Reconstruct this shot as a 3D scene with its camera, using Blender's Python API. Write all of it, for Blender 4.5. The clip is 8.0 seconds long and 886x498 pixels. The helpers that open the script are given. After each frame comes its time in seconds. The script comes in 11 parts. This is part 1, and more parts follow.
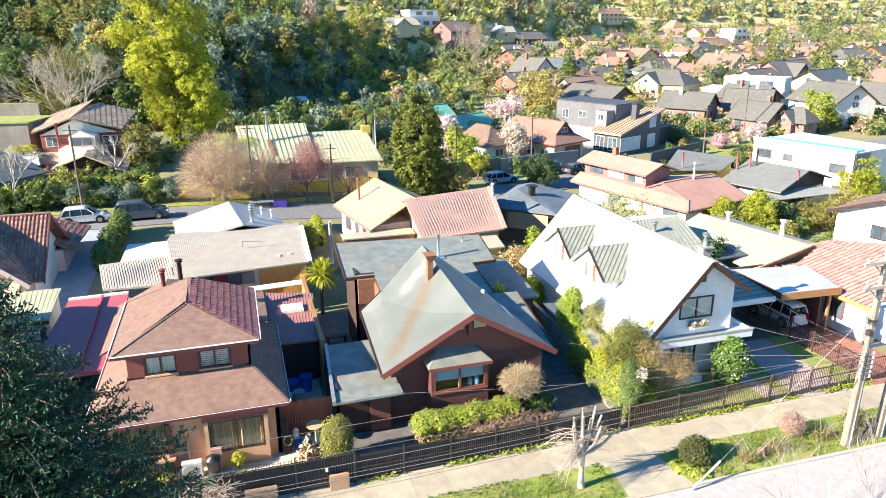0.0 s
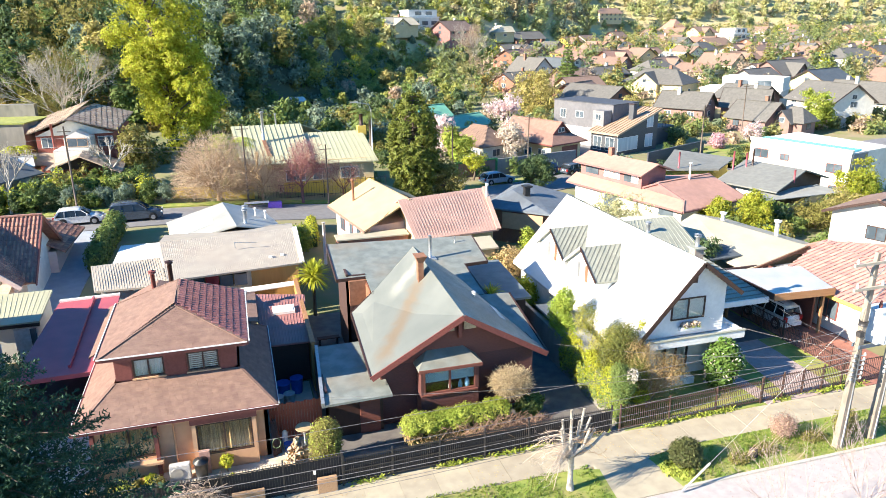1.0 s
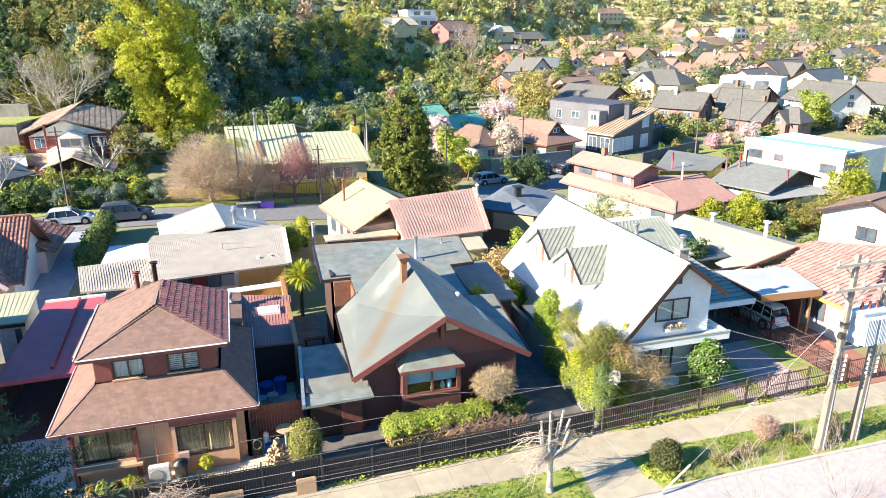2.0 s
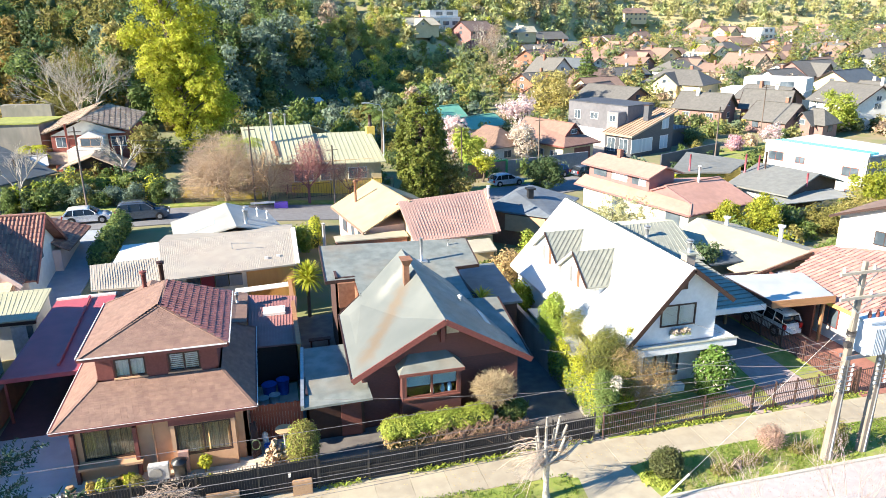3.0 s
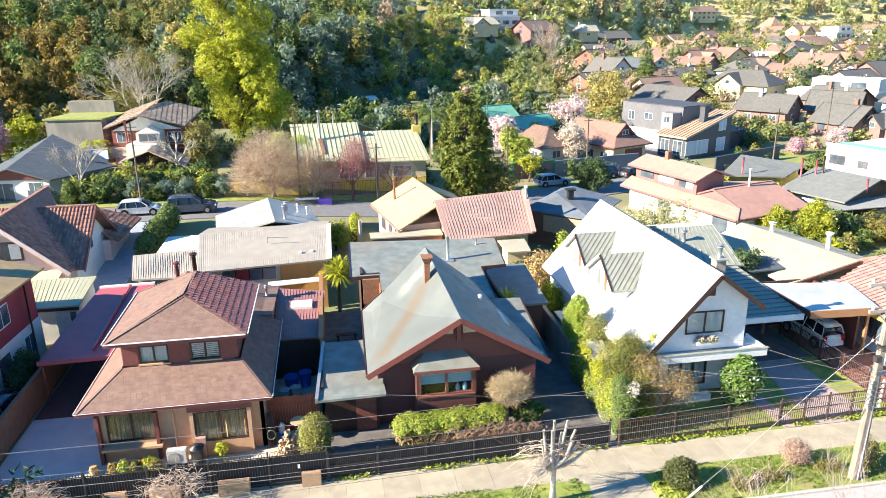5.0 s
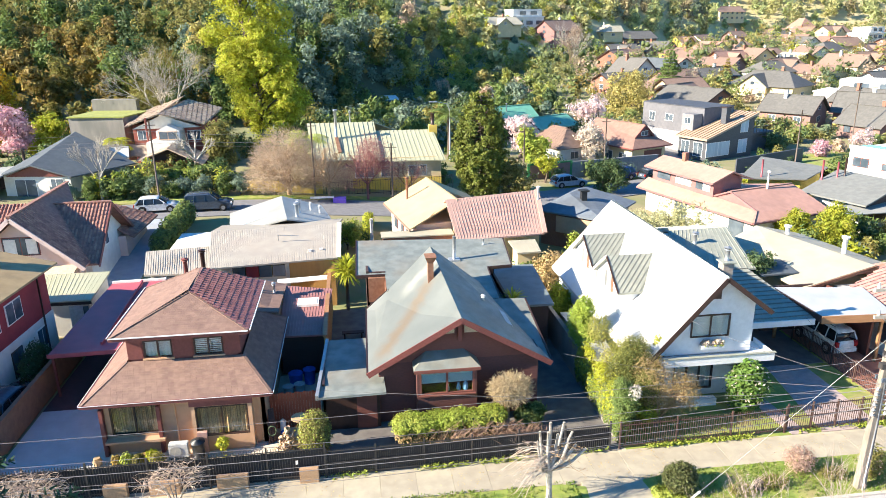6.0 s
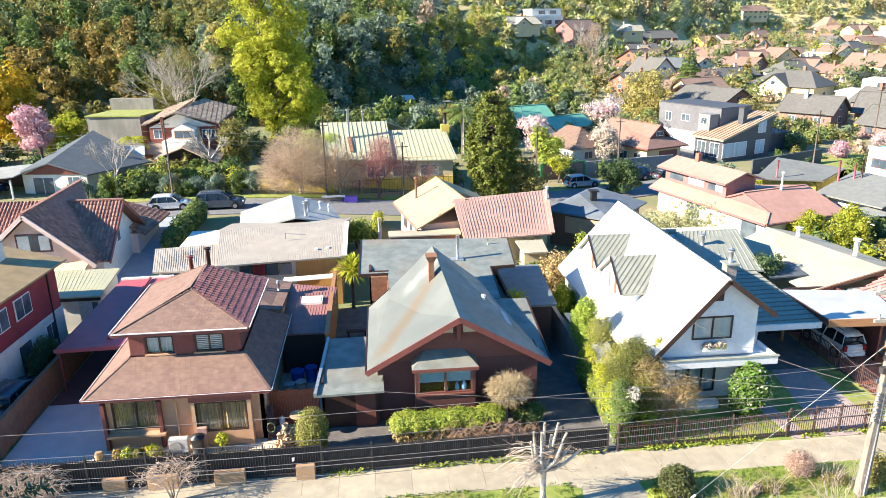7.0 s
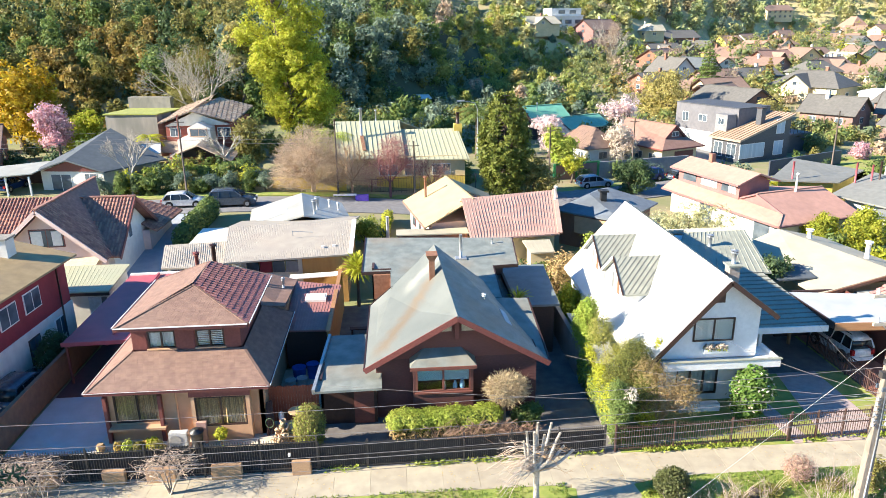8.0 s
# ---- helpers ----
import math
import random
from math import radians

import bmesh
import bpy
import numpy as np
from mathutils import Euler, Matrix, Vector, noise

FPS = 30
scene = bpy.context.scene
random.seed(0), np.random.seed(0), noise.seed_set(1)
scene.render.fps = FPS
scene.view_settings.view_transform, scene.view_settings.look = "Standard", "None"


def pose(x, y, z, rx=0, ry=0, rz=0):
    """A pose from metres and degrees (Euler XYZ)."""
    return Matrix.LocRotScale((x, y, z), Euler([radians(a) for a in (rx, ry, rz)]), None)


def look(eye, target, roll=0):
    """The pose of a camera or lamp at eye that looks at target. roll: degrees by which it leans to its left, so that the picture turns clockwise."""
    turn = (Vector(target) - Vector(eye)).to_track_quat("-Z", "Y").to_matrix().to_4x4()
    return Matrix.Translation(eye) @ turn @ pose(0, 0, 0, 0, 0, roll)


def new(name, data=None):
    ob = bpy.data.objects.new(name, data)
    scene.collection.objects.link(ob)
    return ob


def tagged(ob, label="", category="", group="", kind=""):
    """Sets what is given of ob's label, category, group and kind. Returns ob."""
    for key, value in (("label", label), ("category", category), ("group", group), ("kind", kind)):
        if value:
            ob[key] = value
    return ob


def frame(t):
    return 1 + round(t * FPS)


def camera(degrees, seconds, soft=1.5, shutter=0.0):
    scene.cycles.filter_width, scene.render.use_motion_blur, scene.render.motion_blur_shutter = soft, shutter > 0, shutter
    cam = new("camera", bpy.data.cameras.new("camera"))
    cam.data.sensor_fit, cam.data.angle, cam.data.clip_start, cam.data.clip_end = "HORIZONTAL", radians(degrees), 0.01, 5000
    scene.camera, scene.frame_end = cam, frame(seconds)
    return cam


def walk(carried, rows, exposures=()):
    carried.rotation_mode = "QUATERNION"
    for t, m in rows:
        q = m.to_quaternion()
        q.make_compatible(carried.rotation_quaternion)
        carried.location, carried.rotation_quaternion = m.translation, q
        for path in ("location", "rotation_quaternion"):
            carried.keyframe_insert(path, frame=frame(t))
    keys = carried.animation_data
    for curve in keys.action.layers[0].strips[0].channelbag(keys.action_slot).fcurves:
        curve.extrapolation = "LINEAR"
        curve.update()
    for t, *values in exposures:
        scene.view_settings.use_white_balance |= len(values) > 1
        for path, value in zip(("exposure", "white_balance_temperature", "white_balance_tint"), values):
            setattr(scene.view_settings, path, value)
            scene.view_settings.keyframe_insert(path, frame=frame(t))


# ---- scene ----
cam = camera(64.6, 8.0, soft=0.85)
PATH = [
    (0, (-0.474, -0.095, 19.485), (0.068, 1.729, 18.868), -0.4),
    (0.5, (-0.229, -0.086, 19.514), (0.312, 1.738, 18.898), -0.5),
    (1, (0.093, -0.11, 19.506), (0.633, 1.714, 18.889), -0.5),
    (1.5, (0.532, -0.172, 19.522), (1.071, 1.652, 18.905), -0.5),
    (2.8, (1.899, -0.455, 19.582), (2.401, 1.38, 18.964), -0.5),
    (3, (2.137, -0.444, 19.615), (2.61, 1.399, 18.998), -0.6),
    (3.5, (2.759, -0.611, 19.675), (3.154, 1.249, 19.057), -0.6),
    (4, (3.254, -0.733, 19.658), (3.616, 1.134, 19.041), -0.7),
    (5.5, (4.659, -0.931, 19.5), (4.932, 0.952, 18.884), -0.7),
    (6, (5.206, -1.02, 19.488), (5.446, 0.868, 18.873), -0.7),
    (6.5, (5.712, -1.119, 19.477), (5.926, 0.772, 18.862), -0.8),
    (7, (6.21, -1.164, 19.468), (6.394, 0.73, 18.853), -0.8),
    (7.5, (6.737, -1.238, 19.452), (6.89, 0.659, 18.837), -0.9),
    (8, (7.24, -1.315, 19.41), (7.367, 0.584, 18.795), -0.8),
]
walk(cam, [(t, look(eye, target, roll)) for t, eye, target, roll in PATH])

# ---- light ----
SUN_EL, SUN_AZ = radians(27), radians(10)
to_sun = Vector((-math.cos(SUN_EL) * math.cos(SUN_AZ), -math.cos(SUN_EL) * math.sin(SUN_AZ), math.sin(SUN_EL)))
world = bpy.data.worlds.new("sky")
scene.world = world
world.use_nodes = True
sky = world.node_tree.nodes.new("ShaderNodeTexSky")
sky.sky_type, sky.sun_disc = "NISHITA", False
sky.sun_elevation, sky.sun_rotation = SUN_EL, math.atan2(to_sun.x, to_sun.y)
sky.air_density, sky.dust_density, sky.ozone_density = 1.0, 0.1, 4.0
deep = world.node_tree.nodes.new("ShaderNodeHueSaturation")
deep.inputs["Saturation"].default_value = 1.28
world.node_tree.links.new(sky.outputs["Color"], deep.inputs["Color"])
world.node_tree.links.new(deep.outputs["Color"], world.node_tree.nodes["Background"].inputs["Color"])
world.node_tree.nodes["Background"].inputs["Strength"].default_value = 0.086
sun = new("sun", bpy.data.lights.new("sun", "SUN"))
sun.data.energy, sun.data.angle, sun.data.color = 4.9, radians(0.53), (1.0, 0.885, 0.71)
sun.matrix_world = look((-60, -10, 60), Vector((-60, -10, 60)) - to_sun)
scene.view_settings.exposure = 1.81

# ---- materials ----
MATS = {}


def material(name, a, b=None, scale=6.0, rough=0.8, bump=0.15, metal=0.0, stain=None, amount=0.35, big=0.35, island=0.0, stretch=(1, 1, 1), each=0.0, fine=60.0, through_light=0.0):
    """Two tones by noise, larger stains, fine grain as relief; island and each vary it piece by piece."""
    if name in MATS:
        return MATS[name]
    m = bpy.data.materials.new(name)
    MATS[name] = m
    m.use_nodes = True
    nt = m.node_tree
    n, link = nt.nodes, nt.links.new
    bs = n["Principled BSDF"]
    b = b or tuple(c * 0.75 for c in a)
    geo = n.new("ShaderNodeNewGeometry")
    mp = n.new("ShaderNodeMapping")
    mp.inputs["Scale"].default_value = stretch
    link(geo.outputs["Position"], mp.inputs["Vector"])

    def noise_at(s, detail=4.0):
        t = n.new("ShaderNodeTexNoise")
        t.inputs["Scale"].default_value, t.inputs["Detail"].default_value = s, detail
        link(mp.outputs["Vector"], t.inputs["Vector"])
        return t.outputs["Fac"]

    def mix(fac, c1, c2):
        x = n.new("ShaderNodeMix")
        x.data_type = "RGBA"
        for sock, v in ((x.inputs["Factor"], fac), (x.inputs[6], c1), (x.inputs[7], c2)):
            if isinstance(v, bpy.types.NodeSocket):
                link(v, sock)
            elif isinstance(v, float):
                sock.default_value = v
            else:
                sock.default_value = (*v, 1)
        return x.outputs[2]

    def ramp(fac, lo, hi, top=1.0):
        r = n.new("ShaderNodeMapRange")
        link(fac, r.inputs["Value"])
        for key, v in (("From Min", lo), ("From Max", hi), ("To Min", 0.0), ("To Max", top)):
            r.inputs[key].default_value = v
        return r.outputs["Result"]

    col = mix(ramp(noise_at(scale), 0.35, 0.65), a, b)
    col = mix(ramp(noise_at(big, 5.0), 0.48, 0.72, amount), col, stain or tuple(c * 0.6 for c in a))
    if island or each:
        src = geo.outputs["Random Per Island"]
        if each:
            info = n.new("ShaderNodeObjectInfo")
            src = info.outputs["Random"]
        hsv = n.new("ShaderNodeHueSaturation")
        link(col, hsv.inputs["Color"])
        k = max(island, each)
        for key, lo, hi in (("Value", 1 - k, 1 + k), ("Hue", 0.5 - 0.04 * k, 0.5 + 0.04 * k)):
            r = n.new("ShaderNodeMapRange")
            link(src, r.inputs["Value"])
            r.inputs["To Min"].default_value, r.inputs["To Max"].default_value = lo, hi
            link(r.outputs["Result"], hsv.inputs[key])
        col = hsv.outputs["Color"]
    link(col, bs.inputs["Base Color"])
    bs.inputs["Roughness"].default_value, bs.inputs["Metallic"].default_value = rough, metal
    if bump:
        bp = n.new("ShaderNodeBump")
        bp.inputs["Strength"].default_value, bp.inputs["Distance"].default_value = bump, 0.02
        link(noise_at(fine, 3.0), bp.inputs["Height"])
        link(bp.outputs["Normal"], bs.inputs["Normal"])
    if through_light:
        tr = n.new("ShaderNodeBsdfTranslucent")
        link(col, tr.inputs["Color"])
        ms = n.new("ShaderNodeMixShader")
        ms.inputs[0].default_value = through_light
        link(bs.outputs[0], ms.inputs[1])
        link(tr.outputs[0], ms.inputs[2])
        link(ms.outputs[0], n["Material Output"].inputs["Surface"])
    return m


def leaf_material(name, a, b, k=0.3, glow=0.4):
    m = material(name, a, b, scale=0.9, rough=0.6, bump=0, stain=tuple(c * 0.6 for c in b), amount=0.4, big=0.25, island=k, through_light=glow)
    m.node_tree.nodes["Principled BSDF"].inputs["Specular IOR Level"].default_value = 0.25
    return m


def streak(m, a, b, width, colour, amount, rough_edge=0.6):
    """A run of rust or dirt over a material, along the plan's line from a to b."""
    nt = m.node_tree
    n, link = nt.nodes, nt.links.new
    bs = n["Principled BSDF"]
    old = bs.inputs["Base Color"].links[0].from_socket
    geo, sep = n.new("ShaderNodeNewGeometry"), n.new("ShaderNodeSeparateXYZ")
    link(geo.outputs["Position"], sep.inputs[0])
    d = (Vector(b) - Vector(a))
    L = d.length
    d /= L

    def lin(cx, cy, c0):
        m1, m2 = n.new("ShaderNodeMath"), n.new("ShaderNodeMath")
        m1.operation, m2.operation = "MULTIPLY_ADD", "MULTIPLY_ADD"
        link(sep.outputs[0], m1.inputs[0])
        m1.inputs[1].default_value, m1.inputs[2].default_value = cx, c0
        link(sep.outputs[1], m2.inputs[0])
        m2.inputs[1].default_value = cy
        link(m1.outputs[0], m2.inputs[2])
        return m2.outputs[0]

    def ranged(v, lo, hi, t0, t1):
        r = n.new("ShaderNodeMapRange")
        r.interpolation_type = "SMOOTHSTEP"
        link(v, r.inputs["Value"])
        for key, k in (("From Min", lo), ("From Max", hi), ("To Min", t0), ("To Max", t1)):
            r.inputs[key].default_value = k
        return r.outputs["Result"]

    def op(kind, p, q):
        k = n.new("ShaderNodeMath")
        k.operation = kind
        link(p, k.inputs[0])
        if isinstance(q, float):
            k.inputs[1].default_value = q
        elif q is not None:
            link(q, k.inputs[1])
        return k.outputs[0]

    ns = n.new("ShaderNodeTexNoise")
    ns.inputs["Scale"].default_value, ns.inputs["Detail"].default_value = 1.6, 5.0
    link(geo.outputs["Position"], ns.inputs["Vector"])
    along = lin(d.x, d.y, -(a[0] * d.x + a[1] * d.y))
    across = op("ABSOLUTE", lin(-d.y, d.x, a[0] * d.y - a[1] * d.x), None)
    wob = op("MULTIPLY", op("SUBTRACT", ns.outputs["Fac"], 0.5), width * rough_edge * 2)
    fac = ranged(op("ADD", across, wob), 0.0, width, amount, 0.0)
    fac = op("MULTIPLY", fac, ranged(along, -0.3, 0.3, 0.0, 1.0))
    fac = op("MULTIPLY", fac, ranged(along, L - 1.2, L, 1.0, 0.0))
    x = n.new("ShaderNodeMix")
    x.data_type = "RGBA"
    link(fac, x.inputs["Factor"])
    link(old, x.inputs[6])
    x.inputs[7].default_value = (*colour, 1)
    link(x.outputs[2], bs.inputs["Base Color"])
    return m


def glass_material(name, tint, shine=0.06):
    m = bpy.data.materials.new(name)
    m.use_nodes = True
    n, link = m.node_tree.nodes, m.node_tree.links.new
    clear, gloss, ms = (n.new("ShaderNode" + k) for k in ("BsdfTransparent", "BsdfGlossy", "MixShader"))
    clear.inputs["Color"].default_value = (*tint, 1)
    gloss.inputs["Roughness"].default_value = 0.02
    ms.inputs[0].default_value = shine
    link(clear.outputs[0], ms.inputs[1])
    link(gloss.outputs[0], ms.inputs[2])
    link(ms.outputs[0], n["Material Output"].inputs["Surface"])
    return m


GLASS = glass_material("window_glass", (0.86, 0.9, 0.9))
M = material
ASPHALT = M("asphalt", (0.42, 0.385, 0.38), (0.36, 0.33, 0.325), scale=3, rough=0.9, bump=0.4, big=0.15, amount=0.3, stain=(0.42, 0.39, 0.38))
BACK_ROAD = M("grey_asphalt", (0.2, 0.2, 0.21), (0.16, 0.16, 0.17), scale=2, rough=0.9, bump=0.3, big=0.1)
CONCRETE = M("pavement_concrete", (0.4, 0.355, 0.265), (0.33, 0.29, 0.22), scale=1.6, rough=0.9, bump=0.3, big=0.3, amount=0.4, stain=(0.29, 0.25, 0.19), each=0.08)
KERB = M("kerb_concrete", (0.5, 0.47, 0.42), (0.4, 0.38, 0.34), scale=5, rough=0.9, bump=0.3)
GRASS = M("mown_grass", (0.17, 0.24, 0.04), (0.28, 0.3, 0.07), scale=1.6, rough=0.9, bump=0.9, stain=(0.3, 0.23, 0.12), amount=0.8, big=0.6, fine=25)
EARTH = M("earth_and_weeds", (0.2, 0.21, 0.085), (0.28, 0.23, 0.14), scale=0.35, rough=1.0, bump=0.8, stain=(0.11, 0.15, 0.05), amount=0.7, big=0.06, fine=8)
DRY_SLOPE = M("dry_grass_and_soil", (0.42, 0.37, 0.18), (0.5, 0.4, 0.24), scale=0.2, rough=1.0, bump=0.6, stain=(0.3, 0.32, 0.12), amount=0.6, big=0.04, fine=4)
# litter and undergrowth, darkened further for the shade under the trees
FOREST_FLOOR = M("shaded_litter_and_undergrowth", (0.05, 0.062, 0.03), (0.075, 0.08, 0.04), scale=0.6, rough=1.0, bump=1.0, stain=(0.035, 0.045, 0.025), amount=0.7, big=0.12, fine=5)
YARD = M("yard_paving", (0.6, 0.52, 0.42), (0.5, 0.43, 0.34), scale=2, rough=0.9, bump=0.2)
GREY_YARD = M("grey_driveway", (0.33, 0.36, 0.4), (0.28, 0.31, 0.35), scale=1.5, rough=0.9, bump=0.2, big=0.2)
PALE_DRIVE = M("pale_concrete_drive", (0.5, 0.5, 0.49), (0.44, 0.44, 0.43), scale=1.5, rough=0.9, bump=0.2, big=0.3)
WET_YARD = M("dark_concrete_yard", (0.16, 0.15, 0.14), (0.11, 0.1, 0.1), scale=1.5, rough=0.85, bump=0.2)


# ---- mesh helpers ----
BASE = {}


def mesh_object(name, bm, mats):
    me = bpy.data.meshes.new(name)
    bm.to_mesh(me)
    bm.free()
    for mt in (mats if isinstance(mats, (list, tuple)) else [mats]):
        me.materials.append(mt)
    return new(name, me)


def thing(name, label, category, group="", base=(0, 0, 0)):
    ob = tagged(new(name), label, category, group)
    ob.location = base
    BASE[ob.name] = Vector(base)
    return ob


def part(name, bm, mats, parent, label=""):
    """One mesh under a thing or under a part; bm in the world's metres (or the thing's own, where its base is 0)."""
    base = BASE.get(parent.name, Vector())
    bmesh.ops.translate(bm, verts=bm.verts, vec=-base)
    ob = mesh_object(name, bm, mats)
    ob.parent = parent
    BASE[ob.name] = base
    return tagged(ob, label)


def setting(name, bm, mats, label):
    return tagged(mesh_object(name, bm, mats), label, "", "", "structure")


def B():
    return bmesh.new()


def hexa(bm, v):
    v = [bm.verts.new(p) for p in v]
    for f in ((3, 2, 1, 0), (4, 5, 6, 7), (0, 1, 5, 4), (1, 2, 6, 5), (2, 3, 7, 6), (3, 0, 4, 7)):
        bm.faces.new([v[i] for i in f])


def box(bm, x0, x1, y0, y1, z0, z1):
    hexa(bm, [(x0, y0, z0), (x1, y0, z0), (x1, y1, z0), (x0, y1, z0), (x0, y0, z1), (x1, y0, z1), (x1, y1, z1), (x0, y1, z1)])
    return bm


def slab(bm, pts, th):
    """A plate whose upper face is pts."""
    top = [bm.verts.new(p) for p in pts]
    low = [bm.verts.new((p[0], p[1], p[2] - th)) for p in pts]
    n = len(pts)
    bm.faces.new(top)
    bm.faces.new(low[::-1])
    for i in range(n):
        j = (i + 1) % n
        bm.faces.new((top[i], low[i], low[j], top[j]))
    return bm


def prism(bm, pts, push):
    """A polygon pushed along a vector."""
    push = Vector(push)
    a = [bm.verts.new(p) for p in pts]
    b = [bm.verts.new(Vector(p) + push) for p in pts]
    n = len(pts)
    bm.faces.new(a)
    bm.faces.new(b[::-1])
    for i in range(n):
        j = (i + 1) % n
        bm.faces.new((a[j], a[i], b[i], b[j]))
    bmesh.ops.recalc_face_normals(bm, faces=bm.faces)
    return bm


def bar(bm, p, q, w, h):
    """A beam of section w x h from p to q."""
    p, q = Vector(p), Vector(q)
    d = (q - p).normalized()
    side = d.cross(Vector((0, 0, 1)))
    side = side.normalized() if side.length > 1e-4 else Vector((1, 0, 0))
    up = side.cross(d).normalized()
    s, u = side * w / 2, up * h / 2
    hexa(bm, [p - s - u, p + s - u, q + s - u, q - s - u, p - s + u, p + s + u, q + s + u, q - s + u])
    return bm


def tube(bm, pts, radii, sides=8, cap=True):
    pts = [Vector(p) for p in pts]
    if not isinstance(radii, (list, tuple)):
        radii = [radii] * len(pts)
    rings = []
    for i, p in enumerate(pts):
        d = (pts[min(i + 1, len(pts) - 1)] - pts[max(i - 1, 0)]).normalized()
        a = d.cross(Vector((0, 0, 1)))
        a = a.normalized() if a.length > 0.05 else d.cross(Vector((0, 1, 0))).normalized()
        b = d.cross(a)
        rings.append([bm.verts.new(p + (a * math.cos(k * math.tau / sides) + b * math.sin(k * math.tau / sides)) * radii[i]) for k in range(sides)])
    for r, s in zip(rings, rings[1:]):
        for k in range(sides):
            f = bm.faces.new((r[k], r[(k + 1) % sides], s[(k + 1) % sides], s[k]))
            f.smooth = True
    if cap:
        bm.faces.new(rings[0])
        bm.faces.new(rings[-1][::-1])
    return bm


def wall(bm, p, q, z0, z1, th=0.2, holes=()):
    """An upright wall from p to q (plan), its thickness to the left of p->q, with openings (u0, u1, z0, z1)."""
    p, q = Vector((p[0], p[1], 0)), Vector((q[0], q[1], 0))
    L = (q - p).length
    d = (q - p) / L
    nrm = Vector((-d.y, d.x, 0)) * th
    us = sorted({0, L, *[h[0] for h in holes], *[h[1] for h in holes]})
    zs = sorted({z0, z1, *[h[2] for h in holes], *[h[3] for h in holes]})
    for a, b in zip(us, us[1:]):
        for c, e in zip(zs, zs[1:]):
            um, zm = (a + b) / 2, (c + e) / 2
            if any(h[0] < um < h[1] and h[2] < zm < h[3] for h in holes):
                continue
            A, C = p + d * a, p + d * b
            v = [A, C, C + nrm, A + nrm]
            hexa(bm, [Vector((k.x, k.y, c)) for k in v] + [Vector((k.x, k.y, e)) for k in v])
    return bm


def ribs(bm, el, er, tr, tl, spacing, w, h, start=0.5, sink=0.0):
    """Ribs up a roof plane from its eave (el..er) to its top edge (tl..tr)."""
    el, er, tr, tl = (Vector(k) for k in (el, er, tr, tl))
    n = max(1, int(round((er - el).length / spacing)))
    nrm = (er - el).cross(tl - el).normalized()
    if nrm.z < 0:
        nrm = -nrm
    for i in range(n):
        k = (i + start) / n
        a, b = el.lerp(er, k) + nrm * (h / 2 - sink), tl.lerp(tr, k) + nrm * (h / 2 - sink)
        if (b - a).length < 0.05:
            continue
        s = (er - el).normalized() * w / 2
        u = nrm * h / 2
        hexa(bm, [a - s - u, a + s - u, b + s - u, b - s - u, a - s * 0.6 + u, a + s * 0.6 + u, b + s * 0.6 + u, b - s * 0.6 + u])
    return bm


def courses(poly, row, width, th, rng, gap=0.012, axis=None):
    """Places of roof pieces over a flat roof polygon whose first edge is the eave: (centre, along, up, normal, length, height)."""
    P = [Vector(p) for p in poly]
    along = (P[1] - P[0]).normalized()
    nrm = (P[1] - P[0]).cross(P[-1] - P[0]).normalized()
    if nrm.z < 0:
        nrm = -nrm
    up = nrm.cross(along)
    if up.z < 0:
        up = -up
    uv = [((p - P[0]).dot(along), (p - P[0]).dot(up)) for p in P]
    top = max(v for _, v in uv)
    out = []
    k = 0
    v = 0.0
    while v < top - 0.02:
        hgt = min(row, top - v)
        vm = v + hgt * 0.5
        xs = []
        for (a, b), (c, d) in zip(uv, uv[1:] + uv[:1]):
            if (b - vm) * (d - vm) < 0:
                xs.append(a + (c - a) * (vm - b) / (d - b))
        if len(xs) >= 2:
            lo, hi = min(xs), max(xs)
            u = lo - width * (0.5 if k % 2 else 0.0)
            while u < hi - 0.02:
                a, b = max(u, lo), min(u + width, hi)
                if b - a > 0.03:
                    out.append((P[0] + along * ((a + b) / 2) + up * vm + nrm * th * 0.5, along, up, nrm, b - a - gap, hgt))
                u += width
        v += row
        k += 1
    return out


def pieces_mesh(bm, places, th, rng, lap=1.25):
    for c, al, up, nrm, ln, h in places:
        s, u, lift = al * ln / 2, up * h / 2, nrm * (th * rng.uniform(0.85, 1.2))
        lo = -u * lap
        hexa(bm, [c - s + lo, c + s + lo, c + s + u, c - s + u, c - s + lo + lift, c + s + lo + lift, c + s + u + lift * 0.25, c - s + u + lift * 0.25])
    return bm


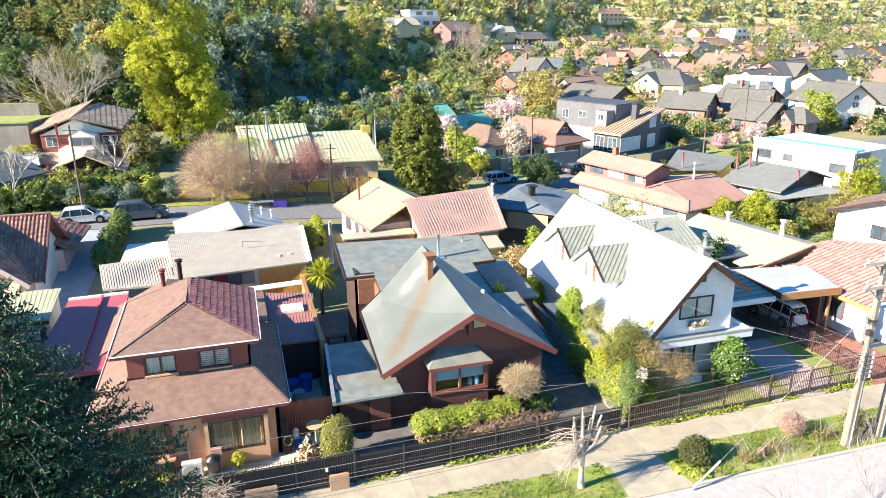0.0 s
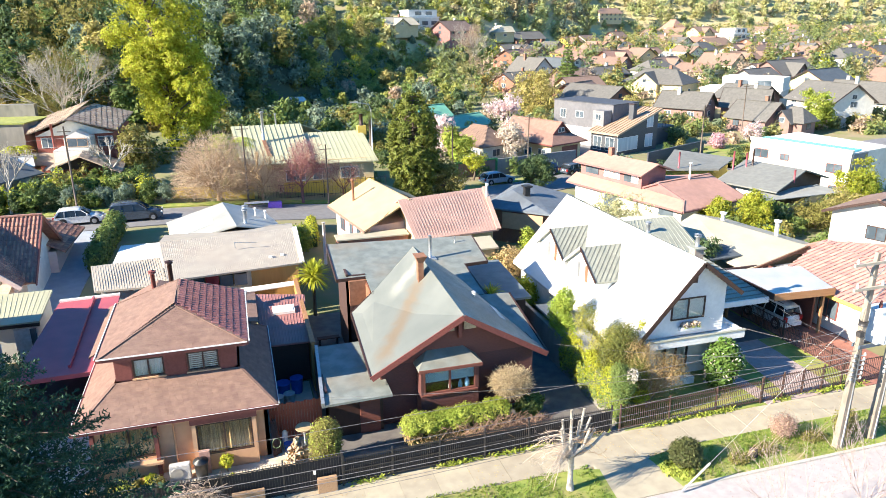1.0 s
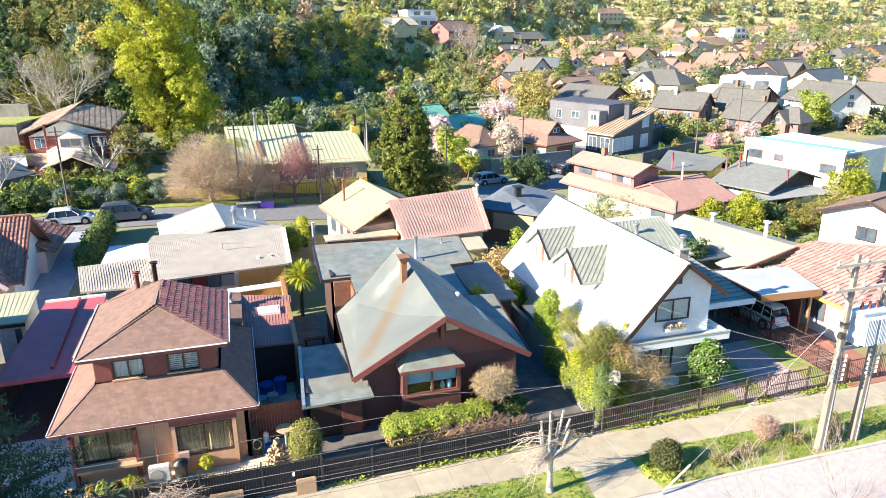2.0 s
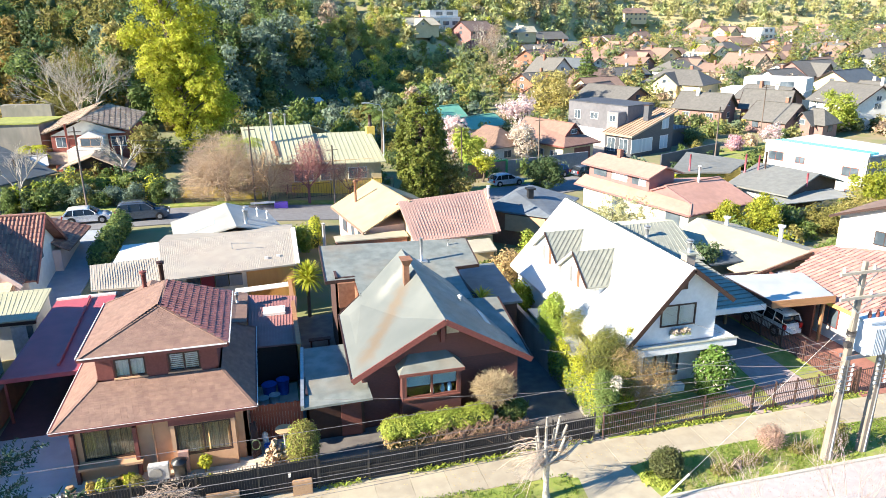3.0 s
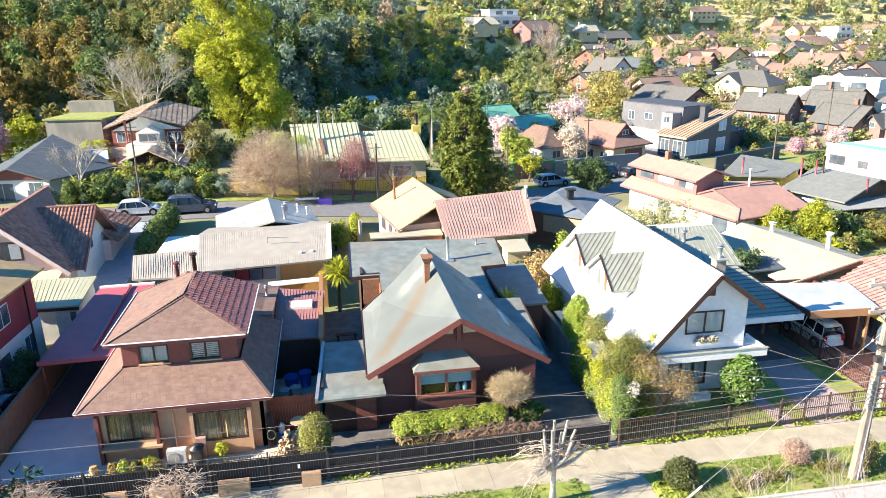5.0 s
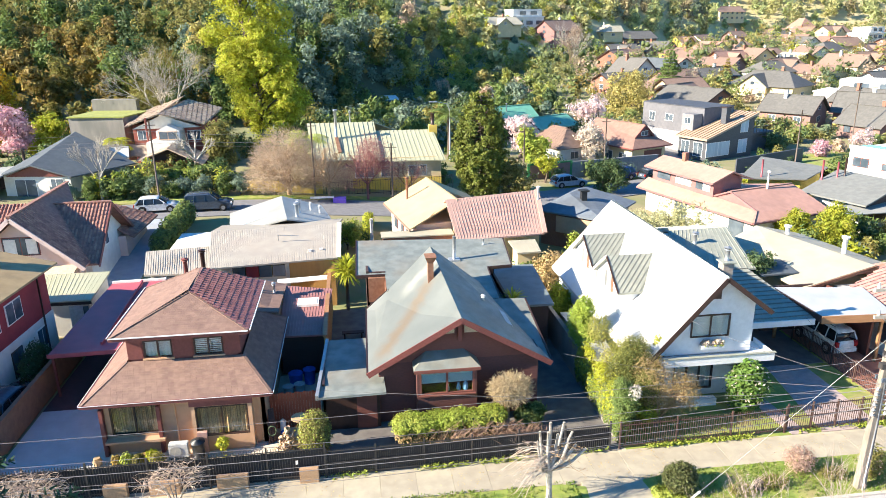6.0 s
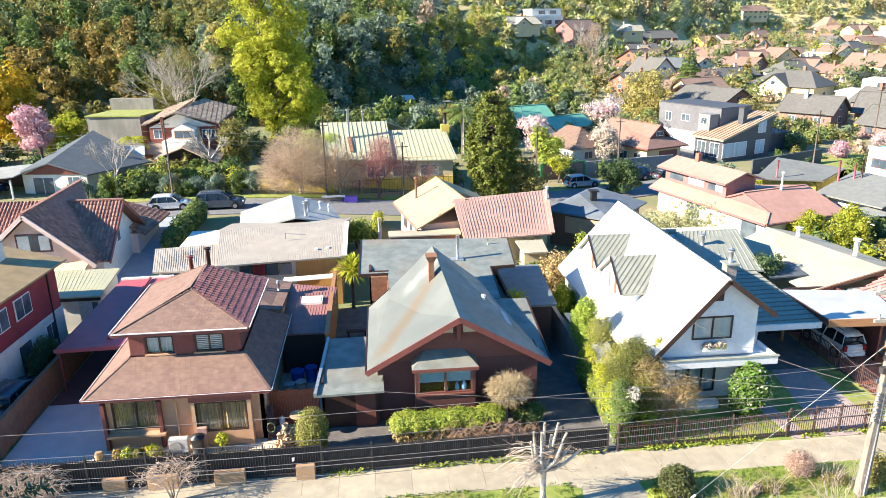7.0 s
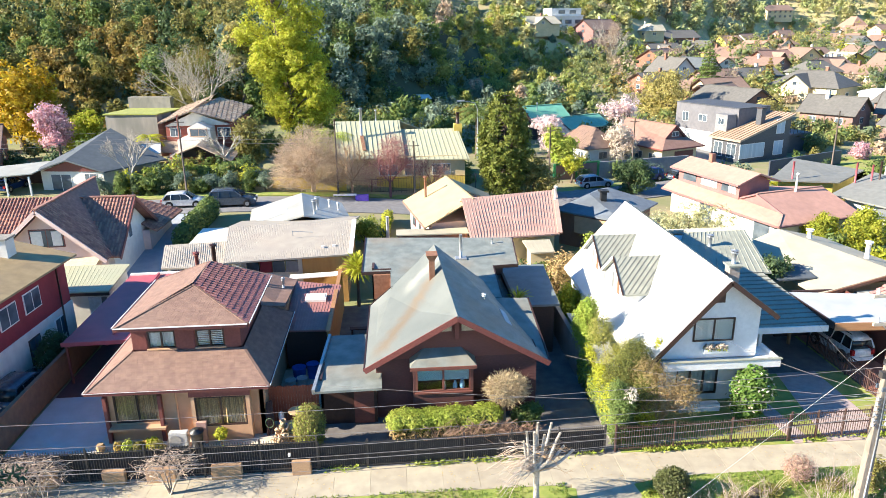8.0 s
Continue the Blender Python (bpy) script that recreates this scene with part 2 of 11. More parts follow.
def rolls(parent, pts, mt, spacing=0.27, row=0.42, w=0.16, h=0.085):
    """Half-round tiles in straight columns up a roof plane, each lapping the one below."""
    pts = [Vector(p) for p in pts]
    o, u = pts[0], (pts[1] - pts[0]).normalized()
    n = u.cross(pts[2] - pts[0]).normalized()
    n = n if n.z > 0 else -n
    v = n.cross(u) if n.cross(u).z > 0 else u.cross(n)
    flat_pts = [((p - o).dot(u), (p - o).dot(v)) for p in pts]
    bm_ = B()
    a, end = min(p[0] for p in flat_pts) + spacing / 2, max(p[0] for p in flat_pts)
    while a < end:
        cuts = []
        for (a0, b0), (a1, b1) in zip(flat_pts, flat_pts[1:] + flat_pts[:1]):
            if (a0 - a) * (a1 - a) < 0:
                cuts.append(b0 + (b1 - b0) * (a - a0) / (a1 - a0))
        if len(cuts) >= 2:
            b, top = min(cuts), max(cuts)
            while b < top - 0.08:
                e = min(b + row, top)
                P = lambda k, q, z: o + u * (a + k) + v * q + n * z
                lo, hi = h, h * 0.55
                hexa(bm_, [P(-w / 2, b, 0), P(w / 2, b, 0), P(w / 2 * 0.9, e, 0), P(-w / 2 * 0.9, e, 0), P(-w / 4, b, lo), P(w / 4, b, lo), P(w / 4, e, hi), P(-w / 4, e, hi)])
                b += row
        a += spacing
    bmesh.ops.recalc_face_normals(bm_, faces=bm_.faces)
    return tagged(part("rolled_tiling", bm_, mt, parent), kind="stuff")


def fast_mesh(name, verts, quads, mats, index=None):
    me = bpy.data.meshes.new(name)
    nv, nq = len(verts), len(quads)
    k = quads.shape[1]
    me.vertices.add(nv)
    me.vertices.foreach_set("co", verts.astype(np.float32).ravel())
    me.loops.add(nq * k)
    me.loops.foreach_set("vertex_index", quads.astype(np.int32).ravel())
    me.polygons.add(nq)
    me.polygons.foreach_set("loop_start", np.arange(0, nq * k, k, dtype=np.int32))
    me.polygons.foreach_set("loop_total", np.full(nq, k, dtype=np.int32))
    if index is not None:
        me.polygons.foreach_set("material_index", index.astype(np.int32))
    for mt in (mats if isinstance(mats, (list, tuple)) else [mats]):
        me.materials.append(mt)
    me.update(calc_edges=True)
    return me


# ---- ground ----
def ss(v):
    v = min(1.0, max(0.0, v))
    return v * v * (3 - 2 * v)


def foot(x):
    """Where the wooded hill begins, as y over x."""
    if x > 56:
        return min(227 + (x - 56) * 0.95, 392 + (x - 230) * 0.1)
    return 112 + 0.0125 * max(0, x + 40) ** 2 if x > -40 else 112 - 0.12 * (-40 - x)


def ground_z(x, y):
    z = 1.7 * ss((y - 44) / 24) * ss((24 - x) / 34)
    z -= 0.4 * ss((y - 40) / 20) * ss((x - 26) / 14)
    z += 1.4 * ss((y - 74) / 18) * ss((20 - x) / 26)
    z += max(0, y - 100) * 0.036 * ss((x - 10) / 40)
    d = y - foot(x)
    if d > 0:
        k = ss((x - 30) / 30)
        m = ss((x + 6) / 16) * (1 - ss((x - 16) / 20))
        z += (23 + 7 * k + 1 * m) * (1 - math.exp(-d / (62 - 20 * k - 24 * m))) * ss(d / 14 + 0.2) + (0.12 + 0.12 * ss((x - 80) / 80)) * max(0, d - 60 + 30 * ss((x - 80) / 80))
        z += 4.0 * noise.noise(Vector((x, y, 0)) * 0.025) * ss(d / 40)
    return z


def axis_steps(stops):
    out = []
    for (a, b, n) in stops:
        out += [a + (b - a) * i / n for i in range(n)]
    return out + [stops[-1][1]]


xs = axis_steps([(-1500, -300, 8), (-300, -60, 30), (-60, 80, 70), (80, 320, 40), (320, 1800, 10)])
ys = axis_steps([(-800, -40, 6), (-40, 15, 6), (15, 28, 4), (28, 130, 52), (130, 460, 66), (460, 2200, 14)])
bm = B()
grid = [[bm.verts.new((x, y, ground_z(x, y) - (0.12 if 12 < y < 40 else 0.06))) for x in xs] for y in ys]
for j in range(len(ys) - 1):
    for i in range(len(xs) - 1):
        f = bm.faces.new((grid[j][i], grid[j][i + 1], grid[j + 1][i + 1], grid[j + 1][i]))
        f.smooth = True
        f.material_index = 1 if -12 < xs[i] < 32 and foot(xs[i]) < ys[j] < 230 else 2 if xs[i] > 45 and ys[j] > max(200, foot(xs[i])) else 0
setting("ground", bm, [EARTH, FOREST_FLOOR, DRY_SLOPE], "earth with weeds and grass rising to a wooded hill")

# ---- front street ----
VERGE_Y, KERB_Y, FENCE_Y = 24.35, 21.9, 26.42


def flat(name, pts, mats, label, z=0.0, th=0.15):
    return setting(name, slab(B(), [(x, y, z) for x, y in pts], th), mats, label)


flat("road", [(-200, 8), (300, 8), (300, KERB_Y - 0.15), (-200, KERB_Y - 0.15)], ASPHALT, "pale worn asphalt street", -0.04)
setting("kerb", box(box(B(), -200, 14.3, KERB_Y - 0.15, KERB_Y, -0.2, 0.05), 17.6, 200, KERB_Y - 0.15, KERB_Y, -0.2, 0.05), KERB, "weathered concrete kerb of the street")
flat("verge", [(-120, KERB_Y), (14.3, KERB_Y), (14.6, VERGE_Y - 0.3), (13.6, VERGE_Y), (-120, VERGE_Y)], GRASS, "patchy grass verge beside the street", 0.03)
flat("verge", [(17.5, KERB_Y), (200, KERB_Y), (200, VERGE_Y + 0.2), (19, VERGE_Y + 0.2), (17.2, VERGE_Y - 0.2)], GRASS, "bright green grass verge beside the street", 0.03)
flat("crossing", [(14.25, KERB_Y - 0.15), (17.6, KERB_Y - 0.15), (17.3, VERGE_Y + 0.1), (14.5, VERGE_Y + 0.1)], CONCRETE, "concrete driveway crossing through the verge", 0.02)
flat("pavement", [(-120, VERGE_Y), (200, VERGE_Y), (200, FENCE_Y + 0.3), (-120, FENCE_Y + 0.3)], CONCRETE, "bed of the concrete pavement", -0.01)
flat("carport_floor", [(-11.9, 34.35), (-7.6, 34.35), (-7.6, 46), (-11.9, 46)], M("dark_red_floor_paint", (0.12, 0.045, 0.045), (0.09, 0.035, 0.035), scale=2, rough=0.7, bump=0.2), "dark red carport floor", 0.0)
flat("yard_left", [(-11.9, FENCE_Y + 0.1), (-7.6, FENCE_Y + 0.1), (-7.6, 34.34), (-11.9, 34.34)], PALE_DRIVE, "grey concrete drive beside the maroon house", 0.0)
flat("yard_front", [(-7.6, FENCE_Y + 0.1), (2.85, FENCE_Y + 0.1), (2.85, 36.5), (-7.6, 36.5)], YARD, "pale paved front yard of the maroon house", 0.004)
flat("yard_middle", [(2.95, FENCE_Y + 0.1), (17.2, FENCE_Y + 0.1), (17.2, 46), (2.95, 46)], WET_YARD, "dark concrete yard round the green house", 0.0)
flat("lawn", [(17.4, FENCE_Y + 0.1), (35.5, FENCE_Y + 0.1), (35.5, 40), (17.4, 40)], GRASS, "garden lawn before the white house", 0.0)
DRIVE = M("pinkish_paving", (0.4, 0.32, 0.3), (0.33, 0.26, 0.25), scale=3, rough=0.9, bump=0.3)
flat("drive", [(27.5, FENCE_Y + 0.1), (30.8, FENCE_Y + 0.1), (30.9, 33.29), (28.6, 33.29)], DRIVE, "paved drive to the carport", 0.02)
flat("garden_path", [(25.9, FENCE_Y + 0.1), (26.8, FENCE_Y + 0.1), (26.3, 31.5), (25.5, 31.5)], DRIVE, "narrow paved garden path", 0.02)
# dark slab carries the lean-to's shade in its colour
flat("carport_bay", [(25.45, 33.3), (32.3, 33.3), (32.3, 39.3), (25.45, 39.3)], WET_YARD, "floor under the lean-to roof, darkened for its shade", 0.026)
RED_PAVE = M("red_paving", (0.34, 0.15, 0.11), (0.28, 0.12, 0.09), scale=3, rough=0.85, bump=0.3)
flat("drive_red", [(32.5, FENCE_Y + 0.1), (36.3, FENCE_Y + 0.1), (36.3, 38), (32.5, 38)], RED_PAVE, "red paved drive under the timber carport", 0.02)

pave = bpy.data.objects["pavement"]
bm = B()
box(bm, -0.804, 0.804, -0.96, 0.96, -0.02, 0.022)
bmesh.ops.bevel(bm, geom=bm.edges[:], offset=0.006, segments=1, affect="EDGES")
SLAB = bpy.data.meshes.new("paving_slab")
bm.to_mesh(SLAB)
bm.free()
SLAB.materials.append(CONCRETE)
rs = random.Random(3)
for i in range(-16, 32):
    ob = new("paving_slab", SLAB)
    ob.parent = pave
    ob.location = (i * 1.615, (VERGE_Y + FENCE_Y) / 2 - 0.03, 0.0 + rs.uniform(-0.006, 0.006))
    ob.rotation_euler = (rs.uniform(-0.003, 0.003), rs.uniform(-0.003, 0.003), 0)

# ---- house materials ----
MAROON_TILE = M("maroon_roof_tile", (0.235, 0.145, 0.112), (0.185, 0.112, 0.088), scale=2.5, rough=0.85, bump=0.4, island=0.08, big=0.5, amount=0.3, stain=(0.22, 0.15, 0.12))
MAROON_PIECE = M("maroon_shingle", (0.235, 0.145, 0.112), (0.185, 0.112, 0.088), scale=2.5, rough=0.85, bump=0.4, each=0.08, big=0.5, amount=0.3, stain=(0.22, 0.15, 0.12))
MAROON_SHEET = M("maroon_sheet_metal", (0.4, 0.09, 0.11), (0.34, 0.08, 0.1), scale=1.2, rough=0.5, bump=0.05, big=0.3)
MAROON_WOOD = M("maroon_painted_wood", (0.2, 0.06, 0.05), (0.16, 0.045, 0.04), scale=9, rough=0.6, bump=0.2)
TAN_WALL = M("tan_stucco", (0.54, 0.33, 0.2), (0.49, 0.3, 0.18), scale=3, rough=0.9, bump=0.35, big=0.5)
DARK_FRAME = M("dark_brown_frame", (0.05, 0.025, 0.02), rough=0.45, bump=0.05)
WHITE_TRIM = M("white_painted_trim", (0.8, 0.78, 0.75), (0.7, 0.68, 0.66), scale=4, rough=0.5, bump=0.05)
CURTAIN = M("net_curtain", (0.72, 0.45, 0.22), (0.26, 0.15, 0.08), scale=9, rough=0.95, bump=0.1, stretch=(4, 4, 0.05), big=0.6)
GREY_CURTAIN = M("grey_blind", (0.8, 0.8, 0.8), (0.62, 0.63, 0.65), scale=7, rough=0.95, bump=0.1, stretch=(4, 4, 0.05))
INSIDE = M("dim_interior", (0.2, 0.17, 0.15), rough=0.9, bump=0)
GREEN_FELT = M("grey_green_roof_felt", (0.22, 0.242, 0.222), (0.15, 0.168, 0.156), scale=1.7, rough=0.55, bump=0.35, big=0.4, amount=0.75, stain=(0.22, 0.18, 0.13))
BROWN_WOOD = M("dark_brown_boards", (0.07, 0.037, 0.032), (0.052, 0.029, 0.027), scale=6, rough=0.7, bump=0.3, stretch=(1, 1, 5))
MAROON_BOARD = M("dark_maroon_boards", (0.115, 0.042, 0.038), (0.085, 0.033, 0.03), scale=6, rough=0.7, bump=0.3, stretch=(1, 1, 5))
RED_WOOD = M("red_brown_boards", (0.18, 0.06, 0.045), (0.145, 0.05, 0.038), scale=6, rough=0.7, bump=0.3, stretch=(1, 1, 5))
RUST = M("rusted_sheet", (0.27, 0.13, 0.075), (0.2, 0.09, 0.05), scale=4, rough=0.8, bump=0.3)
STEEL = M("galvanised_steel", (0.45, 0.47, 0.48), (0.36, 0.38, 0.4), scale=5, rough=0.4, bump=0.05, metal=0.6)
WHITE_SHEET = M("white_painted_roof_sheet", (0.55, 0.545, 0.53), (0.5, 0.495, 0.48), scale=1.0, rough=0.5, bump=0.08, big=0.2, amount=0.25, stain=(0.5, 0.49, 0.46))
WHITE_BOARD = M("white_weatherboard", (0.74, 0.74, 0.73), (0.68, 0.68, 0.67), scale=5, rough=0.6, bump=0.1)
GREY_SHEET = M("weathered_grey_sheet", (0.31, 0.315, 0.26), (0.26, 0.27, 0.225), scale=2, rough=0.55, bump=0.1, big=0.5)
BLUE_BLIND = M("pale_blue_blind", (0.42, 0.62, 0.7), (0.36, 0.56, 0.66), scale=3, rough=0.8, bump=0.05)
BLUE_CHINA = M("blue_glazed_china", (0.12, 0.3, 0.55), (0.3, 0.5, 0.7), scale=14, rough=0.15, bump=0.0)
CREAM = M("cream_panel", (0.6, 0.5, 0.36), rough=0.8)


def window(parent, x0, x1, z0, z1, y, fr, cover=None, panes=2, face=1, bar_w=0.07, sill=None, cover_top=None):
    """A window in a wall that faces -y (face=1) at depth y: frame, panes and what hangs behind the glass."""
    w = bar_w
    bm = B()
    box(bm, x0, x1, y - 0.03, y + 0.09, z1 - w, z1)
    box(bm, x0, x1, y - 0.03, y + 0.09, z0, z0 + w)
    for i in range(panes + 1):
        c = x0 + w / 2 + (x1 - x0 - w) * i / panes
        box(bm, c - w / 2, c + w / 2, y - 0.028, y + 0.088, z0 + w, z1 - w)
    win = part("window", bm, fr, parent)
    for i in range(panes):
        a = x0 + w / 2 + (x1 - x0 - w) * i / panes
        b = x0 + w / 2 + (x1 - x0 - w) * (i + 1) / panes
        p = part("pane", box(B(), a + w / 2, b - w / 2, y + 0.02, y + 0.032, z0 + w, z1 - w), GLASS, win)
        p.visible_shadow = False
    if cover:
        bm = B()
        n = max(8, int((x1 - x0) / 0.07))
        top = z1 - 0.02
        low = z0 + 0.02 if cover_top is None else cover_top
        row = []
        for i in range(n + 1):
            px = x0 + 0.03 + (x1 - x0 - 0.06) * i / n
            py = y + 0.16 + (0.025 * math.sin(i * 2.1) if cover_top is None else 0)
            row.append((bm.verts.new((px, py, low)), bm.verts.new((px, py, top)), bm.verts.new((px, py + 0.01, low)), bm.verts.new((px, py + 0.01, top))))
        for a, b in zip(row, row[1:]):
            bm.faces.new((a[0], b[0], b[1], a[1]))
            bm.faces.new((a[3], b[3], b[2], a[2]))
        part("curtain" if cover_top is None else "blind", bm, cover, win)
    if sill:
        part("sill", box(B(), x0 - 0.06, x1 + 0.06, y - 0.12, y - 0.03, z0 - 0.05, z0 + 0.02), sill, win)
    return win


def flue(parent, x, y, z0, z1, r, mt, cap=True, label=""):
    bm = B()
    tube(bm, [(x, y, z0), (x, y, z1)], r, 10)
    if cap:
        tube(bm, [(x, y, z1 - 0.02), (x, y, z1 + 0.05)], [r * 1.7, r * 1.5], 10)
        tube(bm, [(x, y, z1 + 0.1), (x, y, z1 + 0.16)], [r * 1.9, r * 0.4], 10)
        for k in range(3):
            a = k * 2.1
            tube(bm, [(x + r * math.cos(a), y + r * math.sin(a), z1), (x + r * 1.4 * math.cos(a), y + r * 1.4 * math.sin(a), z1 + 0.12)], 0.012, 4)
    return part("flue", bm, mt, parent, label)


# ---- maroon house ----
def maroon_house():
    h = thing("maroon_house", "two-storey tan and maroon house with shingled hip roofs", "house", base=(-3.5, 33, 0))
    # ground floor
    x0, x1, y0, y1 = -7.2, 0.35, 29.75, 38.0
    bm = B()
    wall(bm, (x0, y0), (-3.0, y0), -0.05, 2.9, 0.18, [(0.4, 2.62, 0.95, 2.5)])
    wall(bm, (-0.2, y0), (x1, y0), -0.05, 2.9, 0.18)
    wall(bm, (x1, y0), (x1, y1), -0.05, 2.9, 0.18)
    wall(bm, (x1, y1), (x0, y1), -0.05, 2.9, 0.18)
    wall(bm, (x0, y1), (x0, y0), -0.05, 2.9, 0.18)
    part("wall", bm, TAN_WALL, h)
    part("bay_apron", box(B(), -2.82, -0.38, 29.32, 29.47, -0.05, 0.82), TAN_WALL, h)
    part("bay_head", box(B(), -2.82, -0.38, 29.32, 29.47, 2.42, 2.75), TAN_WALL, h)
    for xa, xb in ((-3.0, -2.82), (-0.38, -0.2)):
        part("bay_cheek", box(B(), xa, xb, 29.32, 30.0, -0.05, 2.75), TAN_WALL, h)
    part("lintel", box(B(), -3.05, -0.15, 29.27, 29.34, 2.46, 2.8), MAROON_WOOD, h)
    part("lintel", box(B(), x0 - 0.05, -4.5, 29.68, 29.78, 2.5, 2.8), MAROON_WOOD, h)
    part("window_ledge", box(B(), -7.05, -4.35, 29.35, 29.75, 0.72, 0.84), TAN_WALL, h)
    for xa in (-7.2, -4.62):
        part("post", box(B(), xa, xa + 0.16, 29.5, 29.74, 0.0, 2.5), MAROON_WOOD, h)
    window(h, -6.8, -4.58, 0.95, 2.5, 29.8, DARK_FRAME, CURTAIN)
    window(h, -2.82, -0.38, 0.82, 2.42, 29.36, DARK_FRAME, CURTAIN)
    part("floor_slab", box(B(), x0 + 0.2, x1 - 0.2, y0 + 0.2, y1 - 0.2, 0.02, 0.1), INSIDE, h)
    part("drainpipe", tube(B(), [(-3.8, 29.7, 0.1), (-3.8, 29.7, 2.75)], 0.04, 8), TAN_WALL, h)
    # lower roof
    e = 2.95
    a, b, c, d = (-7.8, 29.2, e), (0.8, 29.2, e), (0.8, 38.25, e), (-7.8, 38.25, e)
    A, Bq, C, D = (-6.2, 31.35, 4.02), (-0.7, 31.35, 4.02), (-0.7, 36.9, 4.02), (-6.2, 36.9, 4.02)
    rng = random.Random(5)
    loose = []
    for i, poly in enumerate(([a, b, Bq, A], [b, c, C, Bq], [c, d, D, C], [d, a, A, D])):
        rf = part("lower_roof", slab(B(), poly, 0.09), MAROON_TILE, h)
        pl = courses(poly, 0.15, 0.26, 0.008, rng, gap=0.007)
        if i == 0:
            loose = [(p, rf) for p in pl if abs(p[4] - 0.253) < 0.004]
            pl = [p for p in pl if abs(p[4] - 0.253) >= 0.004]
        tagged(part("shingles", pieces_mesh(B(), pl, 0.008, rng), MAROON_TILE, rf), kind="stuff")
    for p, q in ((a, A), (b, Bq), (c, C), (d, D)):
        part("hip_cap", bar(B(), Vector(p) + Vector((0, 0, 0.02)), Vector(q) + Vector((0, 0, 0.008)), 0.15, 0.02), MAROON_TILE, h)
    bm = B()
    for p, q in ((a, b), (b, c), (d, a)):
        bar(bm, Vector(p) + Vector((0, 0, -0.06)), Vector(q) + Vector((0, 0, -0.06)), 0.13, 0.15)
    part("gutter", bm, MAROON_WOOD, h)
    bm = B()
    bar(bm, Vector(a) + Vector((-0.07, -0.09, 0.02)), Vector(b) + Vector((0.07, -0.09, 0.02)), 0.02, 0.02)
    bar(bm, Vector(a) + Vector((-0.09, 0, 0.02)), Vector(d) + Vector((-0.09, 0, 0.02)), 0.03, 0.03)
    bar(bm, Vector(b) + Vector((0.09, 0, 0.02)), Vector(c) + Vector((0.09, 0, 0.02)), 0.03, 0.03)
    part("gutter_lip", bm, WHITE_TRIM, h)
    part("soffit", slab(B(), [(-7.7, 29.25, 2.85), (0.7, 29.25, 2.85), (0.7, 38.1, 2.85), (-7.7, 38.1, 2.85)], 0.03), MAROON_WOOD, h)
    # upper floor
    bm = B()
    wall(bm, (-6.1, 31.4), (-0.8, 31.4), 3.4, 5.5, 0.15, [(0.75, 2.1, 4.1, 5.06), (3.1, 4.5, 4.1, 5.06)])
    wall(bm, (-0.8, 31.4), (-0.8, 36.9), 3.4, 5.5, 0.15)
    wall(bm, (-0.8, 36.9), (-6.1, 36.9), 3.4, 5.5, 0.15)
    wall(bm, (-6.1, 36.9), (-6.1, 31.4), 3.4, 5.5, 0.15)
    up = part("upper_wall", bm, MAROON_WOOD, h, "maroon diagonal boarding")
    # diagonal boards between the windows
    for (xa, xb, za, zb, lean) in ((-6.1, -5.4, 4.03, 5.4, 1), (-3.95, -3.05, 4.03, 5.4, -1), (-1.55, -0.8, 4.03, 5.4, 1)):
        n = int((zb - za + (xb - xa)) / 0.085)
        for i in range(n):
            s = za - (xb - xa) + i * 0.085 if lean > 0 else za + i * 0.085
            z_a, z_b = s, s + lean * (xb - xa)
            pts = []
            for k in range(9):
                f = k / 8
                z = z_a + (z_b - z_a) * f
                if za <= z <= zb:
                    pts.append((xa + (xb - xa) * f, z))
            if len(pts) > 1:
                bm = B()
                bar(bm, (pts[0][0], 31.385, pts[0][1]), (pts[-1][0], 31.385, pts[-1][1]), 0.03, 0.062)
                part("board", bm, MAROON_WOOD, up)
    window(h, -5.35, -4.0, 4.1, 5.06, 31.42, DARK_FRAME, GREY_CURTAIN, sill=TAN_WALL)
    win = window(h, -3.0, -1.6, 4.1, 5.06, 31.42, DARK_FRAME, None, sill=TAN_WALL)
    for k in range(9):
        part("blind_slat", box(B(), -2.95, -1.65, 31.56, 31.59, 4.15 + k * 0.1, 4.215 + k * 0.1), GREY_CURTAIN, win)
    # upper roof
    e = 5.52
    a, b, c, d = (-6.65, 30.8, e), (-0.25, 30.8, e), (-0.25, 37.6, e), (-6.65, 37.6, e)
    R, S = (-3.4, 33.55, 6.66), (-3.4, 36.9, 6.78)
    for poly in ([a, b, R], [c, d, S], [d, a, R, S]):
        rf = part("upper_roof", slab(B(), poly, 0.1), MAROON_TILE, h)
        tagged(part("shingles", pieces_mesh(B(), courses(poly, 0.15, 0.26, 0.008, rng, gap=0.007), 0.008, rng), MAROON_TILE, rf), kind="stuff")
    rf = part("upper_roof", slab(B(), [b, c, S, R], 0.1), MAROON_TILE, h)
    plum_tile = M("plum_red_roof_tile", (0.3, 0.125, 0.12), (0.23, 0.095, 0.095), scale=2.5, rough=0.7, bump=0.4, island=0.12, big=0.5, amount=0.3)
    tagged(part("tiles", pieces_mesh(B(), courses([b, c, S, R], 0.33, 0.22, 0.1, rng, gap=0.025), 0.014, rng), plum_tile, rf), kind="stuff")
    rolls(rf, [b, c, S, R], plum_tile, 0.3, 0.33, 0.17, 0.085)
    for p, q in ((a, R), (b, R), (c, S), (d, S), (R, S)):
        part("ridge_cap", bar(B(), Vector(p) + Vector((0, 0, 0.03)), Vector(q) + Vector((0, 0, 0.012)), 0.17, 0.022), MAROON_TILE, h)
    bm = B()
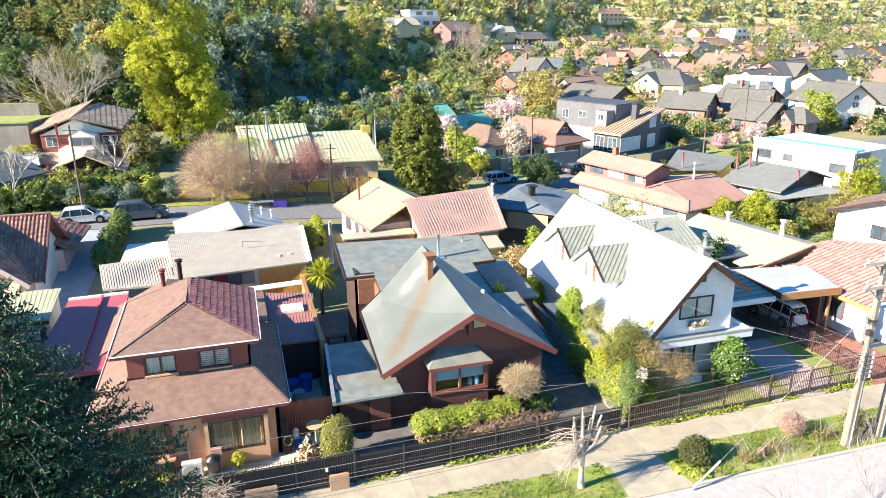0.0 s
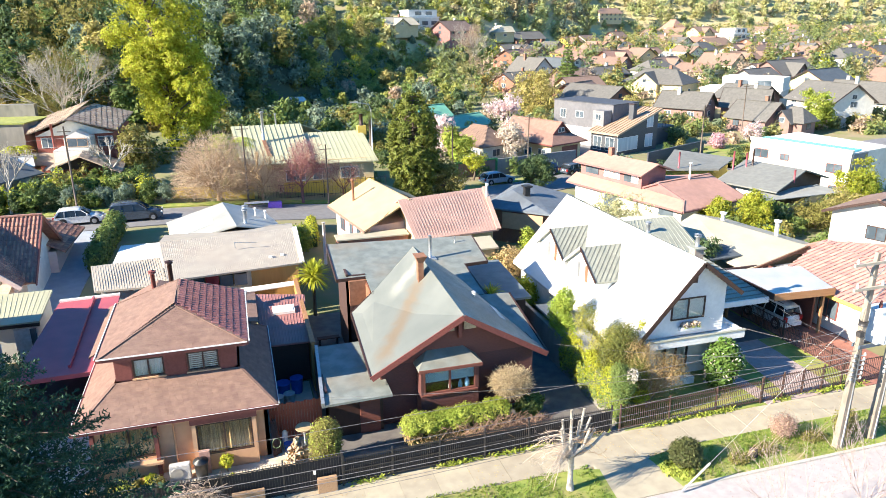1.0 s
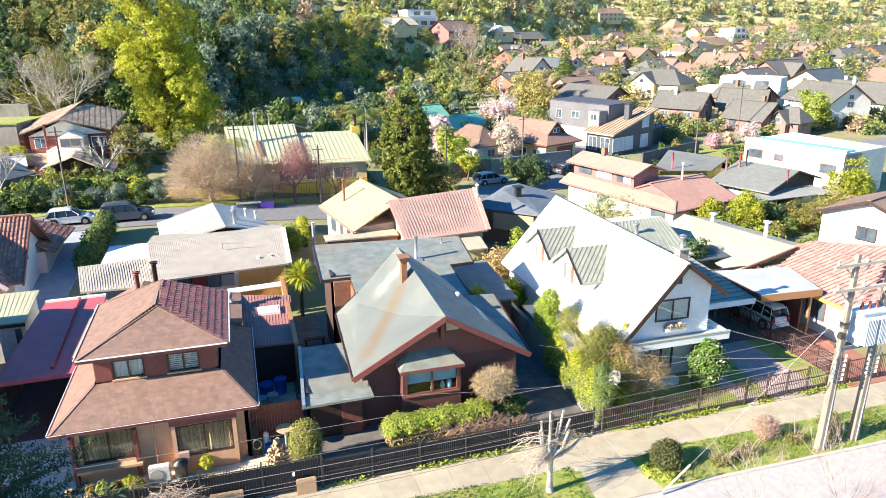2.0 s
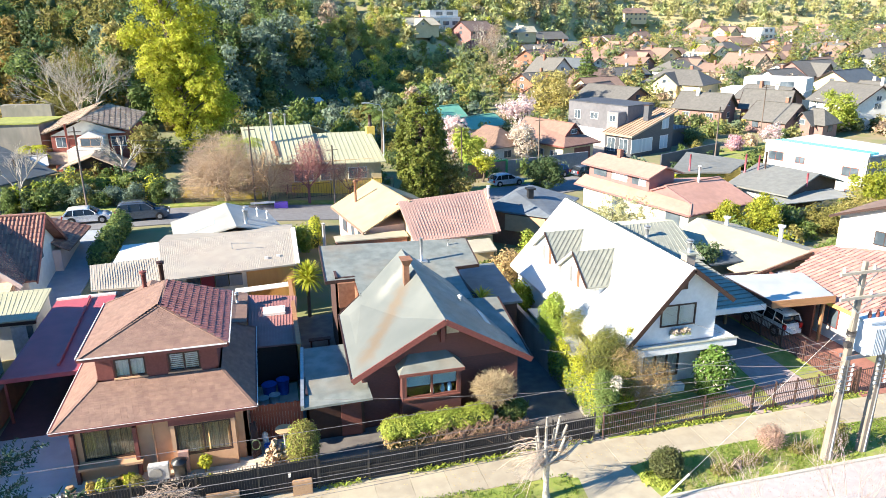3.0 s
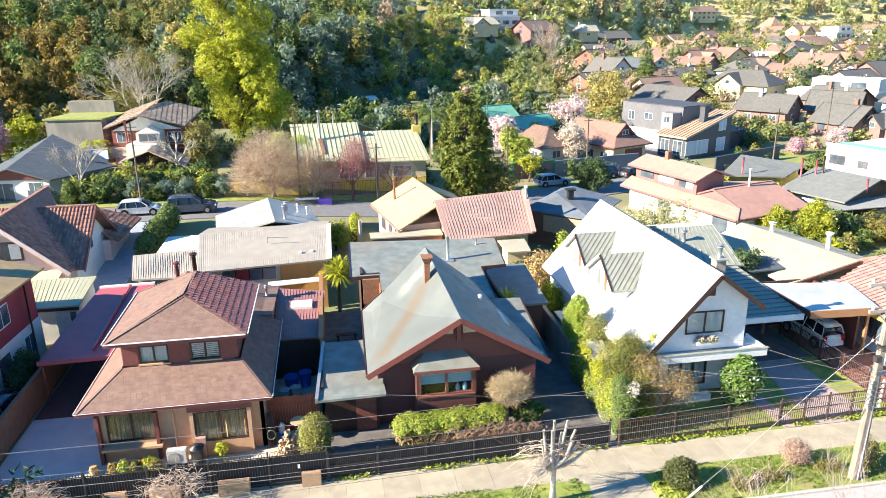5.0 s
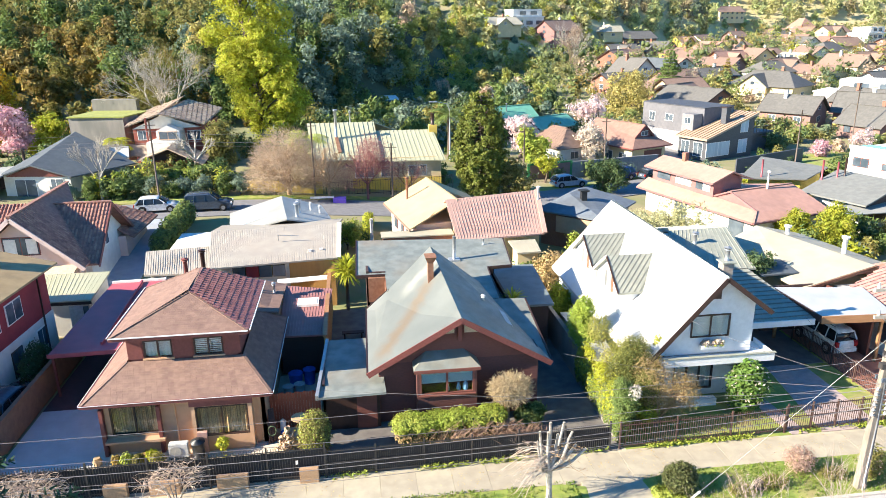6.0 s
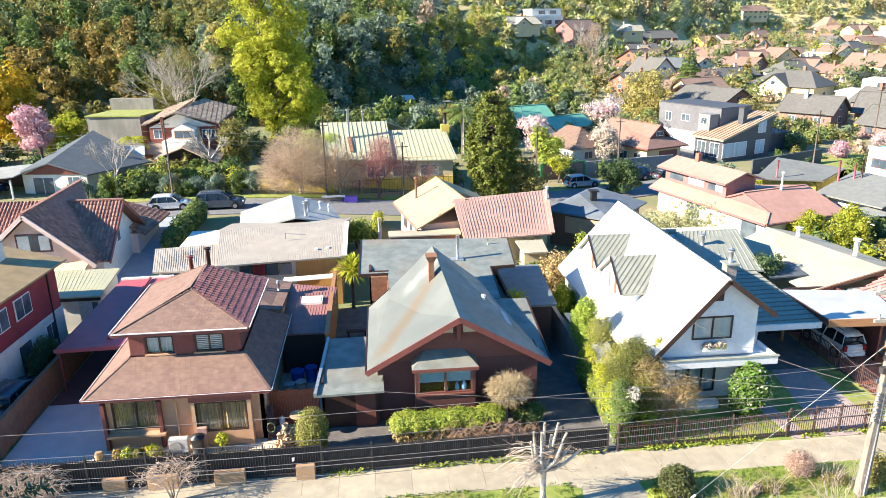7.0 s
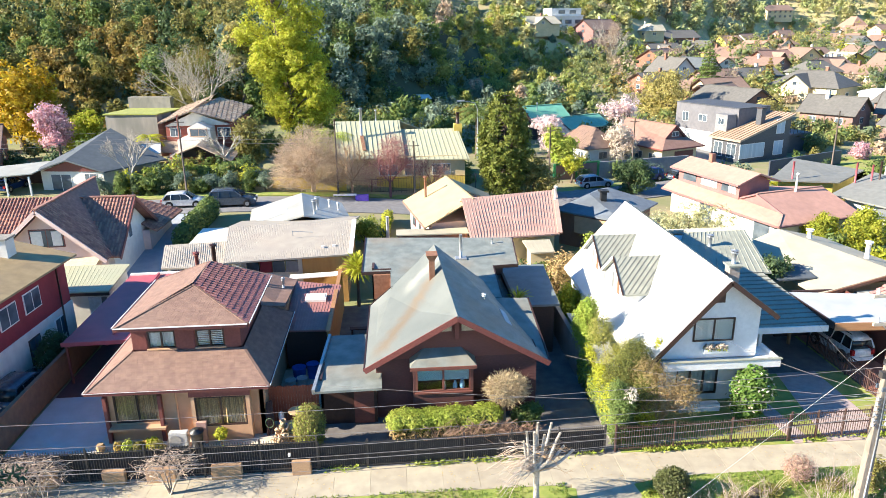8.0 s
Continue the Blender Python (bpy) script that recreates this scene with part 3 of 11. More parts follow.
    for p, q in ((a, b), (b, c), (d, a)):
        bar(bm, Vector(p) + Vector((0, 0, -0.07)), Vector(q) + Vector((0, 0, -0.07)), 0.14, 0.17)
    part("gutter", bm, MAROON_WOOD, h)
    bm = B()
    for p, q, o in ((a, b, (0, -0.09, 0.02)), (b, c, (0.09, 0, 0.02)), (d, a, (-0.09, 0, 0.02))):
        bar(bm, Vector(p) + Vector(o), Vector(q) + Vector(o), 0.05, 0.05)
    part("gutter_lip", bm, WHITE_TRIM, h)
    part("soffit", slab(B(), [(-6.6, 30.85, 5.42), (-0.3, 30.85, 5.42), (-0.3, 37.5, 5.42), (-6.6, 37.5, 5.42)], 0.03), MAROON_WOOD, h)
    # low roofs at the back and the side carport
    part("rear_roof", slab(B(), [(-8.2, 36.5, 3.15), (-5.6, 37.0, 4.3), (-5.2, 43.5, 4.6), (-8.2, 43.5, 3.15)], 0.1), MAROON_TILE, h)
    rf = part("rear_roof", slab(B(), [(-5.6, 37.0, 4.3), (0.4, 37.6, 3.6), (0.4, 43.5, 3.1), (-5.2, 43.5, 4.6)], 0.1), MAROON_TILE, h)
    part("rear_wall", box(B(), -7.9, 0.3, 38.1, 43.3, 0, 3.0), TAN_WALL, h)
    flue(h, -5.1, 40.3, 4.2, 6.15, 0.12, MAROON_WOOD, label="maroon chimney flue")
    flue(h, -4.2, 40.9, 4.2, 6.45, 0.13, DARK_FRAME, label="dark cowled chimney flue")
    flue(h, -0.2, 41.4, 3.3, 3.9, 0.08, STEEL, label="small steel vent")
    part("carport_roof", slab(B(), [(-11.75, 35.85, 2.6), (-7.7, 35.85, 2.66), (-7.9, 46.0, 3.0), (-11.4, 46.0, 2.95)], 0.12), MAROON_SHEET, h, "maroon sheet metal carport roof")
    bm = B()
    bar(bm, (-11.8, 35.8, 2.52), (-7.7, 35.8, 2.58), 0.06, 0.24)
    part("carport_fascia", bm, MAROON_SHEET, h)
    part("gutter_box", bar(B(), (-11.4, 46.0, 3.0), (-7.9, 46.0, 3.05), 0.25, 0.12), WHITE_TRIM, h)
    part("roof_step", bar(B(), (-9.2, 36.6, 2.75), (-9.4, 45.8, 3.1), 0.12, 0.14), MAROON_SHEET, h)
    for px, py in ((-11.6, 36.0), (-11.6, 41), (-11.5, 45.7)):
        part("carport_post", box(B(), px - 0.06, px + 0.06, py - 0.06, py + 0.06, 0, 2.55), MAROON_WOOD, h)
    part("carport_wall", box(B(), -11.7, -7.3, 45.5, 45.7, 0, 2.6), MAROON_WOOD, h)
    # annex with skylight
    q = [(0.45, 36.4, 2.55), (3.05, 36.3, 2.55), (3.4, 42.3, 3.05), (0.3, 43.2, 3.1)]
    faded = M("faded_maroon_sheet", (0.32, 0.15, 0.14), (0.27, 0.125, 0.115), scale=1.5, rough=0.6, bump=0.1, big=0.4)
    an = part("annex_roof", slab(B(), q, 0.1), faded, h, "faded maroon corrugated annex roof")
    part("roof_rib", ribs(B(), q[0], q[1], q[2], q[3], 0.16, 0.05, 0.02), faded, an)
    part("annex_wall", box(B(), 0.5, 3.0, 36.7, 42.0, 0, 2.5), BROWN_WOOD, h)
    sk = part("skylight", slab(B(), [(1.3, 39.9, 3.02), (2.6, 39.9, 3.02), (2.6, 40.8, 3.1), (1.3, 40.8, 3.1)], 0.16), WHITE_TRIM, h)
    part("pane", slab(B(), [(1.38, 40.0, 3.05), (2.52, 40.0, 3.05), (2.52, 40.7, 3.11), (1.38, 40.7, 3.11)], 0.02), M("frosted_skylight", (0.6, 0.62, 0.6), rough=0.2, bump=0), sk)
    # the nearest shingles one by one
    me = bpy.data.meshes.new("shingle")
    bm = B()
    pieces_mesh(bm, [(Vector(), Vector((1, 0, 0)), Vector((0, 1, 0)), Vector((0, 0, 1)), 0.253, 0.15)], 0.008, random.Random(1))
    bm.to_mesh(me)
    bm.free()
    me.materials.append(MAROON_PIECE)
    base = Vector((-3.5, 33, 0))
    rest = []
    loose.sort(key=lambda k: k[0][0].z)
    for i, (p, rf) in enumerate(loose):
        if i >= 240:
            rest.append(p)
            continue
        ob = new("shingle", me)
        ob.parent = rf
        m = Matrix((p[1], p[2], p[3])).transposed().to_4x4()
        ob.matrix_basis = Matrix.Translation(p[0] - base) @ m
    if rest:
        tagged(part("shingles", pieces_mesh(B(), rest, 0.008, rng), MAROON_TILE, loose[0][1]), kind="stuff")
    return h


maroon_house()


# ---- green-roofed house ----
def green_house():
    h = thing("green_roofed_house", "dark brown timber house with grey-green felt gable roof", "house", base=(10, 35, 0))
    gl, gr, ap, pk = (5.35, 30.1, 3.12), (14.65, 30.1, 3.12), (10.0, 29.85, 5.88), (9.3, 36.9, 7.3)
    # walls
    bm = B()
    prism(bm, [(5.9, 30.7, 0), (14.1, 30.7, 0), (14.1, 30.7, 3.3), (10.0, 30.7, 5.75), (5.9, 30.7, 3.3)], (0, 0.15, 0))
    part("wall", bm, RED_WOOD, h, "red-brown boarded front")
    z = 0.1
    while z < 5.4:
        half = 4.08 if z < 3.25 else 4.08 * (5.75 - z) / 2.5 - 0.1
        if half > 0.2:
            bm = B()
            hexa(bm, [(10 - half, 30.66, z), (10 + half, 30.66, z), (10 + half, 30.70, z), (10 - half, 30.70, z), (10 - half, 30.69, z + 0.15), (10 + half, 30.69, z + 0.15), (10 + half, 30.7, z + 0.15), (10 - half, 30.7, z + 0.15)])
            part("board", bm, MAROON_BOARD if z < 3.2 else RED_WOOD, h)
        z += 0.16
    for p, q, z in (((14.1, 30.85), (14.1, 42), 3.6), ((5.9, 36.4), (5.9, 30.85), 3.4), ((14.1, 42.3), (5.6, 42.3), 5.6), ((5.6, 42.3), (5.6, 38.7), 5.4), ((5.6, 38.7), (6.75, 38.7), 5.3)):
        part("side_wall", wall(B(), p, q, 0, z, 0.15), BROWN_WOOD, h)
    # front wing roof
    part("roof", slab(B(), [gl, ap, pk, (6.85, 36.6, 5.0), (5.5, 36.5, 3.86)], 0.12), streak(streak(M("streaked_grey_green_felt", (0.135, 0.148, 0.138), (0.115, 0.128, 0.12), scale=0.8, rough=0.55, bump=0.25, big=0.28, amount=0.5, stain=(0.2, 0.21, 0.195)), (8.9, 34.4), (5.6, 30.3), 0.75, (0.14, 0.1, 0.06), 0.75), (9.6, 35.6), (7.2, 35.0), 0.6, (0.3, 0.3, 0.26), 0.6), h)
    part("roof", slab(B(), [ap, gr, (14.5, 31.6, 3.45), (12.2, 36.9, 4.95), pk], 0.12), GREEN_FELT, h)
    # barge boards
    bm = B()
    for p, q in ((gl, ap), (ap, gr)):
        bar(bm, Vector(p) + Vector((0, -0.05, -0.12)), Vector(q) + Vector((0, -0.05, -0.12)), 0.06, 0.28)
    part("bargeboard", bm, MAROON_WOOD, h)
    # low main roof
    main = lambda x, y: (x, y, 5.27 + 0.148 * (y - 38.84))
    part("main_roof", slab(B(), [main(*p) for p in ((5.0, 38.45), (12.95, 38.45), (12.95, 38.8), (14.5, 38.8), (14.75, 42.6), (5.1, 43.3))], 0.13), GREEN_FELT, h)
    part("main_roof", slab(B(), [(6.72, 36.45, 4.95), (9.3, 35.5, 4.8), (13.0, 34.9, 4.7), (12.95, 38.45, 5.213), (6.72, 38.45, 5.213)], 0.13), GREEN_FELT, h)
    part("main_roof", slab(B(), [(14.62, 30.6, 3.2), (14.35, 34.85, 4.65), (12.9, 34.85, 4.72), (11.2, 34.6, 4.68)], 0.1), GREEN_FELT, h)
    bm = B()
    for p, q in (((5.0, 38.45), (6.72, 38.45)), ((12.97, 38.7), (14.5, 38.8)), ((14.5, 38.8), (14.75, 42.6)), ((5.0, 38.45), (5.1, 43.3)), ((12.97, 34.95), (12.97, 38.6))):
        part("fascia", bar(B(), Vector(main(*p)) + Vector((0, 0, -0.06)), Vector(main(*q)) + Vector((0, 0, -0.06)), 0.07, 0.2), DARK_FRAME, h)
    bm.free()
    part("fascia", bar(B(), Vector(gl) + Vector((-0.02, 0, -0.05)), (5.47, 36.5, 3.8), 0.07, 0.18), DARK_FRAME, h)
    part("fascia", bar(B(), Vector(gr) + Vector((0.02, 0, -0.05)), (14.4, 34.85, 4.6), 0.07, 0.18), DARK_FRAME, h)
    part("fascia", bar(B(), (5.5, 36.52, 3.8), (6.85, 36.62, 4.93), 0.06, 0.18), DARK_FRAME, h)
    # recessed side window
    part("recess_wall", prism(B(), [(6.72, 36.6, 3.0), (6.72, 38.6, 3.0), (6.72, 38.6, 5.2), (6.72, 36.6, 4.9)], (0.15, 0, 0)), RED_WOOD, h)
    part("louvre", box(B(), 6.66, 6.72, 36.9, 38.3, 3.6, 4.9), RUST, h, "brown louvred panel")
    part("balcony_box", box(B(), 5.7, 6.7, 38.2, 38.45, 3.6, 5.1), RUST, h)
    # peak end and its flashing
    part("peak_end", prism(B(), [(6.9, 36.75, 4.9), (12.1, 36.9, 4.9), pk], (0, 0.1, 0)), GREEN_FELT, h)
    # chimney
    ch = part("chimney", box(B(), 8.86, 9.16, 34.2, 34.6, 5.3, 7.35), RUST, h, "rusty sheet-clad square chimney")
    bm = B()
    hexa(bm, [(8.84, 34.18, 7.3), (9.18, 34.18, 7.3), (9.18, 34.62, 7.3), (8.84, 34.62, 7.3), (8.7, 34.0, 7.62), (9.32, 34.0, 7.62), (9.32, 34.8, 7.62), (8.7, 34.8, 7.62)])
    part("cowl", bm, RUST, ch)
    part("flashing", slab(B(), [(8.5, 33.9, 5.62), (9.3, 33.8, 6.18), (9.35, 34.7, 6.32), (8.5, 34.8, 5.75)], 0.06), RUST, ch)
    flue(h, 11.1, 39.9, 5.3, 6.95, 0.1, STEEL, cap=False, label="tall steel flue")
    part("flue_base", box(B(), 10.75, 11.45, 39.6, 40.2, 5.36, 5.48), STEEL, h)
    flue(h, 13.3, 41.8, 5.6, 6.1, 0.05, STEEL, cap=False)
    flue(h, 11.7, 33.3, 4.75, 5.5, 0.07, WHITE_TRIM, label="small white roof vent")
    part("roof_window", slab(B(), [(12.7, 31.9, 4.55), (13.0, 31.8, 4.38), (12.8, 32.9, 4.68), (12.5, 33.0, 4.86)], 0.05), STEEL, h)
    # gable glazing
    bm = B()
    prism(bm, [(9.1, 30.6, 4.75), (9.75, 30.6, 4.75), (9.75, 30.6, 5.35), (9.1, 30.6, 5.1)], (0, 0.05, 0))
    prism(bm, [(10.25, 30.6, 4.75), (10.9, 30.6, 4.75), (10.9, 30.6, 5.0), (10.25, 30.6, 5.35)], (0, 0.05, 0))
    part("gable_panel", bm, CREAM, h)
    part("gable_post", box(B(), 9.9, 10.1, 30.4, 30.6, 4.4, 5.6), MAROON_WOOD, h)
    # bay window
    part("bay_apron", box(B(), 7.87, 10.63, 29.75, 29.87, 0.0, 1.85), MAROON_BOARD, h)
    part("bay_head", box(B(), 7.87, 10.63, 29.75, 29.87, 3.15, 3.3), MAROON_BOARD, h)
    for xa, xb in ((7.75, 7.87), (10.63, 10.75)):
        part("bay_cheek", box(B(), xa, xb, 29.75, 30.7, 0.0, 3.3), MAROON_BOARD, h)
    part("bay_roof", slab(B(), [(7.6, 29.6, 3.32), (10.9, 29.6, 3.32), (10.2, 30.68, 3.85), (8.3, 30.68, 3.85)], 0.1), GREEN_FELT, h)
    part("bay_side_roof", slab(B(), [(7.6, 29.6, 3.32), (8.3, 30.68, 3.85), (7.6, 30.68, 3.32)], 0.1), GREEN_FELT, h)
    part("bay_side_roof", slab(B(), [(10.9, 29.6, 3.32), (10.9, 30.68, 3.32), (10.2, 30.68, 3.85)], 0.1), GREEN_FELT, h)
    part("bay_fascia", box(B(), 7.6, 10.9, 29.55, 29.6, 3.16, 3.32), RED_WOOD, h)
    window(h, 7.87, 10.63, 1.85, 3.15, 29.78, RED_WOOD, BLUE_BLIND, panes=2, bar_w=0.1, sill=RED_WOOD, cover_top=2.42)
    # flat annex
    q = [(2.88, 29.3, 2.42), (6.2, 29.25, 2.5), (6.1, 34.9, 2.82), (3.25, 34.95, 2.78)]
    part("annex_roof", slab(B(), q, 0.12), GREEN_FELT, h)
    part("annex_upstand", bar(B(), q[0], q[3], 0.16, 0.26), STEEL, h)
    bm = B()
    wall(bm, (3.1, 30.3), (5.9, 30.3), 0, 2.4, 0.12)
    wall(bm, (3.1, 34.8), (3.1, 30.3), 0, 2.6, 0.12)
    wall(bm, (5.9, 34.8), (3.1, 34.8), 0, 2.6, 0.12)
    part("annex_wall", bm, DARK_FRAME, h)
    part("door", box(B(), 4.75, 5.75, 30.22, 30.3, 0.02, 2.05), RED_WOOD, h, "red-brown boarded door")
    # rear flat roof
    part("rear_roof", slab(B(), [(13.0, 37.0, 3.3), (16.75, 37.0, 3.3), (17.2, 44.0, 3.4), (13.0, 44.0, 3.4)], 0.14), M("dark_roof_felt", (0.17, 0.2, 0.21), (0.13, 0.16, 0.17), scale=1.5, rough=0.7, bump=0.2), h)
    part("rear_wall", box(B(), 14.3, 16.5, 37.3, 43.8, 0, 3.16), BROWN_WOOD, h)
    return h


green_house()


# ---- white house ----
def white_house():
    h = thing("white_house", "steep white-roofed chalet house with two dormers", "house", base=(23, 37, 0))
    yf, yb, zr = 29.55, 46.0, 7.3
    L = lambda x: 7.3 - (23.4 - x) * 1.14
    R = lambda x: 7.3 - (x - 23.4) * 0.76
    xl = 19.2
    left = [(xl, yf, L(xl)), (23.4, yf, zr), (23.4, yb, zr - 0.1), (xl, yb, L(xl) - 0.1)]
    part("roof", slab(B(), left, 0.16), WHITE_SHEET, h, "white painted steep roof plane")
    part("roof", slab(B(), [(23.4, yf, zr), (26.0, yf, R(26)), (26.0, yb, R(26)), (23.4, yb, zr - 0.1)], 0.16), GREY_SHEET, h)
    rb = ribs(B(), (26.0, yf, R(26)), (26.0, yb, R(26)), (23.4, yb, zr), (23.4, yf, zr), 0.4, 0.04, 0.035)
    part("roof_rib", rb, GREY_SHEET, h)
    bm = B()
    bar(bm, (xl, yf - 0.02, L(xl) - 0.13), (23.4, yf - 0.02, zr - 0.13), 0.05, 0.24)
    bar(bm, (23.4, yf - 0.02, zr - 0.13), (26.0, yf - 0.02, R(26) - 0.13), 0.05, 0.24)
    part("bargeboard", bm, DARK_FRAME, h)
    # front wall with clapboards
    bm = B()
    prism(bm, [(20.1, 30.1, 2.9), (25.35, 30.1, 2.9), (25.35, 30.1, R(25.35) - 0.2), (23.4, 30.1, zr - 0.25), (20.1, 30.1, L(20.1) - 0.2)], (0, 0.18, 0))
    part("front_wall", bm, WHITE_BOARD, h)
    z = 2.95
    while z < 6.7:
        a = max(20.15, 23.4 - (7.0 - z) / 1.14)
        b = min(25.34, 23.4 + (7.0 - z) / 0.76)
        holes = [(21.9, 24.1)] if 3.75 < z + 0.07 < 5.15 else []
        for p, q in ([(a, holes[0][0]), (holes[0][1], b)] if holes else [(a, b)]):
            if q - p > 0.1:
                part("clapboard", hexa_board(p, q, z, 30.1), WHITE_BOARD, h)
        z += 0.155
    window(h, 21.95, 24.05, 3.85, 5.1, 30.06, DARK_FRAME, GREY_CURTAIN)
    part("attic_vent", prism(B(), [(22.6, 30.02, 5.95), (23.4, 30.02, 5.95), (23.4, 30.02, 6.75)], (0, 0.06, 0)), DARK_FRAME, h)
    bm = B()
    wall(bm, (25.35, 30.28), (25.35, 45.5), 0.0, 5.5, 0.18)
    wall(bm, (19.6, 45.5), (19.6, 30.6), 0.0, 2.75, 0.18)
    wall(bm, (25.35, 45.5), (19.6, 45.5), 0, 3.0, 0.18)
    prism(bm, [(20.0, 45.4, 2.9), (25.3, 45.4, 2.9), (25.3, 45.4, 5.3), (23.4, 45.4, 6.9)], (0, 0.18, 0))
    part("wall", bm, WHITE_BOARD, h)
    # ground floor front
    for xa, xb, za, zb in ((19.6, 21.65, 0.0, 2.75), (23.9, 25.35, 0.0, 2.75), (21.65, 23.9, 0.0, 0.35), (21.65, 23.9, 2.3, 2.75)):
        part("lower_wall", box(B(), xa, xb, 30.9, 31.08, za, zb), WHITE_BOARD, h)
    window(h, 21.65, 23.9, 0.35, 2.3, 30.94, DARK_FRAME, GREY_CURTAIN, panes=3)
    for px in (20.6, 24.6):
        part("porch_post", box(B(), px, px + 0.32, 29.75, 30.05, 0, 2.7), WHITE_BOARD, h)
    # balcony
    part("balcony", box(B(), 20.3, 26.3, 29.4, 31.2, 2.68, 2.84), WHITE_BOARD, h)
    bm = B()
    box(bm, 20.3, 26.3, 29.32, 29.42, 2.62, 3.05)
    box(bm, 26.2, 26.3, 29.42, 31.2, 2.62, 3.05)
    part("parapet", bm, WHITE_BOARD, h)
    part("coping", box(B(), 20.25, 26.36, 29.28, 29.46, 3.05, 3.1), GREY_SHEET, h)
    # dormers
    for yc in (36.6, 40.95):
        zt, ze, hw = 6.3, 4.75, 2.15
        xf = 19.95
        meet = lambda z: 23.4 - (7.3 - z) / 1.14
        fx = 19.7
        d = part("dormer", prism(B(), [(xf, yc - hw + 0.2, 3.2), (xf, yc + hw - 0.2, 3.2), (xf, yc + hw - 0.2, ze + 0.1), (xf, yc, zt - 0.15), (xf, yc - hw + 0.2, ze + 0.1)], (1.4, 0, 0)), WHITE_BOARD, h)
        for s in (-1, 1):
            q = [(fx, yc + s * hw, ze), (meet(ze) + 0.1, yc + s * hw, ze), (meet(zt) + 0.1, yc, zt), (fx, yc, zt)]
            if s > 0:
                q = q[::-1]
            rf = part("dormer_roof", slab(B(), q, 0.1), GREY_SHEET, d)
            bm = B()
            run, up_n = 2.2, 15
            for i in range(up_n):
                c = -run + 0.15 + i * 0.33
                w0 = max(0.0, -c / run)
                w1 = 1.0
                xe, xt = meet(ze), meet(zt)
                if c + run > xt - fx:
                    w1 = (xe - fx - c) / (run - (xt - xe))
                w0, w1 = w0 + 0.01, min(w1, 0.99)
                if w1 - w0 < 0.06:
                    continue
                at = lambda w: Vector((fx + c + run * w, yc + s * hw * (1 - w), ze + (zt - ze) * w + 0.02))
                bar(bm, at(w0), at(w1), 0.022, 0.02)
            part("roof_rib", bm, M("dull_dark_rib", (0.17, 0.17, 0.15), rough=0.7), rf)
            bm = B()
            bar(bm, (fx, yc + s * hw, ze - 0.02), (fx, yc, zt - 0.02), 0.05, 0.14)
            part("dormer_edge", bm, DARK_FRAME if s < 0 else WHITE_BOARD, d)
        for sy, mt in ((-0.55, RUST), (0.45, STEEL)):
            part("dormer_slit", box(B(), xf - 0.03, xf, yc + sy - 0.16, yc + sy + 0.16, 4.2, 5.25), mt, d)
    # chimney at the ridge
    ch = part("chimney", box(B(), 24.3, 24.85, 31.7, 32.25, 5.9, 7.2), M("brown_chimney", (0.36, 0.3, 0.26), rough=0.8), h)
    flue(h, 24.6, 32.0, 7.2, 7.9, 0.12, STEEL, label="steel cowl")
    part("chimney_cap", box(B(), 24.2, 24.95, 31.6, 32.35, 7.2, 7.28), GREY_SHEET, ch)
    # low roofs to the carport
    q = [(25.4, 33.2, 2.95), (31.25, 33.4, 2.95), (30.5, 39.7, 3.9), (25.4, 39.7, 3.9)]
    cr = part("carport_roof", slab(B(), q, 0.12), GREY_SHEET, h)
    part("roof_rib", ribs(B(), (25.4, 33.2, 2.95), (25.4, 39.7, 3.9), (30.5, 39.7, 3.9), (31.25, 33.4, 2.95), 0.5, 0.05, 0.06), M("dull_dark_rib", (0.17, 0.17, 0.15), rough=0.7), cr)
    part("carport_fascia", box(B(), 25.4, 31.15, 33.1, 33.2, 2.62, 2.98), WHITE_BOARD, h)
    for px, py in ((27.4, 33.4), (30.2, 38.2)):
        part("carport_post", box(B(), px - 0.08, px + 0.08, py - 0.08, py + 0.08, 0, 2.85), WHITE_BOARD, h)
    # dark boards stand in for the deep shade at the carport's back
    part("back_wall", box(B(), 25.5, 30.3, 39.4, 39.6, 0, 3.75), BROWN_WOOD, h)
    # rear wing
    r0, r1 = (27.0, 44.0, 5.3), (31.5, 44.2, 5.3)
    for poly in ([(24.5, 39.6, 4.1), (31.2, 39.6, 3.8), r1, r0], [(31.9, 47.9, 4.4), (25.8, 47.9, 4.4), r0, r1]):
        rf = part("rear_roof", slab(B(), poly, 0.1), GREY_SHEET, h)
        part("roof_rib", ribs(B(), poly[0], poly[1], poly[2], poly[3], 0.42, 0.04, 0.04), GREY_SHEET, rf)
    part("rear_wall", prism(B(), [(31.0, 40.2, 0), (31.0, 47.5, 0), (31.0, 47.5, 4.2), (31.0, 44.1, 5.1), (31.0, 40.2, 3.7)], (-5, 0, 0)), WHITE_BOARD, h)
    flue(h, 28.2, 42.4, 4.6, 5.5, 0.13, STEEL)
    return h


def hexa_board(x0, x1, z, y):
    bm = B()
    hexa(bm, [(x0, y - 0.035, z), (x1, y - 0.035, z), (x1, y, z), (x0, y, z), (x0, y - 0.008, z + 0.15), (x1, y - 0.008, z + 0.15), (x1, y, z + 0.15), (x0, y, z + 0.15)])
    return bm


white_house()

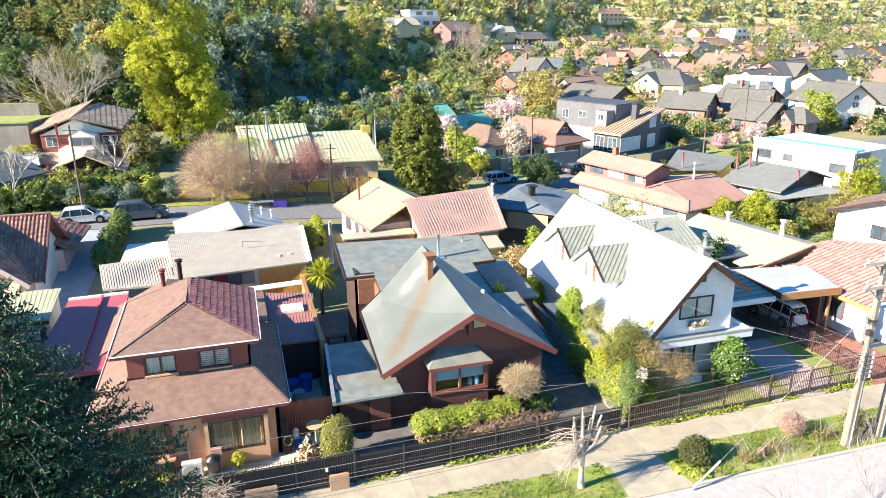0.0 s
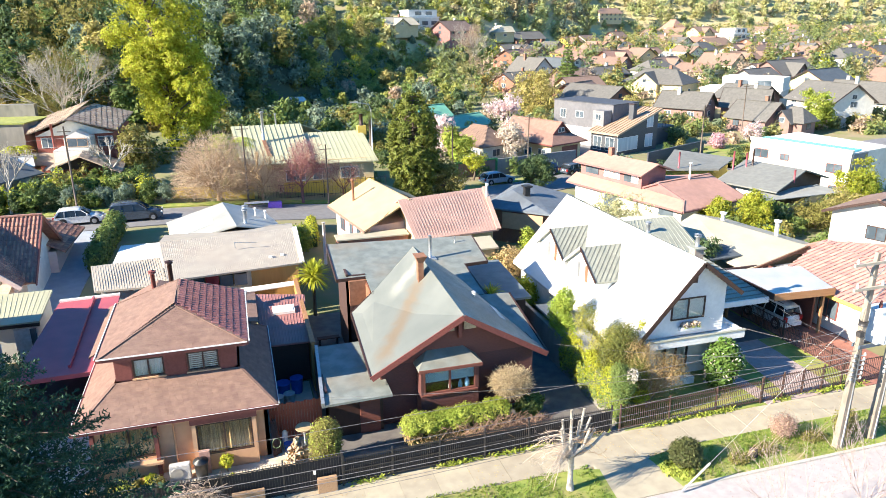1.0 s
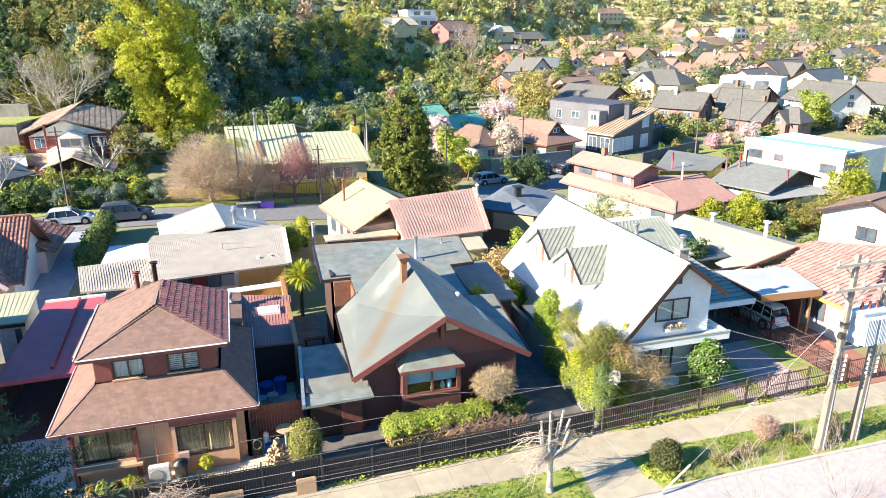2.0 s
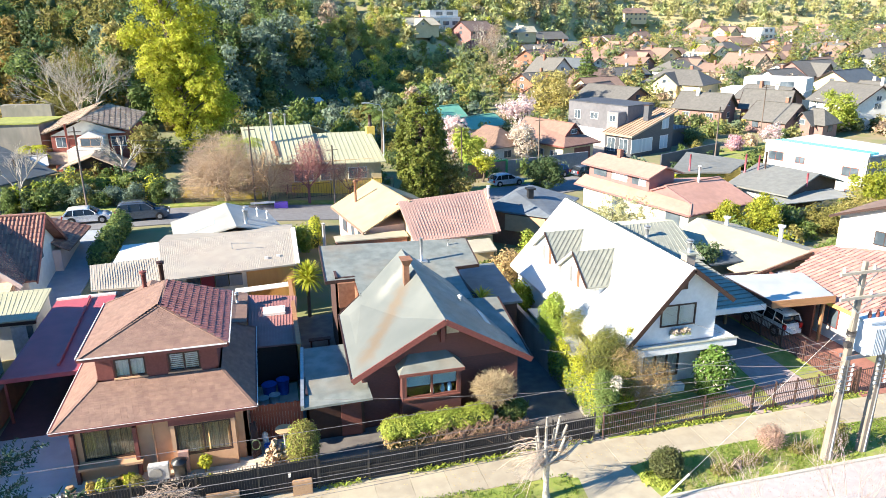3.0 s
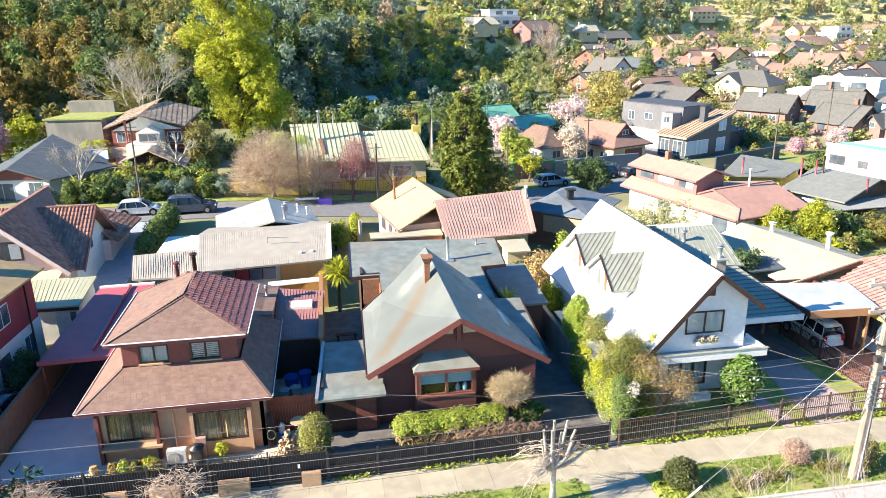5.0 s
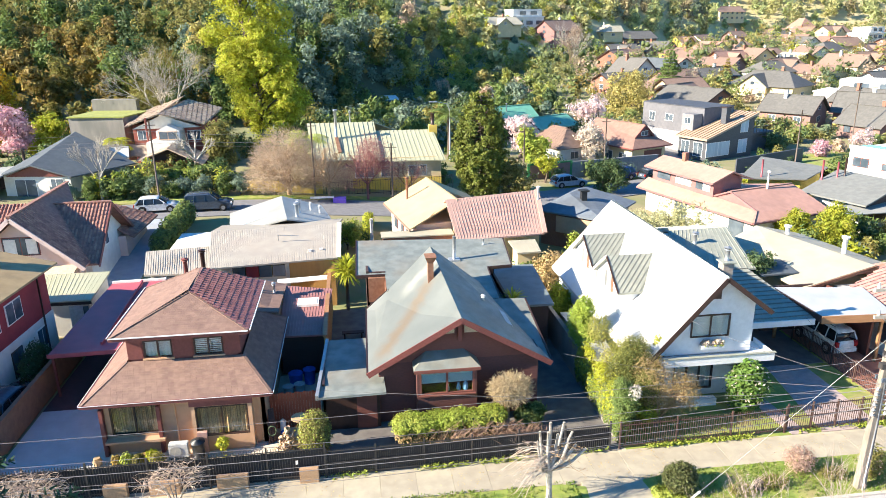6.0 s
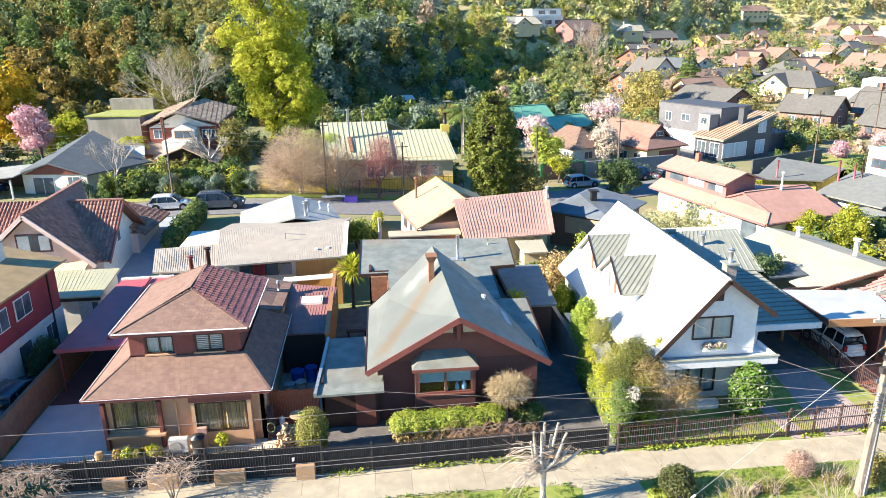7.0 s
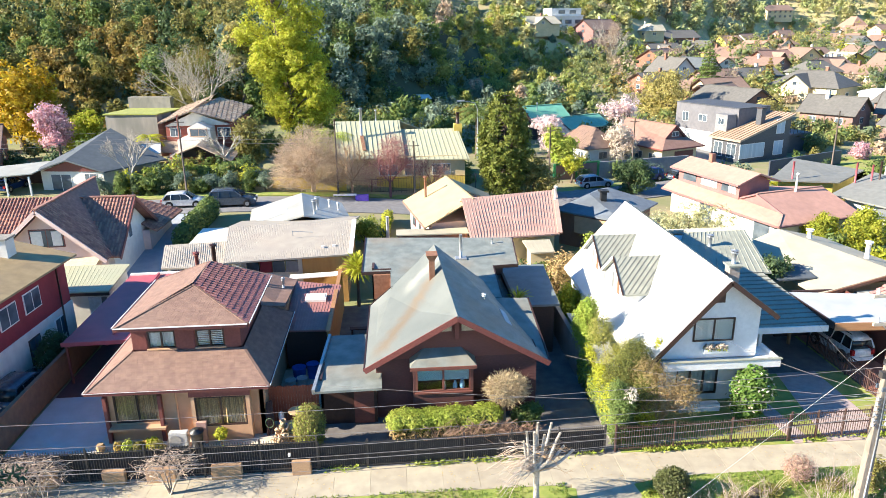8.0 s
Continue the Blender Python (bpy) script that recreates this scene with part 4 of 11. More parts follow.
# ---- houses behind the front row ----
CORRUGATED = M("grey_corrugated_sheet", (0.385, 0.345, 0.285), (0.33, 0.295, 0.25), scale=1.2, rough=0.6, bump=0.1, big=0.25, amount=0.4, stain=(0.36, 0.29, 0.23))
SILVER = M("whitish_roof_sheet", (0.32, 0.325, 0.3), (0.27, 0.275, 0.26), scale=1, rough=0.6, bump=0.1, big=0.3)
GREY_FELT = M("grey_roof_felt", (0.4, 0.42, 0.4), (0.34, 0.36, 0.35), scale=1, rough=0.7, bump=0.2)
DARK_FELT = M("dark_grey_shingle", (0.085, 0.1, 0.115), (0.065, 0.08, 0.092), scale=2, rough=0.75, bump=0.3, big=0.3, stain=(0.13, 0.15, 0.155))
BLUE_FELT = M("blue_grey_shingle", (0.15, 0.175, 0.2), (0.12, 0.14, 0.165), scale=2, rough=0.7, bump=0.3, big=0.4, stain=(0.08, 0.09, 0.1), amount=0.5)
SLATE = M("slate_grey_shingle", (0.2, 0.205, 0.19), (0.16, 0.165, 0.155), scale=2, rough=0.75, bump=0.3, big=0.2)
YELLOW_ROOF = M("pale_yellow_roof", (0.53, 0.38, 0.2), (0.47, 0.34, 0.18), scale=1, rough=0.7, bump=0.15)
PINK_SHEET = M("faded_red_roof_sheet", (0.46, 0.29, 0.235), (0.42, 0.26, 0.21), scale=1, rough=0.65, bump=0.1, big=0.4)
RED_ROOF = M("orange_red_shingle", (0.44, 0.25, 0.195), (0.38, 0.215, 0.17), scale=2, rough=0.75, bump=0.3, big=0.3)
RED_TILE = M("red_roof_tile", (0.48, 0.26, 0.22), (0.42, 0.225, 0.19), scale=2, rough=0.7, bump=0.3, island=0.12)
CLAY = M("clay_roof_tile", (0.39, 0.2, 0.145), (0.27, 0.135, 0.105), scale=3, rough=0.75, bump=0.3, island=0.3, big=0.6, stain=(0.18, 0.11, 0.08))
BROWN_ROOF = M("brown_shingle", (0.25, 0.165, 0.125), (0.2, 0.135, 0.105), scale=2, rough=0.8, bump=0.3, big=0.2)
CHOC_ROOF = M("reddish_brown_shingle", (0.27, 0.155, 0.12), (0.225, 0.13, 0.1), scale=2, rough=0.8, bump=0.3, big=0.25)
TAN_ROOF = M("tan_roof_sheet", (0.42, 0.385, 0.29), (0.37, 0.34, 0.26), scale=1, rough=0.7, bump=0.15, big=0.3)
OCHRE_ROOF = M("ochre_roof_sheet", (0.36, 0.26, 0.13), (0.28, 0.2, 0.1), scale=1.5, rough=0.7, bump=0.15, big=0.5, stain=(0.18, 0.14, 0.09))
PALE_GREEN = M("pale_green_roof_sheet", (0.41, 0.41, 0.28), (0.36, 0.365, 0.25), scale=1, rough=0.5, bump=0.1, big=0.3, stain=(0.4, 0.34, 0.22))
TEAL_ROOF = M("teal_roof_sheet", (0.17, 0.43, 0.3), (0.14, 0.36, 0.25), scale=1, rough=0.5, bump=0.1)
PINK_WALL = M("pale_pink_stucco", (0.74, 0.56, 0.5), (0.68, 0.51, 0.46), scale=2, rough=0.9, bump=0.2)
WHITE_WALL = M("white_stucco", (0.68, 0.66, 0.61), (0.6, 0.58, 0.54), scale=2, rough=0.9, bump=0.2)
CREAM_WALL = M("cream_stucco", (0.62, 0.5, 0.3), (0.56, 0.45, 0.27), scale=2, rough=0.9, bump=0.2)
YELLOW_WALL = M("yellow_stucco", (0.65, 0.48, 0.1), (0.58, 0.42, 0.09), scale=2, rough=0.9, bump=0.2)
OCHRE_WALL = M("ochre_boards", (0.42, 0.24, 0.08), (0.36, 0.2, 0.07), scale=4, rough=0.8, bump=0.3, stretch=(1, 1, 0.2))
BRICK_WALL = M("red_brick", (0.3, 0.14, 0.095), (0.25, 0.115, 0.08), scale=6, rough=0.85, bump=0.4)
MAUVE_WALL = M("dusky_red_stucco", (0.27, 0.165, 0.145), (0.22, 0.135, 0.12), scale=2, rough=0.85, bump=0.2)
WINE_WALL = M("wine_red_boards", (0.3, 0.145, 0.135), (0.25, 0.12, 0.115), scale=2, rough=0.8, bump=0.2)
CHALET_RED = M("maroon_render", (0.27, 0.075, 0.055), (0.22, 0.06, 0.045), scale=3, rough=0.8, bump=0.2)
RED_WALL = M("crimson_stucco", (0.3, 0.035, 0.045), (0.25, 0.03, 0.04), scale=2, rough=0.85, bump=0.2)
DARK_WALL = M("charcoal_cladding", (0.075, 0.08, 0.095), (0.06, 0.065, 0.075), scale=3, rough=0.6, bump=0.2, stretch=(1, 1, 4))
GREY_WALL = M("grey_cladding", (0.22, 0.22, 0.23), (0.18, 0.18, 0.19), scale=3, rough=0.7, bump=0.2)
OLD_CONCRETE = M("stained_concrete", (0.26, 0.24, 0.21), (0.2, 0.19, 0.17), scale=1.2, rough=0.95, bump=0.4, stretch=(1, 1, 0.3), big=0.3, stain=(0.12, 0.12, 0.1), amount=0.6)
MOSS = M("mossy_top", (0.3, 0.32, 0.08), (0.22, 0.25, 0.07), scale=2, rough=0.95, bump=0.5)
TIMBER = M("warm_timber", (0.36, 0.19, 0.09), (0.3, 0.15, 0.07), scale=5, rough=0.6, bump=0.2, stretch=(0.3, 1, 6))


def roof_plane(parent, pts, mt, rib=0.0, tile=0.0, th=0.12, name="roof", rng=None):
    """pts: eave left, eave right, top right, top left."""
    rf = part(name, slab(B(), pts, th), mt, parent)
    if rib:
        part("roof_rib", ribs(B(), *pts, rib, min(rib * 0.3, 0.055), 0.009 if rib < 0.25 else 0.012 if rib < 0.4 else 0.05), mt, rf)
    if tile:
        rng = rng or random.Random(8)
        tagged(part("tiles", pieces_mesh(B(), courses(pts, tile * 1.5, tile, 0.05, rng, gap=tile * 0.2), 0.06, rng), mt, rf), kind="stuff")
    return rf


def far_window(parent, c, u, w, h, fr, n, glass=None):
    """A window set in a wall: c its middle on the wall's face, u along the wall, n outwards."""
    c, u, n = Vector(c), Vector(u), Vector(n)
    z = Vector((0, 0, 1))

    def blk(a, b, lo, hi, d0, d1):
        bm_ = B()
        hexa(bm_, [c + u * x + n * y + z * q for q in (lo, hi) for x, y in ((a, d0), (b, d0), (b, d1), (a, d1))])
        bmesh.ops.recalc_face_normals(bm_, faces=bm_.faces)
        return bm_
    win = part("window", blk(-w / 2, w / 2, -h / 2, h / 2, -0.05, 0.04), fr, parent)
    k = 2 if w > 1.0 else 1
    for i in range(k):
        a = -w / 2 + 0.07 + i * (w - 0.07) / k
        part("pane", blk(a, a + (w - 0.07) / k - 0.07, -h / 2 + 0.07, h / 2 - 0.07, 0.0, 0.05), glass or DARK_GLASS, win)
    return win


DARK_GLASS = M("dark_window_glass", (0.05, 0.07, 0.09), (0.12, 0.15, 0.18), scale=0.8, rough=0.06, bump=0)


def cottage(label, x, y, rot, L, W, eave, ridge, wm, rm, z=None, over=0.6, rib=0.0, tile=0.0, hip=0.0, fr=None, chimney=0, name="house", flues=0, windows=True, group="", cross=False, storeys=1, low=1.0):
    """A gabled or hipped house: L along its ridge, W across; rot turns the ridge from the x axis."""
    h = thing(name, label, "house", group)
    z0 = -1.5
    hx, hy = L / 2, W / 2
    body = B()
    rise = (ridge - eave) / (hy + over)
    top = eave + rise * over
    if hip:
        box(body, -hx, hx, -hy, hy, z0, top)
    else:
        prism(body, [(-hx, -hy, z0), (-hx, hy, z0), (-hx, hy, top), (-hx, 0, ridge - 0.12), (-hx, -hy, top)], (L, 0, 0))
    part("wall", body, wm, h)
    ex, ey = hx + over, hy + over
    rx = ex - hip * (hy + over)
    rng = random.Random(int(abs(x * 7 + y * 3)))
    roof_plane(h, [(-ex, -ey, eave), (ex, -ey, eave), (rx, 0, ridge), (-rx, 0, ridge)], rm, rib, tile, rng=rng)
    roof_plane(h, [(ex, ey, eave), (-ex, ey, eave), (-rx, 0, ridge), (rx, 0, ridge)], rm, rib, tile, rng=rng)
    if hip:
        for s in (-1, 1):
            rf = part("roof", slab(B(), [(s * ex, -s * ey, eave), (s * ex, s * ey, eave), (s * rx, 0, ridge)], 0.12), rm, h)
    else:
        for s in (-1, 1):
            for q in (-1, 1):
                part("bargeboard", bar(B(), (s * ex, q * ey, eave - 0.08), (s * ex, 0, ridge - 0.08), 0.06, 0.2), fr or DARK_FRAME, h)
    part("ridge_cap", bar(B(), (-rx, 0, ridge + 0.03), (rx, 0, ridge + 0.03), 0.3, 0.07), rm, h)
    if cross:
        cl = hy * 0.9
        zz = eave + (ridge - eave) * 0.85
        prism_bm = B()
        prism(prism_bm, [(-cl, -hy - 1.2, z0), (cl * 0.4, -hy - 1.2, z0), (cl * 0.4, -hy - 1.2, eave), (-cl * 0.3, -hy - 1.2, zz - 0.15), (-cl, -hy - 1.2, eave)], (0, hy + 1.2, 0))
        part("front_wing", prism_bm, wm, h)
        a, b, c = -cl - over, cl * 0.4 + over, -cl * 0.3
        part("wing_roof", slab(B(), [(a, -hy - 1.7, eave - 0.25), (c, -hy - 1.7, zz), (c, 0, zz), (a, 0, eave - 0.25)], 0.12), rm, h)
        part("wing_roof", slab(B(), [(c, -hy - 1.7, zz), (b, -hy - 1.7, eave - 0.25), (b, 0, eave - 0.25), (c, 0, zz)], 0.12), rm, h)
        far_window(h, (c, -hy - 1.2, (eave + zz) / 2 - 0.7), (1, 0, 0), 1.0, 0.9, WHITE_TRIM, (0, -1, 0))
    if windows:
        fr2 = WHITE_TRIM if rng.random() < 0.5 else DARK_FRAME
        for st in range(storeys):
            zc = 1.45 + st * 2.6
            k = max(2, int(L / 3.2))
            for s in (-1, 1):
                if cross and s < 0:
                    continue
                for i in range(k):
                    far_window(h, (-hx + L * (i + 0.5) / k, s * hy, zc), (1, 0, 0), 1.3, 1.1, fr2, (0, s, 0))
            for s in (-1, 1):
                far_window(h, (s * hx, 0, zc), (0, 1, 0), 1.5, 1.1, fr2, (s, 0, 0))
        if not hip and ridge - eave > 1.6:
            for s in (-1, 1):
                far_window(h, (s * hx, 0, eave + (ridge - eave) * 0.35), (0, 1, 0), 1.1, 0.9, fr2, (s, 0, 0))
    if chimney:
        c = part("chimney", box(B(), hx * 0.3 - 0.3, hx * 0.3 + 0.3, 0.4, 1.0, eave, ridge + 0.9), BRICK_WALL if chimney == 1 else WHITE_WALL, h)
        part("chimney_cap", box(B(), hx * 0.3 - 0.4, hx * 0.3 + 0.4, 0.3, 1.1, ridge + 0.9, ridge + 1.0), OLD_CONCRETE, c)
    for i in range(flues):
        flue(h, -hx * 0.5 + i * 1.6, -hy * 0.4, eave, ridge + 0.5, 0.09, STEEL, cap=True)
    h.matrix_basis = pose(x, y, ground_z(x, y) if z is None else z, 0, 0, rot)
    return h


# long corrugated house
def corrugated_house():
    h = thing("corrugated_roof_house", "low ochre house under a long grey corrugated roof", "house", base=(-2, 49, 0.4))
    q = [(-5.0, 45.9, 3.65), (3.75, 46.9, 3.65), (3.75, 52.6, 4.6), (-5.8, 51.9, 4.6)]
    roof_plane(h, q, CORRUGATED, rib=0.12)
    roof_plane(h, [(4.0, 58.0, 3.5), (-6.0, 57.5, 3.5), (-5.8, 51.9, 4.6), (3.75, 52.6, 4.6)], CORRUGATED)
    roof_plane(h, [(-9.5, 46.6, 3.2), (-5.0, 46.2, 3.25), (-5.7, 50.2, 3.95), (-10.1, 49.8, 3.9)], CORRUGATED, rib=0.16)
    part("verge_strip", bar(B(), (3.8, 46.9, 3.68), (3.85, 52.6, 4.64), 0.3, 0.08), WHITE_TRIM, h)
    bm = B()
    wall(bm, (-4.6, 46.6), (0.3, 47.0), -0.5, 3.6, 0.2, [(1.0, 4.6, 2.5, 3.35)])
    part("wall", bm, WHITE_WALL, h)
    for i, mt in enumerate((DARK_GLASS, RED_WALL, DARK_GLASS, GREY_WALL)):
        part("window", box(B(), -3.6 + i * 0.92, -2.75 + i * 0.92, 46.75, 46.95, 2.52, 3.33), mt, h)
    part("board_wall", box(B(), 0.3, 3.5, 46.9, 47.1, -0.5, 3.5), OCHRE_WALL, h, "ochre plywood wall")
    part("side_wall", box(B(), 3.3, 3.5, 47.1, 57.5, -0.5, 3.4), OCHRE_WALL, h)
    part("left_wall", box(B(), -9.2, -5.0, 47.0, 57.0, -0.5, 3.1), WHITE_WALL, h)
    part("skirt_roof", slab(B(), [(-0.5, 45.7, 2.35), (3.2, 45.9, 2.45), (3.2, 46.3, 2.6), (-0.5, 46.2, 2.5)], 0.06), WHITE_TRIM, h)
    bm = B()
    bar(bm, (-0.6, 49.6, 4.3), (-0.6, 49.6, 4.75), 0.05, 0.05)
    bar(bm, (-0.6, 49.6, 4.72), (0.9, 49.6, 4.6), 0.04, 0.04)
    part("aerial", bm, STEEL, h)
    for px, py in ((1.6, 47.9), (2.4, 48.1)):
        part("vent", box(B(), px, px + 0.25, py, py + 0.2, 3.8, 4.0), WHITE_TRIM, h)


corrugated_house()


def silver_house():
    h = thing("silver_roof_house", "house with a pale sheet-metal gable roof", "house", base=(-1, 59, 1))
    roof_plane(h, [(-5.2, 56.0, 3.15), (-0.4, 55.0, 4.5), (-1.45, 62.3, 4.7), (-6.3, 63.2, 3.05)], SILVER)
    roof_plane(h, [(-0.4, 55.0, 4.5), (3.4, 57.2, 3.2), (2.0, 63.8, 3.3), (-1.45, 62.3, 4.7)], GREY_FELT)
    part("wall", prism(B(), [(-5.3, 57, -0.5), (2.8, 58, -0.5), (2.8, 58, 3.1), (-0.6, 57.5, 4.3), (-5.3, 57, 2.9)], (-0.8, 5.2, 0)), CREAM_WALL, h)
    part("roof_panel", slab(B(), [(-4.9, 57.2, 3.36), (-2.2, 57.6, 4.16), (-2.5, 61.0, 4.3), (-5.0, 61.4, 3.5)], 0.08), M("pale_blue_sheet", (0.5, 0.6, 0.66), rough=0.4), h, "pale blue roof panel")
    flue(h, 0.3, 56.6, 3.8, 5.3, 0.15, STEEL)
    flue(h, 0.35, 58.4, 3.8, 5.1, 0.15, STEEL)
    flue(h, 1.2, 60.2, 3.8, 4.4, 0.07, WHITE_TRIM)
    flue(h, 2.0, 59.8, 3.6, 4.2, 0.07, WHITE_TRIM)


silver_house()


def yellow_house():
    h = thing("yellow_house", "pale yellow-roofed house with pinkish cream walls", "house", base=(11.5, 60, 0.6))
    part("roof", slab(B(), [(9.5, 54.2, 3.35), (13.65, 55.3, 5.38), (11.97, 64.68, 5.38), (7.82, 63.58, 3.35)], 0.12), YELLOW_ROOF, h)
    part("roof", slab(B(), [(12.9, 59.5, 5.38), (16.6, 60.9, 3.6), (16.1, 65.7, 3.4), (11.97, 64.68, 5.38)], 0.12), YELLOW_ROOF, h)
    part("ridge_cap", bar(B(), (11.97, 64.68, 5.4), (13.65, 55.3, 5.4), 0.2, 0.05), YELLOW_ROOF, h)
    part("sheet_seam", bar(B(), (11.3, 54.7, 4.26), (12.6, 55.9, 4.87), 0.05, 0.04), RUST, h)
    part("wall", prism(B(), [(10.1, 55.0, 0), (13.2, 55.6, 0), (15.4, 61.2, 0), (15.6, 65.0, 0), (8.5, 63.2, 0)], (0, 0, 3.45)), PINK_WALL, h)
    u, n = Vector((-1.6, 8.2, 0)).normalized(), Vector((-8.2, -1.6, 0)).normalized()
    for k, w in ((2.6, 0.9), (4.4, 0.8), (6.6, 1.2)):
        far_window(h, Vector((10.1, 55.0, 2.1)) + u * k, u, w, 1.3, MAROON_WOOD, n)
    part("fascia", bar(B(), (9.47, 54.2, 3.25), (7.8, 63.58, 3.25), 0.06, 0.2), BROWN_ROOF, h)
    flue(h, 9.9, 61.5, 4.0, 6.0, 0.11, RUST, label="brown steel flue")


yellow_house()


def pink_house():
    h = thing("pink_roof_house", "house with a faded red ribbed metal roof", "house", base=(16.5, 54, 0))
    roof_plane(h, [(12.9, 50.6, 3.3), (20.1, 51.4, 3.3), (20.9, 57.4, 5.45), (12.6, 55.3, 5.45)], PINK_SHEET, rib=0.24)
    roof_plane(h, [(21.5, 62, 3.4), (12.4, 60, 3.4), (12.6, 55.3, 5.45), (20.9, 57.4, 5.45)], PINK_SHEET)
    part("wall", prism(B(), [(13.2, 51.4, -0.5), (13.2, 60, -0.5), (13.2, 60, 3.1), (13.2, 55.4, 4.75), (13.2, 51.4, 2.95)], (6.6, 0.5, 0)), CREAM_WALL, h)
    part("verge", bar(B(), (20.15, 51.4, 3.35), (20.95, 57.4, 5.5), 0.35, 0.1), PINK_SHEET, h)
    roof_plane(h, [(17.3, 48.9, 2.6), (19.2, 49.0, 2.6), (19.2, 50.9, 3.0), (17.0, 50.9, 3.0)], TAN_ROOF, rib=0.3, name="porch_roof")
    part("porch", box(B(), 17.4, 19.0, 49.2, 50.9, -0.3, 2.5), CREAM_WALL, h)
    flue(h, 20.7, 55.9, 3.5, 6.0, 0.1, WHITE_TRIM)


pink_house()


def brick_extension():
    h = thing("brick_extension", "low brick extension with a flat brown top", "outbuilding", base=(10, 54, 0))
    bm = box(B(), 7.2, 12.9, 53.2, 54.6, -0.5, 3.0)
    body = part("wall", bm, BRICK_WALL, h)
    part("coping", box(B(), 7.1, 13.0, 53.1, 54.7, 3.0, 3.1), TAN_ROOF, body)
    tube_bm = tube(B(), [(6.4, 55.6, 0), (6.4, 55.6, 4.0)], 0.13, 10)
    part("white_pipe", tube_bm, WHITE_TRIM, h)


brick_extension()


BLACK_STEEL = M("black_sheet_steel", (0.02, 0.02, 0.022), rough=0.5, bump=0.05)


def dark_roof_house():
    h = thing("dark_roof_house", "tan house with blue-grey shingled hip roof", "house", base=(26, 60, 0))
    a, b, c, d = (21.4, 59.2, 3.2), (26.2, 54.5, 3.2), (31.5, 60.5, 3.2), (27.5, 66.5, 3.2)
    r0, r1 = (24.8, 60.2, 4.35), (27.2, 62.2, 4.4)
    for poly in ([a, b, r0], [b, c, r1, r0], [c, d, r1], [d, a, r0, r1]):
        part("roof", slab(B(), poly, 0.14), BLUE_FELT, h)
    part("wall", prism(B(), [(22, 59.3, -0.5), (26.2, 55.3, -0.5), (30.8, 60.5, -0.5), (27.3, 65.6, -0.5)], (0, 0, 3.6)), BRICK_WALL, h)
    part("gable_panel", prism(B(), [(23.0, 57.9, 1.4), (25.8, 55.2, 1.4), (25.8, 55.2, 2.9), (23.0, 57.9, 2.9)], (-0.05, -0.05, 0)), TAN_WALL, h)
    c = part("chimney", box(B(), 25.5, 26.0, 58.6, 59.1, 3.6, 4.8), BLACK_STEEL, h, "black chimney box")
    part("chimney_cap", box(B(), 25.35, 26.15, 58.45, 59.25, 4.8, 4.95), BLACK_STEEL, c)


dark_roof_house()


